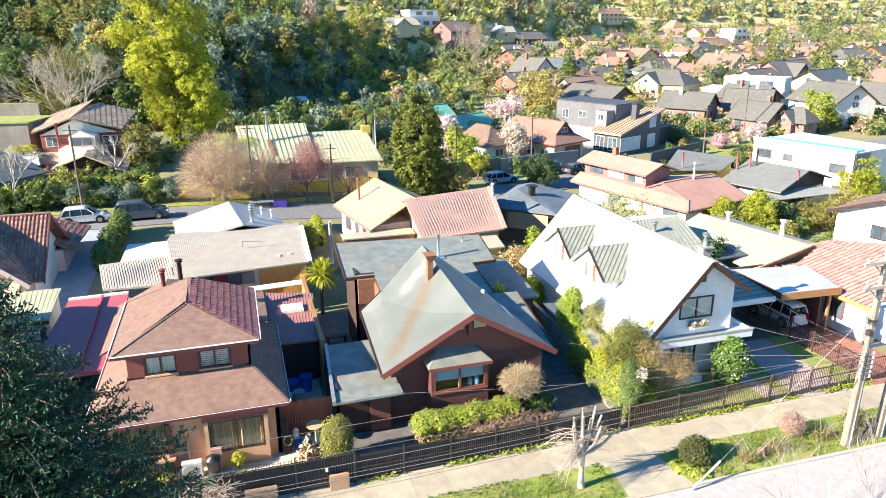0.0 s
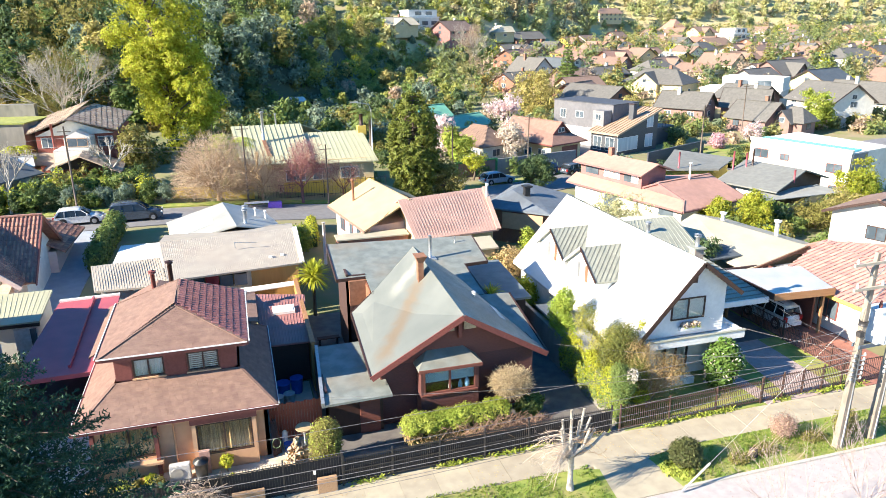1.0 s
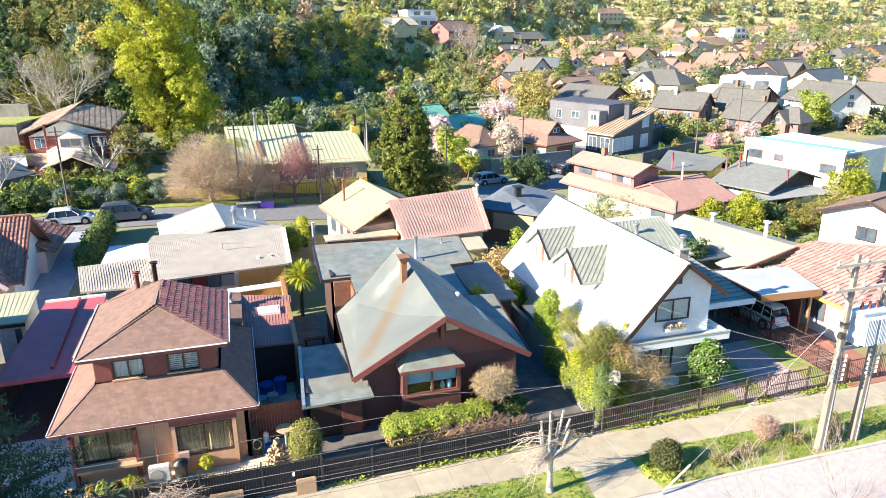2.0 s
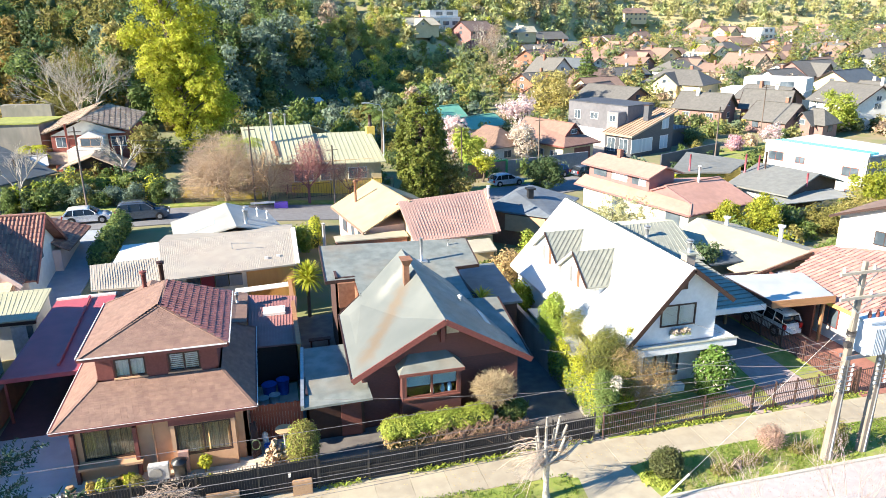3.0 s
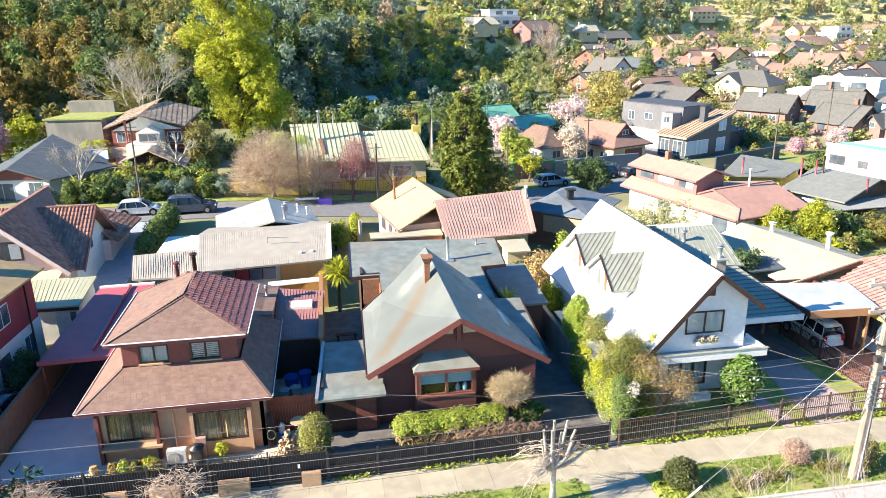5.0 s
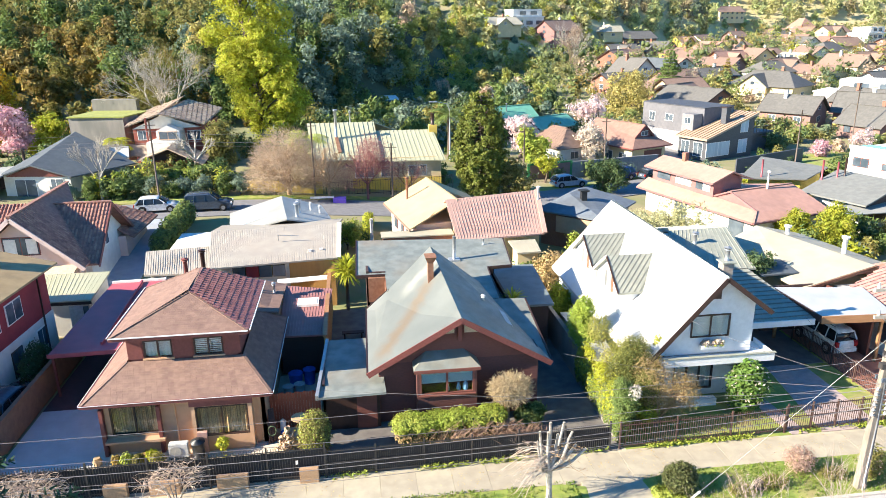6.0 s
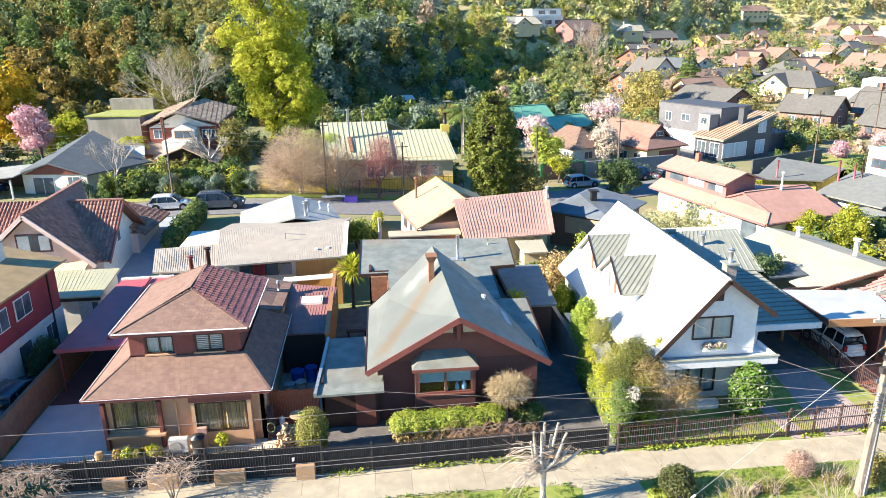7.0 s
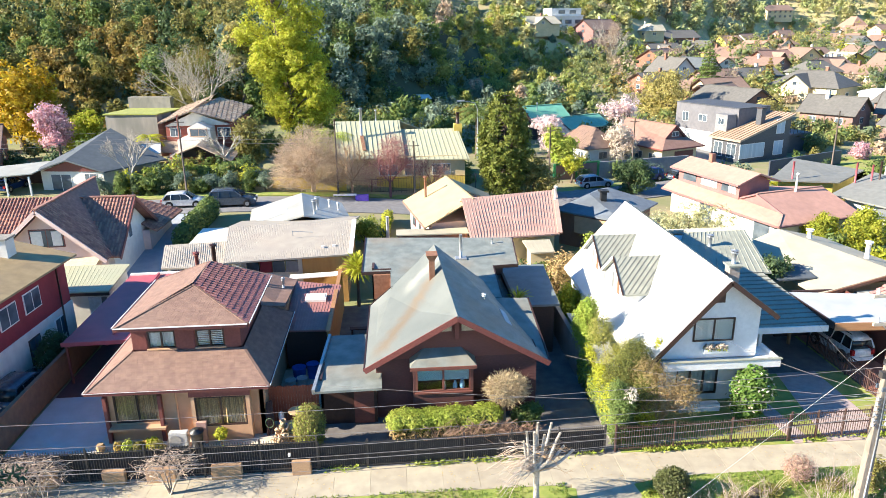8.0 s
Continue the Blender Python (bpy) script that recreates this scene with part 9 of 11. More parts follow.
def fence(label, p, q, h, mt, spacing=0.11, post=2.6, z0=0.06, sheet=0.0, w=0.022, skip=(), sheet_mt=None, rails=(0.12, 0.9), top=0.0):
    p, q = Vector((*p, 0)), Vector((*q, 0))
    L = (q - p).length
    d = (q - p) / L
    t = thing("fence", label, "fence", base=(p.x, p.y, 0))
    me = bar_mesh("bar", h - z0, w, mt)
    rot = math.atan2(d.y, d.x)
    for i in range(int(L / spacing)):
        s = (i + 0.5) * spacing
        ob = new("bar", me)
        ob.parent = t
        ob.location = d * s + Vector((0, 0, z0))
        ob.rotation_euler = (0, 0, rot)
    for f in rails:
        part("rail", bar(B(), p + Vector((0, 0, h * f)), q + Vector((0, 0, h * f)), 0.03, 0.045), mt, t)
    n = max(1, round(L / post))
    for i in range(n + 1):
        c = p.lerp(q, i / n)
        part("post", box(B(), c.x - 0.035, c.x + 0.035, c.y - 0.035, c.y + 0.035, -0.05, h + 0.08), mt, t)
    if sheet:
        off = Vector((-d.y, d.x, 0)) * 0.05
        part("backing", bar(B(), p + off + Vector((0, 0, sheet / 2 + 0.05)), q + off + Vector((0, 0, sheet / 2 + 0.05)), 0.012, sheet), sheet_mt or SHEET_BLACK, t, "dark sheeting behind the bars")
    return t


fa = fence("black iron fence with dark sheeting and rendered piers", (-11.9, 26.35), (3.25, 26.4), 1.72, IRON, 0.115, 2.55, sheet=1.42)
for px, w in ((-8.9, 0.75), (-6.2, 1.0), (-4.3, 1.3), (-1.45, 1.35), (2.12, 0.85)):
    bm = B()
    box(bm, px, px + w, 26.08, 26.32, -0.05, 0.72)
    bmesh.ops.bevel(bm, geom=bm.edges[:], offset=0.025, segments=2, affect="EDGES")
    part("pier", bm, PIER, fa, "low tan rendered pier")
part("light_box", box(B(), 1.98, 2.08, 26.2, 26.3, 0.95, 1.08), WHITE_TRIM, fa)
fence("black iron bar fence along the pavement", (3.3, 26.42), (16.6, 26.62), 1.45, IRON, 0.1, 2.2, sheet=1.15, rails=(0.1, 0.92, 0.5))
fence("dark brown iron bar fence before the lawn", (17.1, 26.62), (25.6, 26.75), 1.4, BROWN_IRON, 0.12, 2.8)
fence("brown iron gate and fence across the drive", (25.7, 26.78), (32.4, 26.95), 1.5, BROWN_IRON, 0.12, 1.3, rails=(0.1, 0.94, 0.55))
fence("brown iron fence between the two drives", (32.4, 27.1), (32.35, 36.6), 1.3, BROWN_IRON, 0.13, 2.0, rails=(0.1, 0.94, 0.6))
fence("brown iron fence along the pavement", (32.5, 26.95), (44, 27.1), 1.5, BROWN_IRON, 0.14, 2.4, rails=(0.1, 0.94))
# weeds along the fence foot
P = np.column_stack([nr.uniform(3, 33, 5200), np.zeros(5200), np.zeros(5200)])
P = P[np.sin(P[:, 0] * 1.7) + np.sin(P[:, 0] * 0.63 + 1) + nr.normal(size=len(P)) * 0.6 > 0.3]
P[:, 1] = FENCE_Y - 0.1 + (P[:, 0] - 3) * 0.015 + nr.normal(size=len(P)) * 0.09
P[:, 2] = np.abs(nr.normal(size=len(P))) * 0.08 + 0.04
V, Q = leaf_quads(P, 0.09)
tagged(new("weeds", fast_mesh("weeds", V, Q, L_HEDGE)), "tufts of weeds along the fence foot", "weeds", kind="stuff")
# fallen leaves and twigs on the pavement and crossing
P = np.column_stack([nr.uniform(-10, 34, 2600), nr.uniform(VERGE_Y - 0.1, FENCE_Y, 2600), np.full(2600, 0.03)])
P = P[np.sin(P[:, 0] * 0.8) + np.sin(P[:, 0] * 2.1 + P[:, 1]) + nr.normal(size=len(P)) > 0.6]
face = np.zeros_like(P)
face[:, 2] = 1
V = leaf_tris(P, 0.045, face * 3, 1.6)
tagged(new("fallen_leaves", fast_mesh("fallen_leaves", V, np.arange(len(V)).reshape(-1, 3), L_TAN)), "dry leaves scattered over the pavement", "leaves", kind="stuff")
# grass blades on the verges
n = 26000
P = np.column_stack([nr.uniform(-12, 38, n), nr.uniform(KERB_Y + 0.05, VERGE_Y + 0.15, n), nr.uniform(0.02, 0.1, n)])
keep = ((P[:, 0] < 14.2) | (P[:, 0] > 17.6)) & (np.sin(P[:, 0] * 0.9 + P[:, 1] * 1.3) + np.sin(P[:, 0] * 2.3 - P[:, 1] * 0.8) + nr.normal(size=n) * 0.9 > -0.5)
P = P[keep]
up = np.zeros_like(P)
up[:, 2] = 1
V, Q = leaf_quads(P, 0.055, long=2.6, dirs=up * 2)
tagged(new("grass", fast_mesh("grass", V, Q, [leaf_material("grass_blade", (0.14, 0.22, 0.03), (0.22, 0.28, 0.05))])), "uneven green grass on the verges", "grass", kind="stuff")

# ---- shrubs before the houses ----
t = bush("hedge", "clipped yellow-green hedge with bare brown base", 9.2, 28.5, [(-2.3 + 0.42 * i, 0.12 * math.sin(i * 2.0) + 0.02 * i, 1.12 + 0.05 * math.sin(i * 1.3), 0.5, 0.62, 0.42) for i in range(12)], L_HEDGE, 22000, 0.065, category="hedge", shell=0.85, stems=False)
bush("", "", 9.2, 28.45, [(-2.3 + 0.42 * i, 0.0, 0.6, 0.42, 0.5, 0.5) for i in range(12)], L_TAN, 3800, 0.08, stems=False, parent=t, shell=0.7)
# plain dark box gives the hedge's inside its shade by colour
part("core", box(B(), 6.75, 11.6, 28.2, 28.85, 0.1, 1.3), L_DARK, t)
t = bush("topiary_shrub", "tall rounded olive shrub beside the woodpile", 2.75, 28.1, [(0, 0, 1.15, 0.68, 0.62, 1.1), (0.12, 0, 1.75, 0.55, 0.5, 0.6)], L_OLIVE, 12000, 0.055, shell=0.88)
bush("", "", 2.75, 28.1, [(0, 0, 1.25, 0.7, 0.64, 1.1)], L_HEDGE, 1600, 0.06, stems=False, parent=t, shell=0.95)
# dry willow-like shrub with blades pointing outwards
t = thing("dry_ball_shrub", "rounded dry straw-coloured shrub on a short trunk", "shrub", base=(12.35, 29.4, 0))
P, d = lobe_points([((12.35, 29.4, 2.05), (1.0, 0.85, 0.85)), ((12.0, 29.3, 2.2), (0.75, 0.7, 0.6)), ((12.8, 29.3, 2.15), (0.7, 0.7, 0.6))], 17000, 0.35)
mesh_part("foliage", *leaf_quads(P, 0.02, long=13.0, dirs=d * 3 + np.array([0, 0, 0.6])), leaf_material("straw_leaf", (0.5, 0.4, 0.25), (0.4, 0.31, 0.19), glow=0.2), t)
part("trunk", tube(B(), [(12.2, 29.4, 0), (12.2, 29.35, 1.4)], [0.17, 0.13], 8), TAN_TWIG, t)
bush("low_green_shrub", "low dark green shrub below the straw shrub", 13.3, 29.3, [(0, 0, 0.55, 0.7, 0.5, 0.5), (0.4, 0.1, 0.8, 0.5, 0.4, 0.4)], L_MID, 2600, 0.1)
# plants round the corner of the white house garden
t = bush("wall_ivy", "bright yellow-green ivy over the garden wall", 17.3, 29.5, [(0.0, -2.0 + i * 0.62, 1.5 + 0.35 * math.sin(i * 1.9), 0.34, 0.55, 1.1) for i in range(10)], L_LIGHT, 16000, 0.065, category="climber", stems=False, shell=0.8)
bush("", "", 17.3, 29.5, [(-0.05, -2.0 + i * 0.62, 1.2, 0.34, 0.5, 1.1) for i in range(10)], L_MID, 4500, 0.09, stems=False, parent=t, shell=0.8)
bush("tall_garden_shrub", "tall yellow-green garden shrub", 18.3, 30.6, [(0, 0, 2.2, 1.0, 0.9, 1.7), (0.6, -0.6, 3.1, 0.95, 0.9, 1.1), (-0.7, 0.9, 4.0, 0.7, 0.6, 0.95), (1.3, 0.1, 2.0, 1.0, 0.9, 1.3), (0.0, -0.9, 1.6, 0.9, 0.7, 1.2)], leaf_material("olive_lime_leaf", (0.27, 0.28, 0.06), (0.36, 0.34, 0.09)), 20000, 0.06, shell=0.5)
bush("bronze_garden_shrub", "loose olive and bronze garden shrub", 18.0, 29.0, [(0, 0, 2.1, 0.95, 0.9, 1.6), (0.8, 0.6, 3.2, 0.9, 0.8, 1.2), (0.9, -0.7, 2.0, 0.8, 0.7, 1.2)], leaf_material("bronze_leaf", (0.19, 0.2, 0.055), (0.13, 0.145, 0.04)), 12000, 0.065, shell=0.5)
t = bush("flowering_climber", "dark climber with white flowers on the fence post", 17.35, 27.1, [(0, 0, 1.2, 0.42, 0.42, 1.3), (0.15, 0.15, 2.2, 0.62, 0.6, 0.95), (-0.1, 0.2, 2.9, 0.4, 0.4, 0.5)], L_MID, 9000, 0.06, category="climber", shell=0.7)
bush("", "", 17.35, 27.1, [(0.45, -0.1, 2.75, 0.35, 0.3, 0.4)], L_WHITE, 240, 0.1, stems=False, parent=t, shell=0.8)
t = bush("twiggy_tan_shrub", "twiggy tan shrub with few yellow leaves", 19.6, 28.2, [(0, 0, 2.1, 1.1, 0.9, 1.6), (0.9, 0, 1.6, 1.1, 0.9, 1.4), (-0.5, 0.4, 2.9, 0.9, 0.8, 1.1), (1.3, -0.3, 2.2, 0.7, 0.7, 1.0)], leaf_material("tan_twig_tip", (0.46, 0.34, 0.16), (0.36, 0.26, 0.12)), 9000, 0.02, shell=0.3, long=10.0)
bush("", "", 19.6, 28.2, [(-0.6, -0.2, 1.0, 0.5, 0.5, 0.5), (-0.4, 0.2, 1.8, 0.5, 0.5, 0.6)], L_LIGHT, 1500, 0.08, stems=False, parent=t)
bm = B()
rg = random.Random(31)
for i in range(7):
    a = rg.uniform(0, math.tau)
    twig_tree(bm, Vector((19.6, 28.2, 0.2)), Vector((math.cos(a) * 0.5, math.sin(a) * 0.5, 1)).normalized(), 1.2, 0.025, 3, rg, 0.5, 3, 0.2)
part("twig", bm, TAN_TWIG, t)
bush("lime_wall_shrub", "bushy lime-green shrub on the garden wall", 17.7, 34.9, [(0, 0, 2.9, 0.7, 0.75, 1.2), (0.1, -0.4, 3.9, 0.55, 0.55, 0.8), (0, -0.9, 2.2, 0.6, 0.7, 0.9)], leaf_material("lime_leaf", (0.26, 0.36, 0.05), (0.34, 0.42, 0.07)), 9000, 0.075, shell=0.6)
bush("lime_sapling", "slender sapling with a few lime leaves", 20.3, 30.2, [(0, 0, 3.6, 0.22, 0.22, 0.5), (0.05, 0, 2.6, 0.3, 0.3, 0.5)], L_LIGHT, 420, 0.1)
t = bush("camellia", "glossy dark camellia with pale flowers", 24.75, 28.9, [(0, 0, 1.6, 0.95, 0.9, 1.0), (0.1, 0.1, 2.1, 0.7, 0.7, 0.7), (-0.2, -0.1, 0.9, 0.75, 0.7, 0.8)], L_LAUREL, 6000, 0.13, shell=0.75, up=0.6)
bush("", "", 24.75, 28.9, [(0, -0.1, 1.6, 1.0, 0.95, 1.05)], L_WHITE, 110, 0.11, stems=False, parent=t, shell=0.98)
bush("window_flowers", "white and yellow flowers in a window box", 23.1, 29.85, [(-0.45 + 0.18 * i, 0, 0.16 + 0.04 * math.sin(i * 2), 0.18, 0.14, 0.16) for i in range(6)], L_WHITE, 420, 0.1, z=3.45, stems=False, category="flowers")
t = bush("window_box_greenery", "green leaves in the window box", 23.1, 29.85, [(-0.45 + 0.18 * i, 0.02, 0.08, 0.18, 0.14, 0.16) for i in range(6)], L_HEDGE, 500, 0.09, z=3.42, stems=False, category="flowers")
part("box", box(B(), 22.45, 23.75, 29.75, 30.02, 3.3, 3.5), WHITE_BOARD, t)
bush("dark_wall_shrub", "dark evergreen shrub against the crimson house", -13.55, 37.4, [(0, 0, 1.0, 0.5, 0.9, 1.0), (0.05, 0.8, 1.5, 0.45, 0.8, 0.9), (0, 1.7, 0.9, 0.45, 0.8, 0.9)], L_DARK, 5000, 0.09)
# verge plants
bush("round_verge_shrub", "rounded dark olive shrub on the verge", 18.6, 23.25, [(-0.1, 0, 0.62, 0.7, 0.66, 0.62), (0.05, 0.05, 0.8, 0.55, 0.5, 0.5)], leaf_material("dull_olive_leaf", (0.1, 0.115, 0.04), (0.14, 0.15, 0.055)), 4200, 0.075, shell=0.85)
bush("low_verge_weeds", "low leafy weeds round the verge shrub", 18.0, 23.0, [(-0.3, 0, 0.12, 0.5, 0.5, 0.16), (0.2, -0.6, 0.1, 0.5, 0.4, 0.14)], L_HEDGE, 1100, 0.09, stems=False, category="weeds")
bush("dry_verge_shrub", "dry pinkish-brown rounded shrub on the verge", 24.4, 23.75, [(0, 0, 0.7, 0.7, 0.6, 0.6)], leaf_material("dry_pink_leaf", (0.5, 0.34, 0.27), (0.42, 0.28, 0.22)), 2200, 0.045, shell=0.5, long=2.6)
bush("pole_shrub", "loose olive shrub at the pole's foot", 27.3, 22.9, [(0, 0, 0.8, 0.55, 0.5, 0.8)], L_OLIVE, 1300, 0.08, shell=0.4, long=2.4)
st = thing("tree_stump", "weathered sawn stump in the grass", "stump", base=(22.0, 22.9, 0))
part("stump", tube(B(), [(22.0, 22.9, 0), (22.0, 22.9, 0.2), (22.02, 22.9, 0.36)], [0.27, 0.21, 0.18], 10), BARK, st)
DRY_TWIG = M("grey_tan_dry_twig", (0.46, 0.36, 0.29), (0.33, 0.25, 0.2), scale=4, rough=0.9, bump=0, island=0.3)
for x, y, wx, h, k, s, lab in ((-11.4, 25.6, 1.5, 2.0, 420, 51, "tangled leafless brown shrub outside the fence"), (-8.9, 25.5, 1.5, 2.15, 480, 52, "tangled leafless brown shrub outside the fence"), (-3.0, 25.3, 1.25, 2.0, 260, 53, "small leafless tree with a rounded tangled crown")):
    t = thing("bare_shrub", lab, "shrub", base=(x, y, 0))
    rg = random.Random(s)
    bm = B()
    for i in range(k):
        # each twig starts in the dome and curls on along its surface
        a, f = rg.uniform(0, math.tau), rg.random() ** 0.5
        low = 0.25 if s < 53 else 0.5
        p = Vector((x + wx * f * math.cos(a), y + 0.75 * f * math.sin(a), h * (low + (1 - low) * rg.uniform(0.35, 1.0) * math.sqrt(1 - 0.85 * f * f))))
        b = rg.uniform(0, math.tau)
        d = Vector((math.cos(b), math.sin(b) * 0.7, rg.uniform(-0.3, 0.5))).normalized()
        pts = [p]
        for n in range(4):
            d = (d + Vector((rg.uniform(-0.5, 0.5), rg.uniform(-0.5, 0.5), rg.uniform(-0.55, 0.3)))).normalized()
            pts.append(pts[-1] + d * rg.uniform(0.1, 0.2))
        r = rg.uniform(0.007, 0.016)
        tube(bm, pts, [r, r, r * 0.85, r * 0.7, r * 0.4], 3, cap=False)
    part("twig", bm, DRY_TWIG, t)
    bm = B()
    for i in range(11 if s < 53 else 7):
        a = rg.uniform(0, math.tau)
        o = Vector((x + rg.uniform(-0.5, 0.5) * (wx if s < 53 else 0.2), y + rg.uniform(-0.15, 0.15), 0))
        e = Vector((x + wx * 0.75 * math.cos(a), y + 0.4 * math.sin(a), h * rg.uniform(0.6, 0.85)))
        tube(bm, [o, o.lerp(e, 0.5) + Vector((0, 0, 0.25)), e], [0.035, 0.028, 0.014], 5, cap=False)
    part("stem", bm, DRY_TWIG, t)
for x, y, k, sd in ((21.0, 22.6, 16, 91), (22.6, 22.9, 12, 92), (25.6, 23.1, 10, 93)):
    t = thing("straggly_shrub", "straggly shrub of thin pale shoots on the verge", "shrub", base=(x, y, 0))
    rg = random.Random(sd)
    bm = B()
    for i in range(k):
        a = rg.uniform(0, math.tau)
        d = Vector((math.cos(a) * 0.5, math.sin(a) * 0.4, 1))
        p = Vector((x + rg.uniform(-0.4, 0.4), y + rg.uniform(-0.2, 0.2), 0.02))
        L = rg.uniform(0.7, 1.7)
        tube(bm, [p, p + d * L * 0.5, p + d * L + Vector((d.x * 0.25, d.y * 0.2, -0.12))], [0.012, 0.009, 0.004], 4, cap=False)
    part("shoot", bm, DRY_TWIG, t)
    P, d = lobe_points([((x, y, 0.25), (0.7, 0.4, 0.25))], 500, 0.5)
    mesh_part("foliage", *leaf_quads(P, 0.07), L_OLIVE, t)
# tangle behind the bar fence
t = thing("bare_vine", "tangle of bare brown vine stems at the fence", "vine", base=(11.6, 27.1, 0))
bm = B()
rg = random.Random(61)
for i in range(150):
    x = rg.uniform(9.3, 13.2)
    y = rg.uniform(26.75, 27.5)
    pts = [Vector((x + rg.uniform(-0.3, 0.3), y, 0.1))]
    for k in range(5):
        pts.append(pts[-1] + Vector((rg.uniform(-0.55, 0.55), rg.uniform(-0.15, 0.15), rg.uniform(0.2, 0.62) * (1 if k < 3 else -0.6))))
    tube(bm, pts, [0.014] * 5 + [0.006], 4, cap=False)
part("stem", bm, M("red_brown_vine", (0.3, 0.19, 0.13), (0.22, 0.14, 0.1), scale=4, rough=0.9, bump=0), t)


# ---- pollarded street tree ----
def pollard():
    t = thing("pollarded_tree", "pale pollarded street tree with sawn-off limbs", "tree", base=(12.68, 23.15, 0))
    bm_ = B()
    tube(bm_, [(12.68, 23.15, -0.05), (12.66, 23.15, 0.3), (12.62, 23.12, 1.2), (12.6, 23.1, 1.9)], [0.2, 0.15, 0.13, 0.16], 10)
    part("trunk", bm_, PALE_BARK, t)
    rg_ = random.Random(9)
    o = Vector((12.6, 23.1, 1.8))
    fresh = M("pale_sawn_wood", (0.62, 0.53, 0.4), (0.5, 0.42, 0.31), scale=9, rough=0.9, bump=0.2)
    # thick stubs, each cut off square
    for dx, dy, lean, L, r in ((-0.28, 0.1, -0.1, 1.75, 0.055), (-0.12, -0.15, -0.03, 1.85, 0.06), (0.05, 0.2, 0.02, 2.1, 0.06), (0.16, -0.05, 0.1, 1.75, 0.065), (0.3, 0.12, 0.2, 2.15, 0.06), (-0.42, -0.1, -0.15, 1.4, 0.05), (0.42, -0.2, 0.3, 1.25, 0.065), (0.7, 0.1, 0.75, 1.0, 0.06), (0.95, -0.1, 1.0, 1.05, 0.055), (0.6, 0.3, 0.5, 1.35, 0.06)):
        k = o + Vector((dx * 0.5, dy * 0.5, rg_.uniform(0.0, 0.35)))
        m = o + Vector((dx, dy, rg_.uniform(0.35, 0.55)))
        e = m + Vector((lean, dy * 0.3, 1)).normalized() * L * 0.75
        tube_bm = tube(B(), [o, k, m, m.lerp(e, 0.5), e], [0.12, 0.1, r * 1.15, r, r * 0.92], 8)
        limb = part("limb", tube_bm, PALE_BARK, t)
        d = (e - m).normalized()
        part("cut_end", tube(B(), [e - d * 0.01, e + d * 0.012], r * 0.85, 8), fresh, limb, "pale sawn face")
    # thin shoots that arch outwards and down, most of them on one side
    pale_shoot = M("pale_pinkish_shoot", (0.58, 0.47, 0.38), (0.46, 0.36, 0.28), scale=5, rough=0.9, bump=0)
    for i in range(58):
        s_ = -1 if i % 4 else 1
        a = rg_.uniform(-0.8, 0.8)
        d = Vector((s_ * math.cos(a), math.sin(a), 0))
        p0 = o + Vector((rg_.uniform(-0.25, 0.25), rg_.uniform(-0.2, 0.2), rg_.uniform(-0.1, 1.0)))
        L = rg_.uniform(0.6, 1.25 if s_ > 0 else 2.0)
        rise = rg_.uniform(0.15, 0.75)
        pts = [p0 + d * (L * f) + Vector((rg_.uniform(-0.05, 0.05), rg_.uniform(-0.05, 0.05), L * (rise * f - 0.65 * f * f))) for f in (0, 0.25, 0.5, 0.75, 1.0)]
        bm_ = tube(B(), pts, [0.026, 0.022, 0.018, 0.014, 0.008], 4, cap=False)
        for k in range(4):
            n = rg_.randint(1, 4)
            twig_tree(bm_, pts[n], Vector((d.x * 0.8 + rg_.uniform(-0.5, 0.5), rg_.uniform(-0.8, 0.8), rg_.uniform(-0.5, 0.7))).normalized(), 0.3, 0.007, 1, rg_, 0.6, 2, 0.0, 3)
        part("side_branch", bm_, (TAN_TWIG, pale_shoot, pale_shoot, PALE_BARK)[i % 4], t)


pollard()
# budding bare trees on the near side of the street
BUD_TWIG = M("pinkish_grey_twig", (0.5, 0.4, 0.36), (0.4, 0.31, 0.28), scale=4, rough=0.85, bump=0)
for x, y, s, hh in ((21.8, 16.8, 71, 6.6), (17.9, 16.6, 72, 6.6), (26.5, 17.6, 73, 5.6)):
    t = thing("budding_tree", "thin leafless tree with pinkish buds by the street", "tree", base=(x, y, -0.05))
    bm = B()
    rg = random.Random(s)
    tube(bm, [(x, y, -0.05), (x, y, hh * 0.25)], [0.09, 0.07], 7)
    part("trunk", bm, BUD_TWIG, t)
    bm = B()
    for i in range(8):
        a = i * 0.785 + rg.uniform(-0.2, 0.2)
        twig_tree(bm, Vector((x, y, hh * 0.25)), Vector((math.cos(a) * 0.6, math.sin(a) * 0.6, 1)).normalized(), hh * 0.2, 0.022, 4, rg, 0.5, 2, 0.25, shrink=0.8)
    part("branch", bm, BUD_TWIG, t)
    P, d = lobe_points([((x, y, hh * 0.55), (hh * 0.32, hh * 0.32, hh * 0.38))], 900, 0.4)
    mesh_part("bud", *leaf_quads(P, 0.035, long=1.3), leaf_material("pinkish_bud", (0.5, 0.32, 0.28), (0.4, 0.26, 0.22)), t)


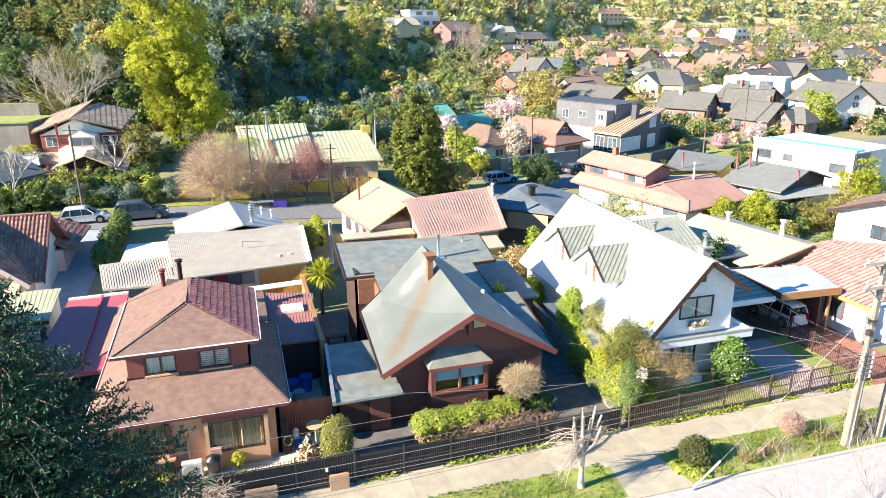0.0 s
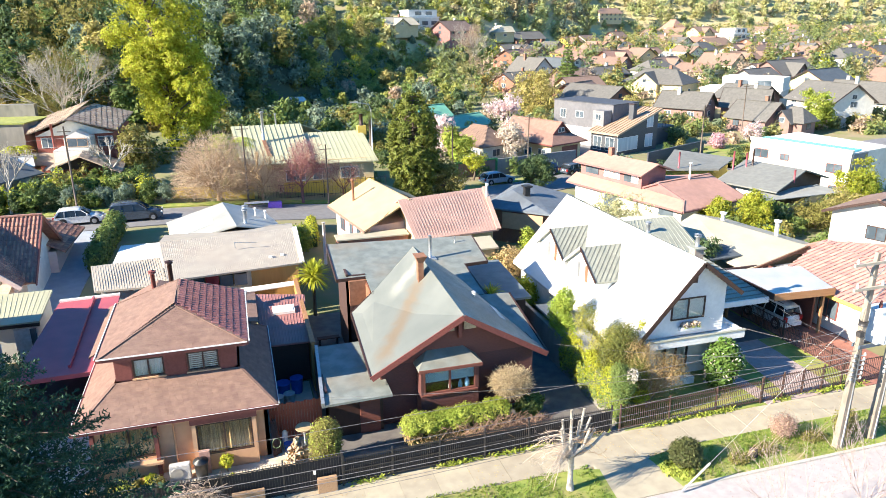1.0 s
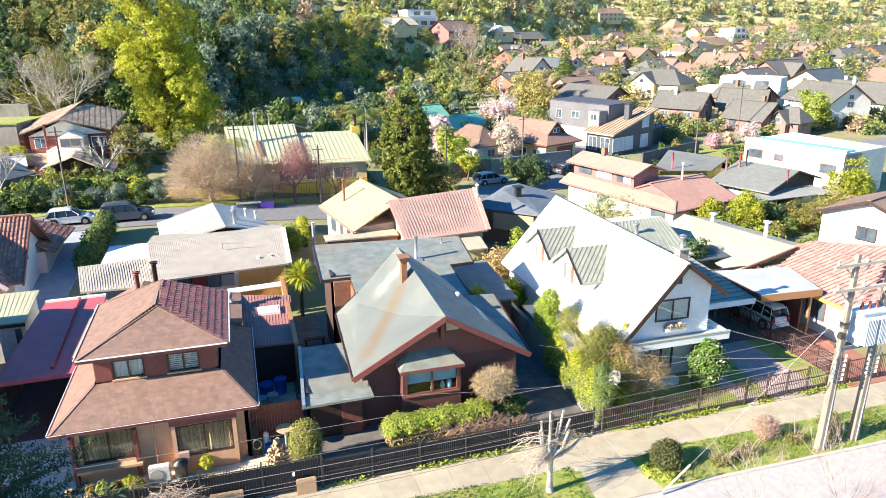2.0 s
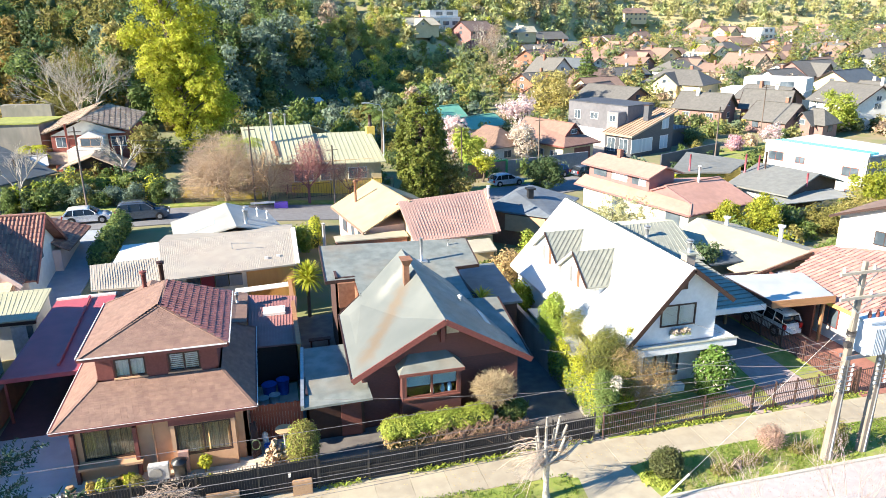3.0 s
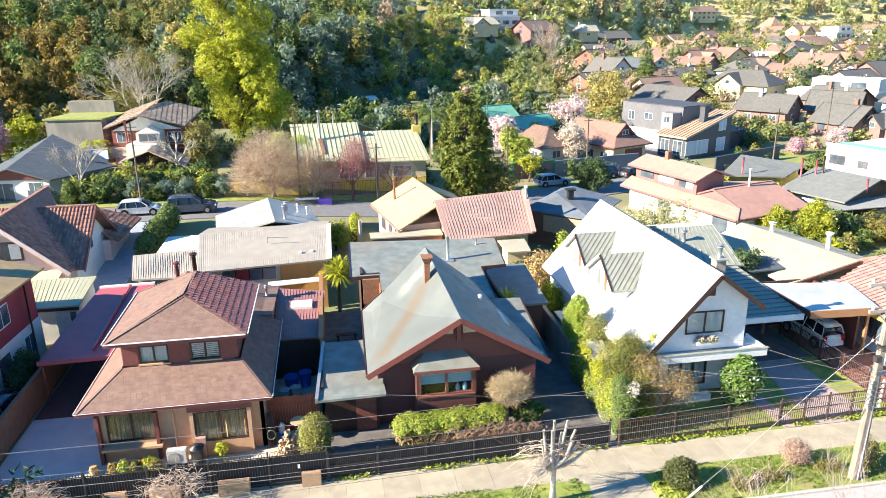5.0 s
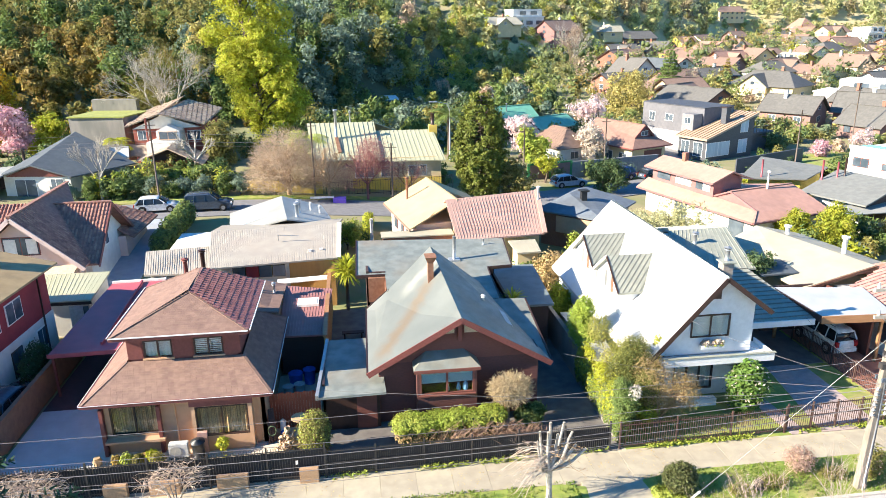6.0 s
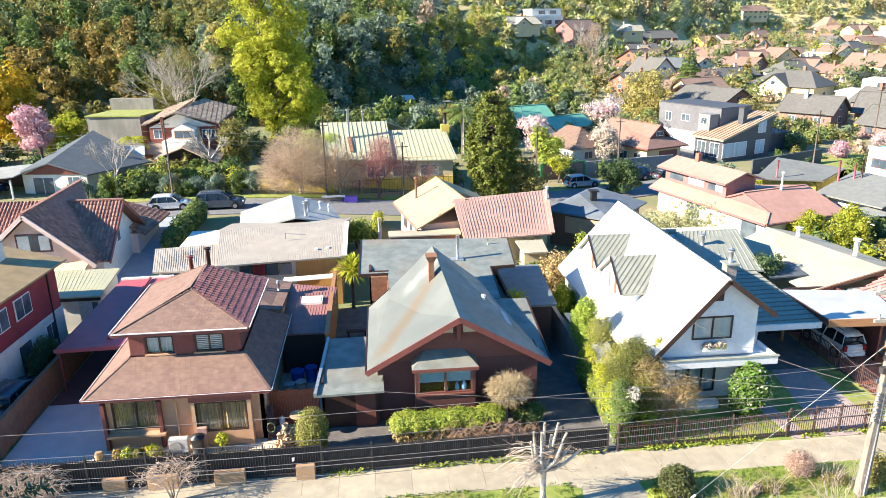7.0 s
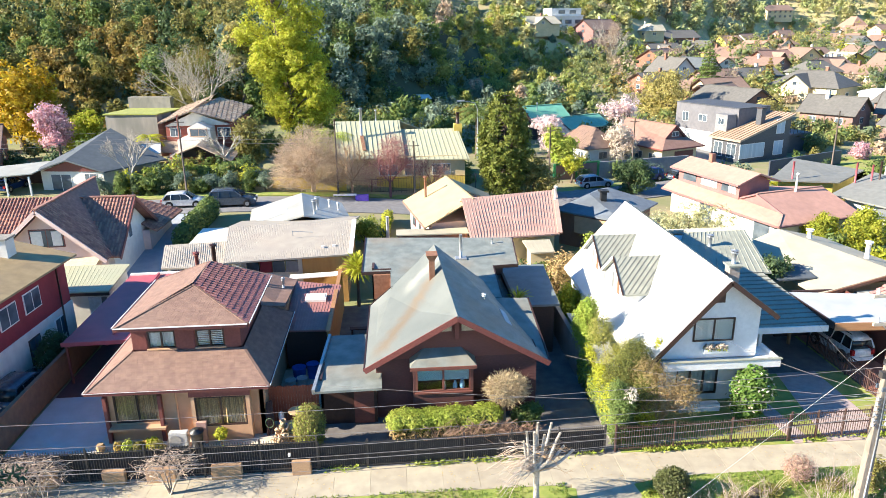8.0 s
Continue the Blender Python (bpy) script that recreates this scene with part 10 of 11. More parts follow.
# ---- fir close to the camera ----
def fir():
    x, y, top = -3.45, 8.75, 16.55
    t = thing("fir_tree", "dark green fir with bristly needled branches", "tree", base=(x, y, 0))
    part("trunk", tube(B(), [(x, y, -0.1), (x, y, 8), (x, y, top)], [0.3, 0.17, 0.015], 10), BARK, t)
    rg_ = random.Random(41)
    N, D, S, stems = [], [], [], B()

    def sprig(c, td, ln, near):
        """A shoot set round with needles."""
        m = max(4, int(ln / (0.048 if near else 0.15)))
        fr = (np.arange(m) + 0.5) / m
        P_ = np.array(c)[None] + np.array(td * ln)[None] * fr[:, None]
        for q in range(4 if near else 2):
            v = nr.normal(size=(m, 3))
            v -= np.array(td)[None] * (v @ np.array(td))[:, None]
            v /= np.linalg.norm(v, axis=1, keepdims=True)
            N.append(P_)
            D.append(v * 0.75 + np.array(td)[None] * 0.6)
            S.append(np.full(m, 1.0 if near else 2.6))

    # the dense dark heart of the crown
    lb = [((x, y, top - 0.6 - i * 0.8), (0.1 + 0.3 * i, 0.1 + 0.3 * i, 0.55)) for i in range(1, 15)]
    lb = [(c, tuple(min(v, 1.9) for v in r)) for c, r in lb]
    P_, o_ = lobe_points(lb, 15000, 0.3)
    mesh_part("inner_foliage", *leaf_quads(P_, 0.075, long=4.0), L_FIR, t)
    z = top - 0.02
    while z > 3.0:
        drop = top - z
        near = drop < 5.2
        rad = min(3.5, 0.2 + 0.53 * drop)
        k = 7 if near else 6
        a0 = rg_.uniform(0, 6)
        for j in range(k):
            a = a0 + j * math.tau / k + rg_.uniform(-0.25, 0.25)
            L = rad * rg_.uniform(0.7, 1.2)
            rise = rg_.uniform(0.3, 0.5)
            d = Vector((math.cos(a), math.sin(a), 0))
            o = Vector((x, y, z))
            at = lambda f: o + d * (L * f) + Vector((0, 0, L * (rise * f - 0.28 * f * f)))
            tube(stems, [at(f) for f in (0, 0.33, 0.66, 1)], [0.02 + 0.006 * L, 0.018, 0.012, 0.006], 4, cap=False)
            n_t = max(2, int(L / (0.19 if near else 0.32)))
            s = Vector((-d.y, d.x, 0))
            sprig(at(0.2), (at(1) - at(0.2)).normalized(), (at(1) - at(0.2)).length, near)
            for i in range(n_t):
                f = 0.15 + 0.85 * i / n_t
                for sd in (-1, 1):
                    ln = (0.2 + 0.26 * L * (1 - f)) * rg_.uniform(0.75, 1.25)
                    td = (d * 0.8 + s * sd * 0.75 + Vector((0, 0, rg_.uniform(-0.05, 0.5)))).normalized()
                    sprig(at(f), td, ln, near)
        z -= 0.2 if near else 0.42
    P_, d_ = np.concatenate(N), np.concatenate(D)
    k_ = np.concatenate(S)[:, None]
    ln = nr.uniform(0.04, 0.07, len(P_))[:, None] * k_
    sd = np.cross(d_, nr.normal(size=d_.shape))
    sd /= np.linalg.norm(sd, axis=1, keepdims=True)
    sd *= k_
    tip = P_ + d_ * ln
    V_ = np.stack([P_ - sd * 0.01, P_ + sd * 0.01, tip + sd * 0.005, tip - sd * 0.005], 1).reshape(-1, 3)
    part("branch", stems, BARK, t)
    mesh_part("needles", V_, np.arange(len(V_)).reshape(-1, 4), L_FIR, t)


fir()

# ---- poles and cables ----
POLE = M("weathered_pole", (0.3, 0.255, 0.205), (0.2, 0.17, 0.14), scale=5, rough=0.9, bump=0.4, stretch=(1, 1, 0.3))
DARK_POLE = M("dark_timber_pole", (0.17, 0.13, 0.105), (0.12, 0.095, 0.08), scale=5, rough=0.9, bump=0.4, stretch=(1, 1, 0.3))
CABLE = M("grey_cable", (0.2, 0.19, 0.19), rough=0.6, bump=0)
PORCELAIN = M("white_porcelain", (0.75, 0.75, 0.72), rough=0.25, bump=0)


def utility_pole():
    """Two concrete posts joined by crossarms and a platform."""
    t = thing("utility_pole", "twin concrete utility poles joined by crossarms", "utility pole", base=(27.3, 22.3, 0))
    for k, (x, y, dx) in enumerate(((26.3, 22.3, -0.1), (28.4, 22.45, -0.05))):
        bm_ = B()
        w0, d0, w1, d1, H = 0.21, 0.16, 0.1, 0.09, 9.9
        X, Y = x + dx, y - 0.3
        hexa(bm_, [(x - w0, y - d0, -0.1), (x + w0, y - d0, -0.1), (x + w0, y + d0, -0.1), (x - w0, y + d0, -0.1), (X - w1, Y - d1, H), (X + w1, Y - d1, H), (X + w1, Y + d1, H), (X - w1, Y + d1, H)])
        bmesh.ops.bevel(bm_, geom=bm_.edges[:], offset=0.02, segments=1, affect="EDGES")
        part("post", bm_, POLE, t, "weathered tapering concrete post")
        at = lambda z: Vector((x + dx * z / H, y - 0.3 * z / H, z))
        for i in range(6):
            z = 3.75 + i * 0.24
            c = at(z)
            part("bracket", bar(B(), c + Vector((-0.12, -0.14, 0)), c + Vector((-0.34, -0.2, 0.02)), 0.03, 0.04), STEEL, t)
            part("bracket", bar(B(), c + Vector((0.1, -0.14, 0)), c + Vector((0.3, -0.2, 0.02)), 0.03, 0.04), STEEL, t)
            for sx in (-0.3, 0.27):
                q = c + Vector((sx, -0.19, 0.03))
                part("insulator", tube(B(), [q, q + Vector((0, 0, 0.05)), q + Vector((0, 0, 0.13))], [0.045, 0.062, 0.035], 8), PORCELAIN, t)
        c = at(6.55)
        part("collar", tube(B(), [c - Vector((0, 0, 0.12)), c + Vector((0, 0, 0.12))], 0.2, 10), IRON, t, "dark steel collar")
        part("conduit", tube(B(), [at(0.05) + Vector((0.02, -0.18, 0)), at(3) + Vector((0.05, -0.16, 0)), at(5.3) + Vector((0.0, -0.16, 0))], 0.03, 6), STEEL, t)
    for yy in (21.9, 22.25):
        part("platform_beam", bar(B(), (26.0, yy, 5.45), (28.7, yy + 0.1, 5.45), 0.07, 0.16), M("dark_blue_grey_steel", (0.1, 0.13, 0.17), rough=0.5, bump=0), t, "dark steel platform beam")
    for z, x0, x1 in ((9.45, 24.9, 29.9), (8.3, 25.1, 29.7)):
        part("crossarm", bar(B(), (x0, 21.88, z), (x1, 22.0, z), 0.1, 0.13), M("pale_concrete_arm", (0.5, 0.44, 0.36), (0.42, 0.37, 0.3), scale=5, rough=0.9, bump=0.3), t, "pale concrete crossarm")
        for k in range(4):
            c = Vector((x0 + 0.2 + k * (x1 - x0 - 0.4) / 3, 21.92, z + 0.07))
            part("insulator", tube(B(), [c, c + Vector((0, 0, 0.08)), c + Vector((0, 0, 0.22))], [0.05, 0.07, 0.035], 8), PORCELAIN, t)
        for px, s in ((26.22, -1), (26.22, 1), (28.36, -1), (28.36, 1)):
            part("brace", bar(B(), (px, 21.95, z - 0.75), (px + s * 0.7, 21.93, z - 0.06), 0.03, 0.04), STEEL, t)
    part("junction_box", box(B(), 25.82, 26.06, 21.8, 22.02, 6.0, 6.25), IRON, t)
    # the transformer on the platform
    tr = thing("transformer", "pale blue-grey transformer with cooling fins", "transformer", base=(27.5, 22.1, 5.54))
    TANK = M("pale_blue_grey_enamel", (0.55, 0.6, 0.66), (0.48, 0.53, 0.6), scale=3, rough=0.4, bump=0.05)
    bm_ = box(B(), 26.75, 28.2, 21.7, 22.5, 5.54, 7.1)
    bmesh.ops.bevel(bm_, geom=bm_.edges[:], offset=0.05, segments=2, affect="EDGES")
    part("tank", bm_, TANK, tr)
    part("lid", box(B(), 26.68, 28.27, 21.63, 22.57, 7.1, 7.18), TANK, tr)
    for bank in (26.82, 27.55):
        for k in range(7):
            px = bank + k * 0.085
            part("cooling_fin", box(B(), px, px + 0.035, 21.42, 21.7, 5.68, 6.95), TANK, tr)
    for k in range(3):
        c = Vector((27.05 + k * 0.42, 22.1, 7.18))
        part("bushing", tube(B(), [c, c + Vector((0, 0, 0.12)), c + Vector((0, 0, 0.2)), c + Vector((0, 0, 0.34))], [0.07, 0.09, 0.06, 0.04], 8), M("brown_glazed_bushing", (0.18, 0.05, 0.04), rough=0.25, bump=0), tr)


utility_pole()


def cable(label, p, q, sag, r=0.011, mt=None, n=28):
    p, q = Vector(p), Vector(q)
    t_ = thing("cable", label, "cable", "overhead cables", base=tuple(p))
    pts = [p.lerp(q, i / n) - Vector((0, 0, sag * 4 * (i / n) * (1 - i / n))) for i in range(n + 1)]
    part("strand", tube(B(), pts, r, 5), mt or CABLE, t_)


for i, (z0, z1, sag, yy) in enumerate(((5.35, 5.3, 0.7, 21.7), (5.1, 5.0, 1.0, 21.75), (4.75, 4.6, 1.1, 21.8), (4.45, 4.4, 0.95, 21.7), (4.2, 3.9, 1.1, 21.8), (4.15, 3.5, 1.1, 21.85), (6.4, 6.2, 0.7, 21.8))):
    cable("thin grey overhead cable along the street", (26.0, yy + 0.2, z0), (-30, yy + 0.4, z1), sag, 0.013 if i in (1, 3) else 0.009)
for i, (z0, yy) in enumerate(((7.7, 21.6), (7.7, 21.9))):
    cable("thin overhead cable along the street", (28.5, yy + 0.3, z0), (70, yy + 0.5, 7.7), 0.7, 0.008)
for i, (z0, e) in enumerate(((5.2, (21.2, 30.2, 5.2)), (5.0, (15.5, 31.0, 3.0)), (5.5, (30.5, 33.5, 3.3)), (5.3, (36.2, 31.0, 3.0)), (4.9, (2.9, 29.6, 2.7)))):
    cable("thin service cable from the pole to a house", (26.05, 22.05, z0), e, 0.35, 0.007)
gt = thing("guy_wire", "pale guy wire with a white guard at the ground", "guy wire", base=(17.2, 21.55, 0))
part("strand", tube(B(), [(17.2, 21.55, 0.05), (26.15, 22.0, 7.4)], 0.007, 6), M("pale_steel_wire", (0.6, 0.6, 0.58), rough=0.5, bump=0), gt)
a, b = Vector((17.2, 21.55, 0.05)), Vector((26.15, 22.0, 7.4))
part("guard", tube(B(), [a, a.lerp(b, 0.15)], 0.045, 8), WHITE_TRIM, gt)
# poles of the back street
for x, y, hh in ((-15.6, 75.3, 8.5), (0.9, 74.3, 8.5), (9.3, 74.8, 6.5), (26.5, 84.5, 7), (37.8, 86.5, 8), (63.5, 84.5, 8.5), (87, 105, 9)):
    t = thing("street_pole", "slender utility pole on the back street", "utility pole", "poles of the back street", base=(x, y, ground_z(x, y)))
    g = ground_z(x, y)
    part("post", tube(B(), [(x, y, g - 0.1), (x, y, g + hh)], [0.11, 0.075], 8), DARK_POLE, t)
    part("crossarm", bar(B(), (x - 0.6, y, g + hh - 0.5), (x + 0.6, y, g + hh - 0.5), 0.06, 0.08), DARK_POLE, t)
for z in (6.2, 6.6, 7.4):
    cable("thin overhead cable along the back street", (-60, 75.0, z + 1.7), (-15.6, 75.3, z + 1.7), 0.5, 0.012)
    cable("thin overhead cable along the back street", (-15.6, 75.3, z + 1.7), (0.9, 74.3, z + 1.2), 0.3, 0.012)
t = thing("street_lamp", "street lamp with a curved arm", "street lamp", base=(19.4, 101.2, ground_z(19.4, 101.2)))
part("pole", tube(B(), [(19.4, 101.2, ground_z(19.4, 101.2) - 0.1), (19.4, 101.2, 7.4), (19.0, 101.1, 8.3), (17.4, 101.0, 8.62)], [0.11, 0.08, 0.06, 0.05], 8), STEEL, t)
part("head", box(B(), 16.4, 17.5, 100.82, 101.18, 8.56, 8.74), STEEL, t)
# boundary walls of the back street
setting("garden_fence_back", prism(B(), [(27.5, 86.0, -0.5), (33.5, 87.5, -0.5), (33.5, 87.7, -0.5), (27.5, 86.2, -0.5)], (0, 0, 2.3)), MAUVE_WALL, "dark red panel fence in green framing")
bm = B()
for i in range(3):
    x = 27.4 + i * 3.05
    y = 85.95 + i * 0.76
    box(bm, x, x + 0.3, y - 0.05, y + 0.25, -0.5, 2.0)
bar(bm, (27.4, 86.0, 1.9), (33.7, 87.55, 1.9), 0.15, 0.2)
setting("fence_frame_back", bm, M("green_painted_steel", (0.03, 0.2, 0.07), rough=0.5), "green steel framing of the panel fence")
setting("garden_wall_back", prism(B(), [(33.8, 87.6, -0.8), (47, 90.5, -0.8), (47, 90.8, -0.8), (33.8, 87.9, -0.8)], (0, 0, 2.6)), GREY_WALL, "grey board wall along the back street")
setting("yard_wall_back", prism(B(), [(-6.8, 78.0, 1.0), (1.6, 77.2, 0.8), (1.6, 77.5, 0.8), (-6.8, 78.3, 1.0)], (0, 0, 1.9)), YELLOW_WALL, "ochre yellow wall along the back street")
fence("dark iron fence of the pale green house", (2.0, 77.3), (16.5, 78.6), 2.6, IRON, 0.3, 2.4, z0=0.7, rails=(0.4, 0.95))
setting("slat_wall", prism(B(), [(56.2, 86.2, -0.6), (70, 92.5, -0.6), (70, 92.8, -0.6), (56.2, 86.5, -0.6)], (0, 0, 2.2)), DARK_WALL, "charcoal slatted wall before the modern house")

# ---- vehicles ----
TYRE = M("black_tyre", (0.02, 0.02, 0.02), rough=0.8, bump=0.1)
RIM = M("alloy_rim", (0.5, 0.5, 0.52), rough=0.3, bump=0, metal=0.8)
TAIL = M("red_lamp_lens", (0.4, 0.02, 0.02), rough=0.2, bump=0)
CARGLASS = M("tinted_car_glass", (0.02, 0.025, 0.03), rough=0.05, bump=0)


def car(label, paint, x, y, rot, L=4.4, W=1.8, H=1.5, boxy=0.0, z=None, name="car", bars=False):
    """Front towards +x; boxy from a sloping hatch (0) to an upright tail (1)."""
    t = thing(name, label, "car")
    hl, hw = L / 2, W / 2
    belt = H * 0.6

    def shell(side, lean, top=None):
        """A side outline spread across the car, leaning in above the belt."""
        bm_ = B()
        rows = []
        for s_ in (-1, 1):
            rows.append([bm_.verts.new((a, s_ * (hw - max(0.0, b - belt) * lean - 0.05 * max(0.0, abs(a) / hl - 0.75) * 4), b)) for a, b in side])
        n_ = len(side)
        bm_.faces.new(rows[0])
        bm_.faces.new(rows[1][::-1])
        for i in range(n_):
            j = (i + 1) % n_
            bm_.faces.new((rows[0][j], rows[0][i], rows[1][i], rows[1][j])).smooth = True
        bmesh.ops.recalc_face_normals(bm_, faces=bm_.faces)
        return bm_

    tail = -hl + 0.12 + 0.3 * (1 - boxy)
    low = [(-hl, 0.38), (-hl + 0.02, belt * 0.8), (-hl + 0.1, belt), (hl * 0.44, belt + 0.02), (hl * 0.74, belt * 0.93), (hl * 0.93, belt * 0.8), (hl, belt * 0.6), (hl, 0.36), (hl * 0.9, 0.22), (-hl * 0.92, 0.22)]
    bm_ = shell(low, 0.0)
    bmesh.ops.bevel(bm_, geom=[e for e in bm_.edges if e.calc_face_angle(0) > 0.9], offset=0.05, segments=2, affect="EDGES", clamp_overlap=True)
    part("body", bm_, paint, t)
    cab = [(-hl + 0.14, belt - 0.02), (tail + 0.12, H * 0.9), (tail + 0.42, H * 0.975), (-hl * 0.1, H), (hl * 0.06, H * 0.975), (hl * 0.2, H * 0.9), (hl * 0.5, belt - 0.02)]
    part("cabin", shell(cab, 0.34), CARGLASS, t, "tinted windows")
    lift = lambda p, k: (p[0], p[1] + k)
    skin = [(tail + 0.06, H * 0.89), lift(cab[2], 0.015), lift(cab[3], 0.015), lift(cab[4], 0.015), (hl * 0.17, H * 0.915), (hl * 0.05, H * 0.93), (-hl * 0.1, H * 0.95), (tail + 0.4, H * 0.93)]
    part("roof", shell(skin, 0.33), paint, t)
    side_y = lambda zz: hw - (zz - belt) * 0.34 + 0.006
    for s in (-1, 1):
        for (xa, za), (xb, zb), w in (((-hl + 0.16, belt), (tail + 0.2, H * 0.92), 0.14), ((hl * 0.48, belt), (hl * 0.17, H * 0.92), 0.07), ((-hl * 0.06, belt), (-hl * 0.08, H * 0.94), 0.07), ((-hl * 0.52, belt), (-hl * 0.5, H * 0.94), 0.1)):
            part("pillar", bar(B(), (xa, s * side_y(za), za), (xb, s * side_y(zb), zb), 0.025, w), paint, t)
        for wx in (-hl * 0.62, hl * 0.64):
            c = Vector((wx, s * (hw - 0.1), 0.33))
            part("wheel_arch", tube(B(), [c + Vector((0, -s * 0.05, 0.02)), c + Vector((0, s * 0.105, 0.02))], 0.39, 18), BLACK_TRIM, t)
            w = part("wheel", tube(B(), [c + Vector((0, -s * 0.1, 0)), c + Vector((0, s * 0.125, 0))], 0.33, 18), TYRE, t)
            part("rim", tube(B(), [c + Vector((0, s * 0.1, 0)), c + Vector((0, s * 0.14, 0))], [0.22, 0.19], 14), RIM, w)
        part("headlight", box(B(), hl - 0.2, hl - 0.01, s * hw * 0.72 - 0.2, s * hw * 0.72 + 0.18, belt * 0.62, belt * 0.78), PORCELAIN, t)
        part("tail_light", box(B(), -hl - 0.012, -hl + 0.14, s * hw * 0.84 - 0.1, s * hw * 0.84 + 0.11, belt * 0.66, belt * 0.98), TAIL, t)
        part("mirror", box(B(), hl * 0.36, hl * 0.42, s * (hw + 0.08) - 0.09, s * (hw + 0.08) + 0.09, belt, belt + 0.13), paint, t)
        if bars:
            part("roof_rail", bar(B(), (tail + 0.5, s * (hw - 0.32), H + 0.05), (-hl * 0.02, s * (hw - 0.32), H + 0.05), 0.03, 0.04), IRON, t)
    part("bumper", box(B(), -hl - 0.05, -hl + 0.1, -hw * 0.9, hw * 0.9, 0.34, 0.56), paint, t)
    part("plate", box(B(), -hl - 0.06, -hl - 0.045, -0.2, 0.2, 0.6, 0.7), WHITE_TRIM, t)
    t.matrix_basis = pose(x, y, ground_z(x, y) + 0.04 if z is None else z, 0, 0, rot)
    return t


BLACK_TRIM = M("black_wheel_arch", (0.015, 0.015, 0.017), rough=0.7, bump=0)
SILVER_PAINT = M("silver_car_paint", (0.75, 0.76, 0.77), rough=0.25, bump=0, metal=0.2)
NAVY_PAINT = M("dark_blue_grey_car_paint", (0.1, 0.125, 0.165), rough=0.2, bump=0, metal=0.3)
WHITE_PAINT = M("white_car_paint", (0.8, 0.8, 0.8), rough=0.25, bump=0)
BLUE_PAINT = M("pale_blue_car_paint", (0.55, 0.65, 0.74), rough=0.25, bump=0, metal=0.4)
DEEP_BLUE = M("deep_blue_car_paint", (0.02, 0.05, 0.15), rough=0.25, bump=0, metal=0.2)
car("silver hatchback parked on the back street", SILVER_PAINT, -14.6, 70.6, 4, 4.2, 1.8, 1.5, boxy=0.25)
car("dark blue-grey car parked on the back street", NAVY_PAINT, -9.6, 70.4, 3, 4.8, 1.9, 1.75, boxy=0.75, bars=True)
car("white family van parked under the carport", WHITE_PAINT, 33.75, 35.6, 94, 3.9, 1.5, 1.7, boxy=1.0, z=0.06, name="van", bars=True)
car("pale blue car parked by the red panel fence", BLUE_PAINT, 31.6, 81.8, 10, 4.4, 1.75, 1.5)
car("deep blue car parked by the grey wall", DEEP_BLUE, 39.6, 85.6, 196, 4.2, 1.75, 1.65, boxy=0.6)
car("dark car parked before the grey wall", NAVY_PAINT, 44.3, 85.2, 15, 4.3, 1.75, 1.45)
car("dark grey car parked beside the crimson house", NAVY_PAINT, -13.5, 34.6, 82, 4.4, 1.8, 1.5, z=0.0)
car("dark blue car under the white carport", DEEP_BLUE, -36.2, 79.6, 80, 4.2, 1.75, 1.5)

# ---- small things in the yards ----
GREY_PLASTIC = M("grey_plastic", (0.55, 0.56, 0.56), rough=0.5, bump=0)
BLACK_PLASTIC = M("black_plastic", (0.025, 0.028, 0.032), rough=0.45, bump=0)
BLUE_PLASTIC = M("blue_plastic", (0.03, 0.12, 0.5), rough=0.35, bump=0)
WOODPILE = M("split_firewood", (0.55, 0.4, 0.26), (0.42, 0.3, 0.19), scale=8, rough=0.9, bump=0.3, each=0.3)

t = thing("air_conditioner", "pale grey outdoor air conditioning unit", "air conditioner", base=(-3.6, 28.95, 0))
bm = box(B(), -4.1, -3.2, 28.8, 29.15, 0.08, 0.82)
bmesh.ops.bevel(bm, geom=bm.edges[:], offset=0.03, segments=2, affect="EDGES")
part("case", bm, GREY_PLASTIC, t)
part("fan_grille", tube(B(), [(-3.78, 28.8, 0.45), (-3.78, 28.77, 0.45)], 0.27, 20), STEEL, t)
for px in (-4.0, -3.3):
    part("foot", box(B(), px - 0.05, px + 0.05, 28.8, 29.15, 0, 0.08), BLACK_PLASTIC, t)
t = thing("refuse_bin", "black wheeled refuse bin with domed lid", "bin", base=(-2.75, 28.85, 0))
part("body", tube(B(), [(-2.75, 28.85, 0.02), (-2.75, 28.85, 0.85)], [0.24, 0.31], 14), BLACK_PLASTIC, t)
part("lid", tube(B(), [(-2.75, 28.85, 0.85), (-2.75, 28.85, 0.92), (-2.75, 28.85, 1.0)], [0.34, 0.32, 0.1], 14), BLACK_PLASTIC, t)
t = thing("box_crate", "small pinkish crate behind the bin", "crate", base=(-2.55, 29.2, 0))
part("side", box(B(), -2.8, -2.35, 29.1, 29.3, 0, 1.15), M("pinkish_crate", (0.5, 0.3, 0.25), rough=0.8), t)
wp = thing("woodpile", "heap of split pale firewood", "firewood", base=(1.5, 28.4, 0))
rg = random.Random(81)
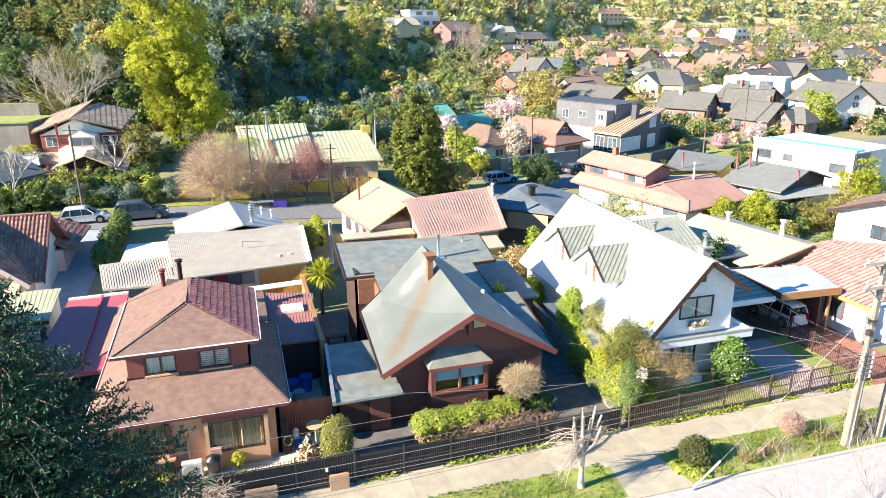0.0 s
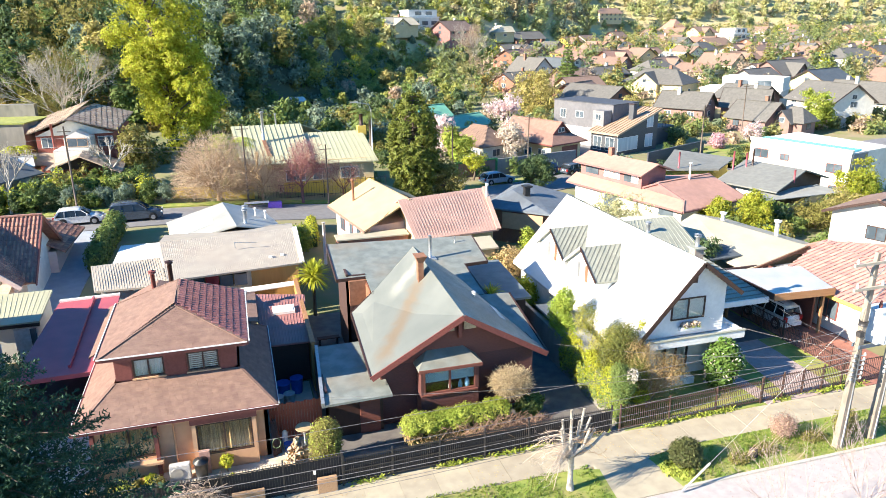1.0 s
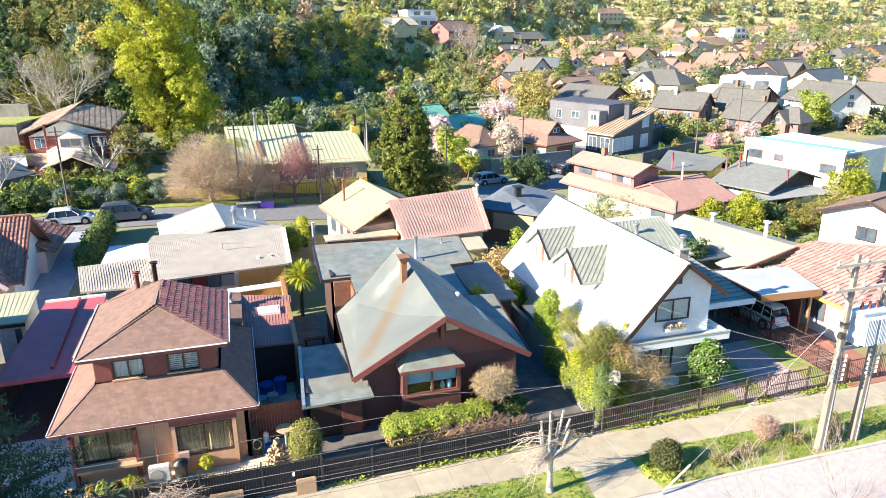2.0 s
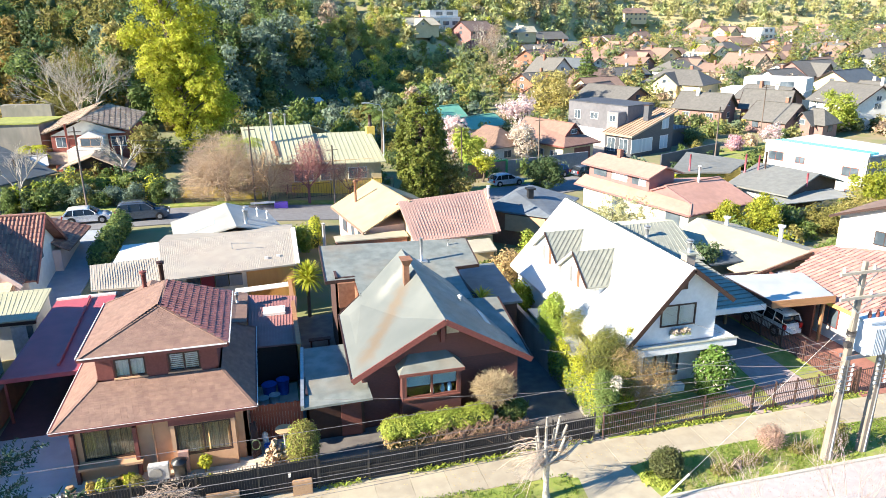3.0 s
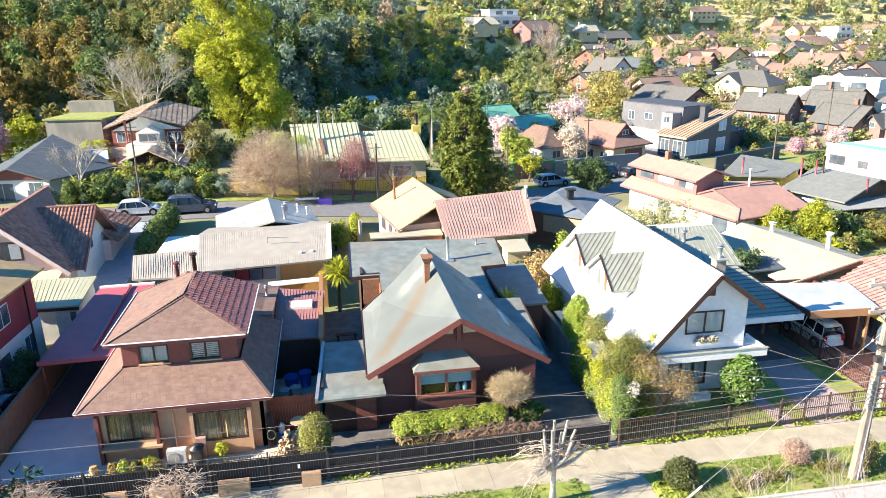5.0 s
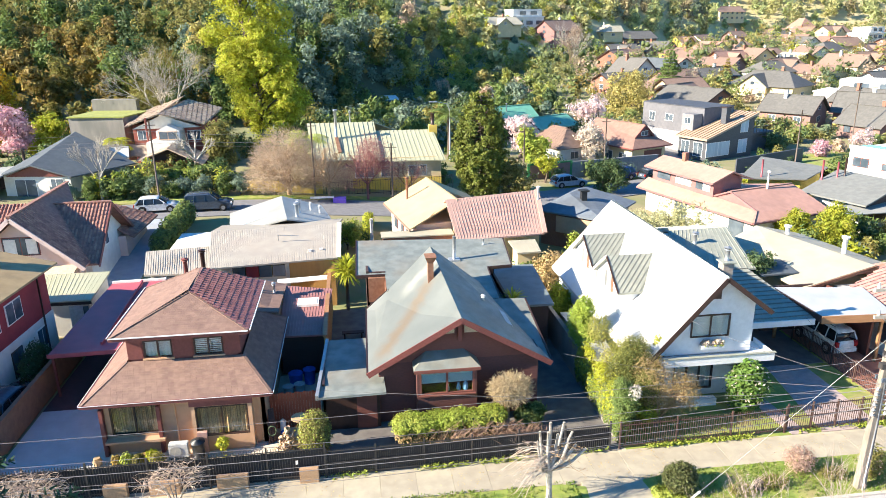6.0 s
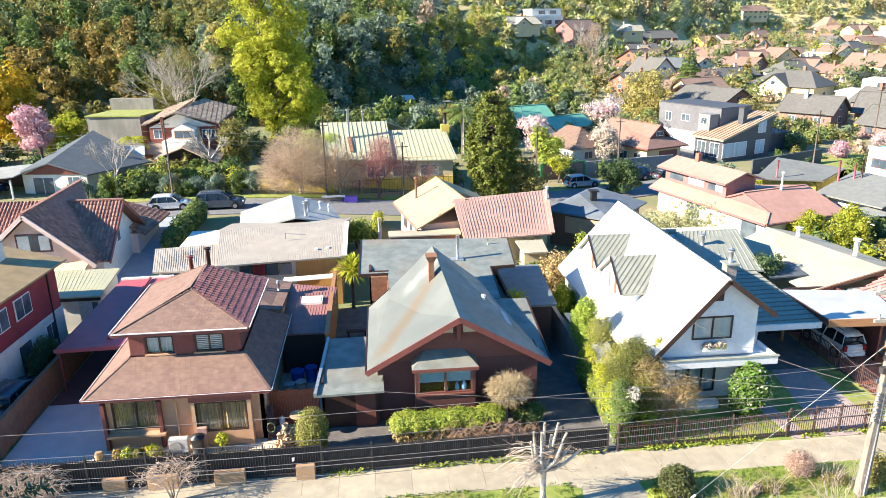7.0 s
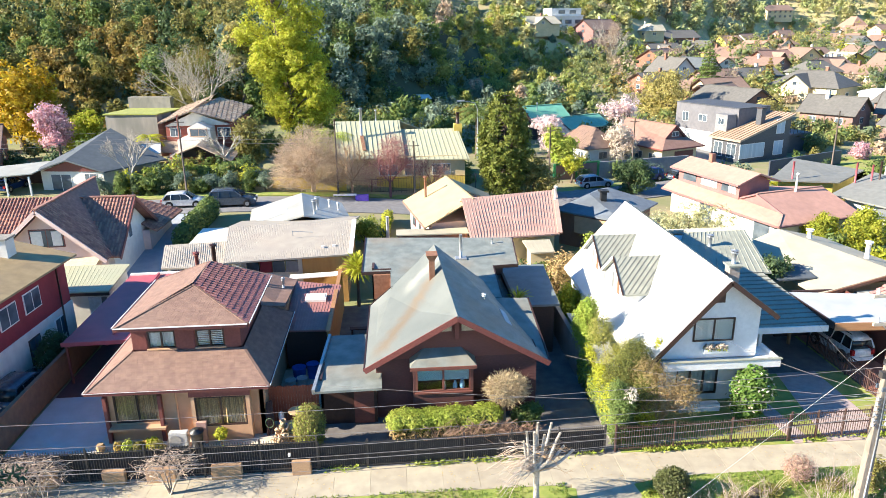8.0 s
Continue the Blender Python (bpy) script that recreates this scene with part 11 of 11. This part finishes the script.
for i in range(120):
    a = rg.uniform(0, math.tau)
    rr = abs(rg.gauss(0, 0.45))
    px, py = 1.5 + rr * math.cos(a), 28.35 + rr * math.sin(a) * 0.8
    zz = max(0.06, 1.6 * (1 - rr / 1.0)) * rg.uniform(0.2, 1.0)
    d = Vector((rg.uniform(-1, 1), rg.uniform(-1, 1), rg.uniform(-0.4, 0.4))).normalized() * rg.uniform(0.12, 0.2)
    c = Vector((px, py, zz + 0.03))
    bm = B()
    tube(bm, [c - d, c + d], [rg.uniform(0.05, 0.085), rg.uniform(0.05, 0.085)], 5)
    part("log", bm, WOODPILE, wp)
t = thing("patio_table", "round weathered wooden garden table", "table", base=(1.85, 29.3, 0))
part("tabletop", tube(B(), [(1.95, 29.7, 1.2), (1.95, 29.7, 1.25)], 0.42, 24), TAN_TWIG, t)
part("leg", tube(B(), [(1.95, 29.7, 0), (1.95, 29.7, 1.2)], 0.05, 8), GREY_PLASTIC, t)
RED_BOARD = M("red_stained_boards", (0.3, 0.085, 0.045), (0.23, 0.065, 0.035), scale=6, rough=0.75, bump=0.3, stretch=(4, 4, 0.4))
t = thing("board_fence", "red-brown board fence across the side yard", "fence", base=(1.6, 30.9, 0))
for i in range(18):
    px = 0.42 + i * 0.14
    part("board", box(B(), px, px + 0.13, 30.85, 30.88, 0.0, 1.98 + 0.03 * math.sin(i * 2.2)), RED_BOARD, t)
part("rail", box(B(), 0.4, 2.95, 30.88, 30.93, 1.5, 1.6), RED_WOOD, t)
part("rail", box(B(), 0.4, 2.95, 30.88, 30.93, 0.4, 0.5), RED_WOOD, t)
t = thing("lumber_stack", "old timber boards leaning on the wall", "lumber", base=(0.6, 29.9, 0))
for i in range(6):
    part("plank", bar(B(), (0.45 + i * 0.07, 29.5 + 0.05 * i, 0.02), (0.42 + i * 0.04, 30.2, 1.5 + 0.12 * math.sin(i * 3)), 0.06, 0.12), BROWN_WOOD, t)
part("hose", tube(B(), [(0.62 + 0.2 * math.cos(k * 0.6), 29.45, 0.75 + 0.26 * math.sin(k * 0.6)) for k in range(24)], 0.02, 6), M("green_hose", (0.12, 0.2, 0.1), rough=0.4), t)
t = thing("blue_bucket", "blue plastic bucket in the side yard", "bucket", base=(1.15, 29.95, 0))
part("pail", tube(B(), [(1.15, 29.95, 0), (1.15, 29.95, 0.35)], [0.15, 0.2], 14), BLUE_PLASTIC, t)
t = thing("white_canister", "white plastic canister in the side yard", "canister", base=(1.05, 30.3, 0))
part("body", tube(B(), [(1.05, 30.3, 0.0), (1.05, 30.3, 0.75), (1.05, 30.3, 0.85)], [0.14, 0.14, 0.05], 12), WHITE_TRIM, t)
for px, py, zz, s, mt, lab in ((1.35, 35.2, 0.75, 0.4, BLUE_PLASTIC, "blue plastic tub in the covered yard"), (2.1, 35.4, 0.85, 0.35, BLUE_PLASTIC, "blue plastic drum in the covered yard"), (1.6, 34.4, 0.5, 0.3, GREY_PLASTIC, "pale washing basin in the covered yard"), (1.0, 34.2, 0.5, 0.3, GREY_PLASTIC, "grey crate in the covered yard")):
    t = thing("yard_container", lab, "container", base=(px, py, 0))
    part("tub", tube(B(), [(px, py, 0.02), (px, py, zz), (px, py, zz + 0.05)], [s * 0.8, s, s * 1.05], 14), mt, t)
for i, (px, py, mt, s) in enumerate(((-6.0, 28.75, L_HEDGE, 0.28), (-5.5, 28.7, L_OLIVE, 0.25), (-4.9, 28.85, L_LIGHT, 0.3), (-4.55, 28.45, L_OLIVE, 0.34), (-6.5, 28.85, L_AMBER, 0.22), (-5.2, 28.95, L_AMBER, 0.25), (-1.65, 28.95, L_LIGHT, 0.3), (-7.3, 27.4, L_LIGHT, 0.4), (-1.45, 28.3, L_LIGHT, 0.15))):
    bush("garden_plant", "small leafy plant in the front bed", px, py, [(0, 0, s * (1.0 if i != 6 else 2.0), s, s, s)], mt, 420, 0.08, category="plant")
t = thing("barrel_planter", "small round straw-coloured planter", "planter", base=(-7.35, 28.9, 0))
part("pot", tube(B(), [(-7.35, 28.9, 0), (-7.35, 28.9, 0.2), (-7.35, 28.9, 0.4)], [0.16, 0.22, 0.15], 12), TAN_TWIG, t)
for i, (px, s) in enumerate(((10.2, 1.25), (9.85, 1.0), (9.3, 0.85))):
    t = thing("vase", "blue glazed vase on the window sill" if i < 2 else "dark bottle-shaped vase on the window sill", "vase", base=(px, 29.98, 1.9))
    z0 = 1.9
    part("body", tube(B(), [(px, 29.98, z0), (px, 29.98, z0 + 0.12 * s), (px, 29.98, z0 + 0.28 * s), (px, 29.98, z0 + 0.38 * s), (px, 29.98, z0 + 0.44 * s)], [0.07 * s, 0.12 * s, 0.1 * s, 0.05 * s, 0.07 * s], 14), BLUE_CHINA if i < 2 else GREY_PLASTIC, t)
for k in range(3):
    t = thing("yard_slab", "mossy stepping slab in the back yard", "paving", base=(4.4, 36.2 + k * 1.1, 0.0))
    part("top", box(B(), 3.7, 5.3, 35.8 + k * 1.1, 36.7 + k * 1.1, 0.0, 0.08), MOSS, t)
t = thing("garden_bench", "weathered bench in the back yard", "bench", base=(4.6, 41.0, 0))
part("seat", box(B(), 3.9, 5.3, 40.8, 41.2, 0.42, 0.48), BROWN_WOOD, t)
for px in (4.0, 5.1):
    part("leg", box(B(), px, px + 0.1, 40.85, 41.15, 0, 0.42), BROWN_WOOD, t)
t = thing("porch_urn", "pale stone urn on the porch", "urn", base=(24.35, 29.6, 0))
part("body", tube(B(), [(24.35, 29.6, 0), (24.35, 29.6, 0.15), (24.35, 29.6, 0.3), (24.35, 29.6, 0.7), (24.35, 29.6, 0.8)], [0.18, 0.08, 0.14, 0.24, 0.18], 12), OLD_CONCRETE, t)
t = thing("planter_box", "low white planter under the porch window", "planter", base=(22.6, 29.9, 0))
part("box", box(B(), 21.4, 23.6, 29.7, 30.1, 0, 0.4), WHITE_BOARD, t)
t = thing("clothes_line", "washing hung on a line", "laundry", base=(47.5, 41.5, 0))
part("sheet", prism(B(), [(46.8, 42.6, 0.9), (48.4, 42.2, 0.9), (48.4, 42.2, 2.0), (46.8, 42.6, 2.0)], (0.02, 0.03, 0)), M("pale_blue_cloth", (0.6, 0.66, 0.8), rough=0.9), t)
part("post", tube(B(), [(46.6, 42.7, -0.5), (46.6, 42.7, 2.1)], 0.04, 8), STEEL, t)
t = thing("playground_box", "purple and white plastic box by the street", "box", base=(3.6, 73.4, 0.9))
part("crate", box(B(), 2.8, 4.2, 73.0, 73.8, 0.9, 1.7), M("purple_plastic", (0.15, 0.08, 0.5), rough=0.5), t)
part("lid", box(B(), 0.4, 2.9, 73.2, 73.6, 1.7, 1.85), WHITE_TRIM, t)
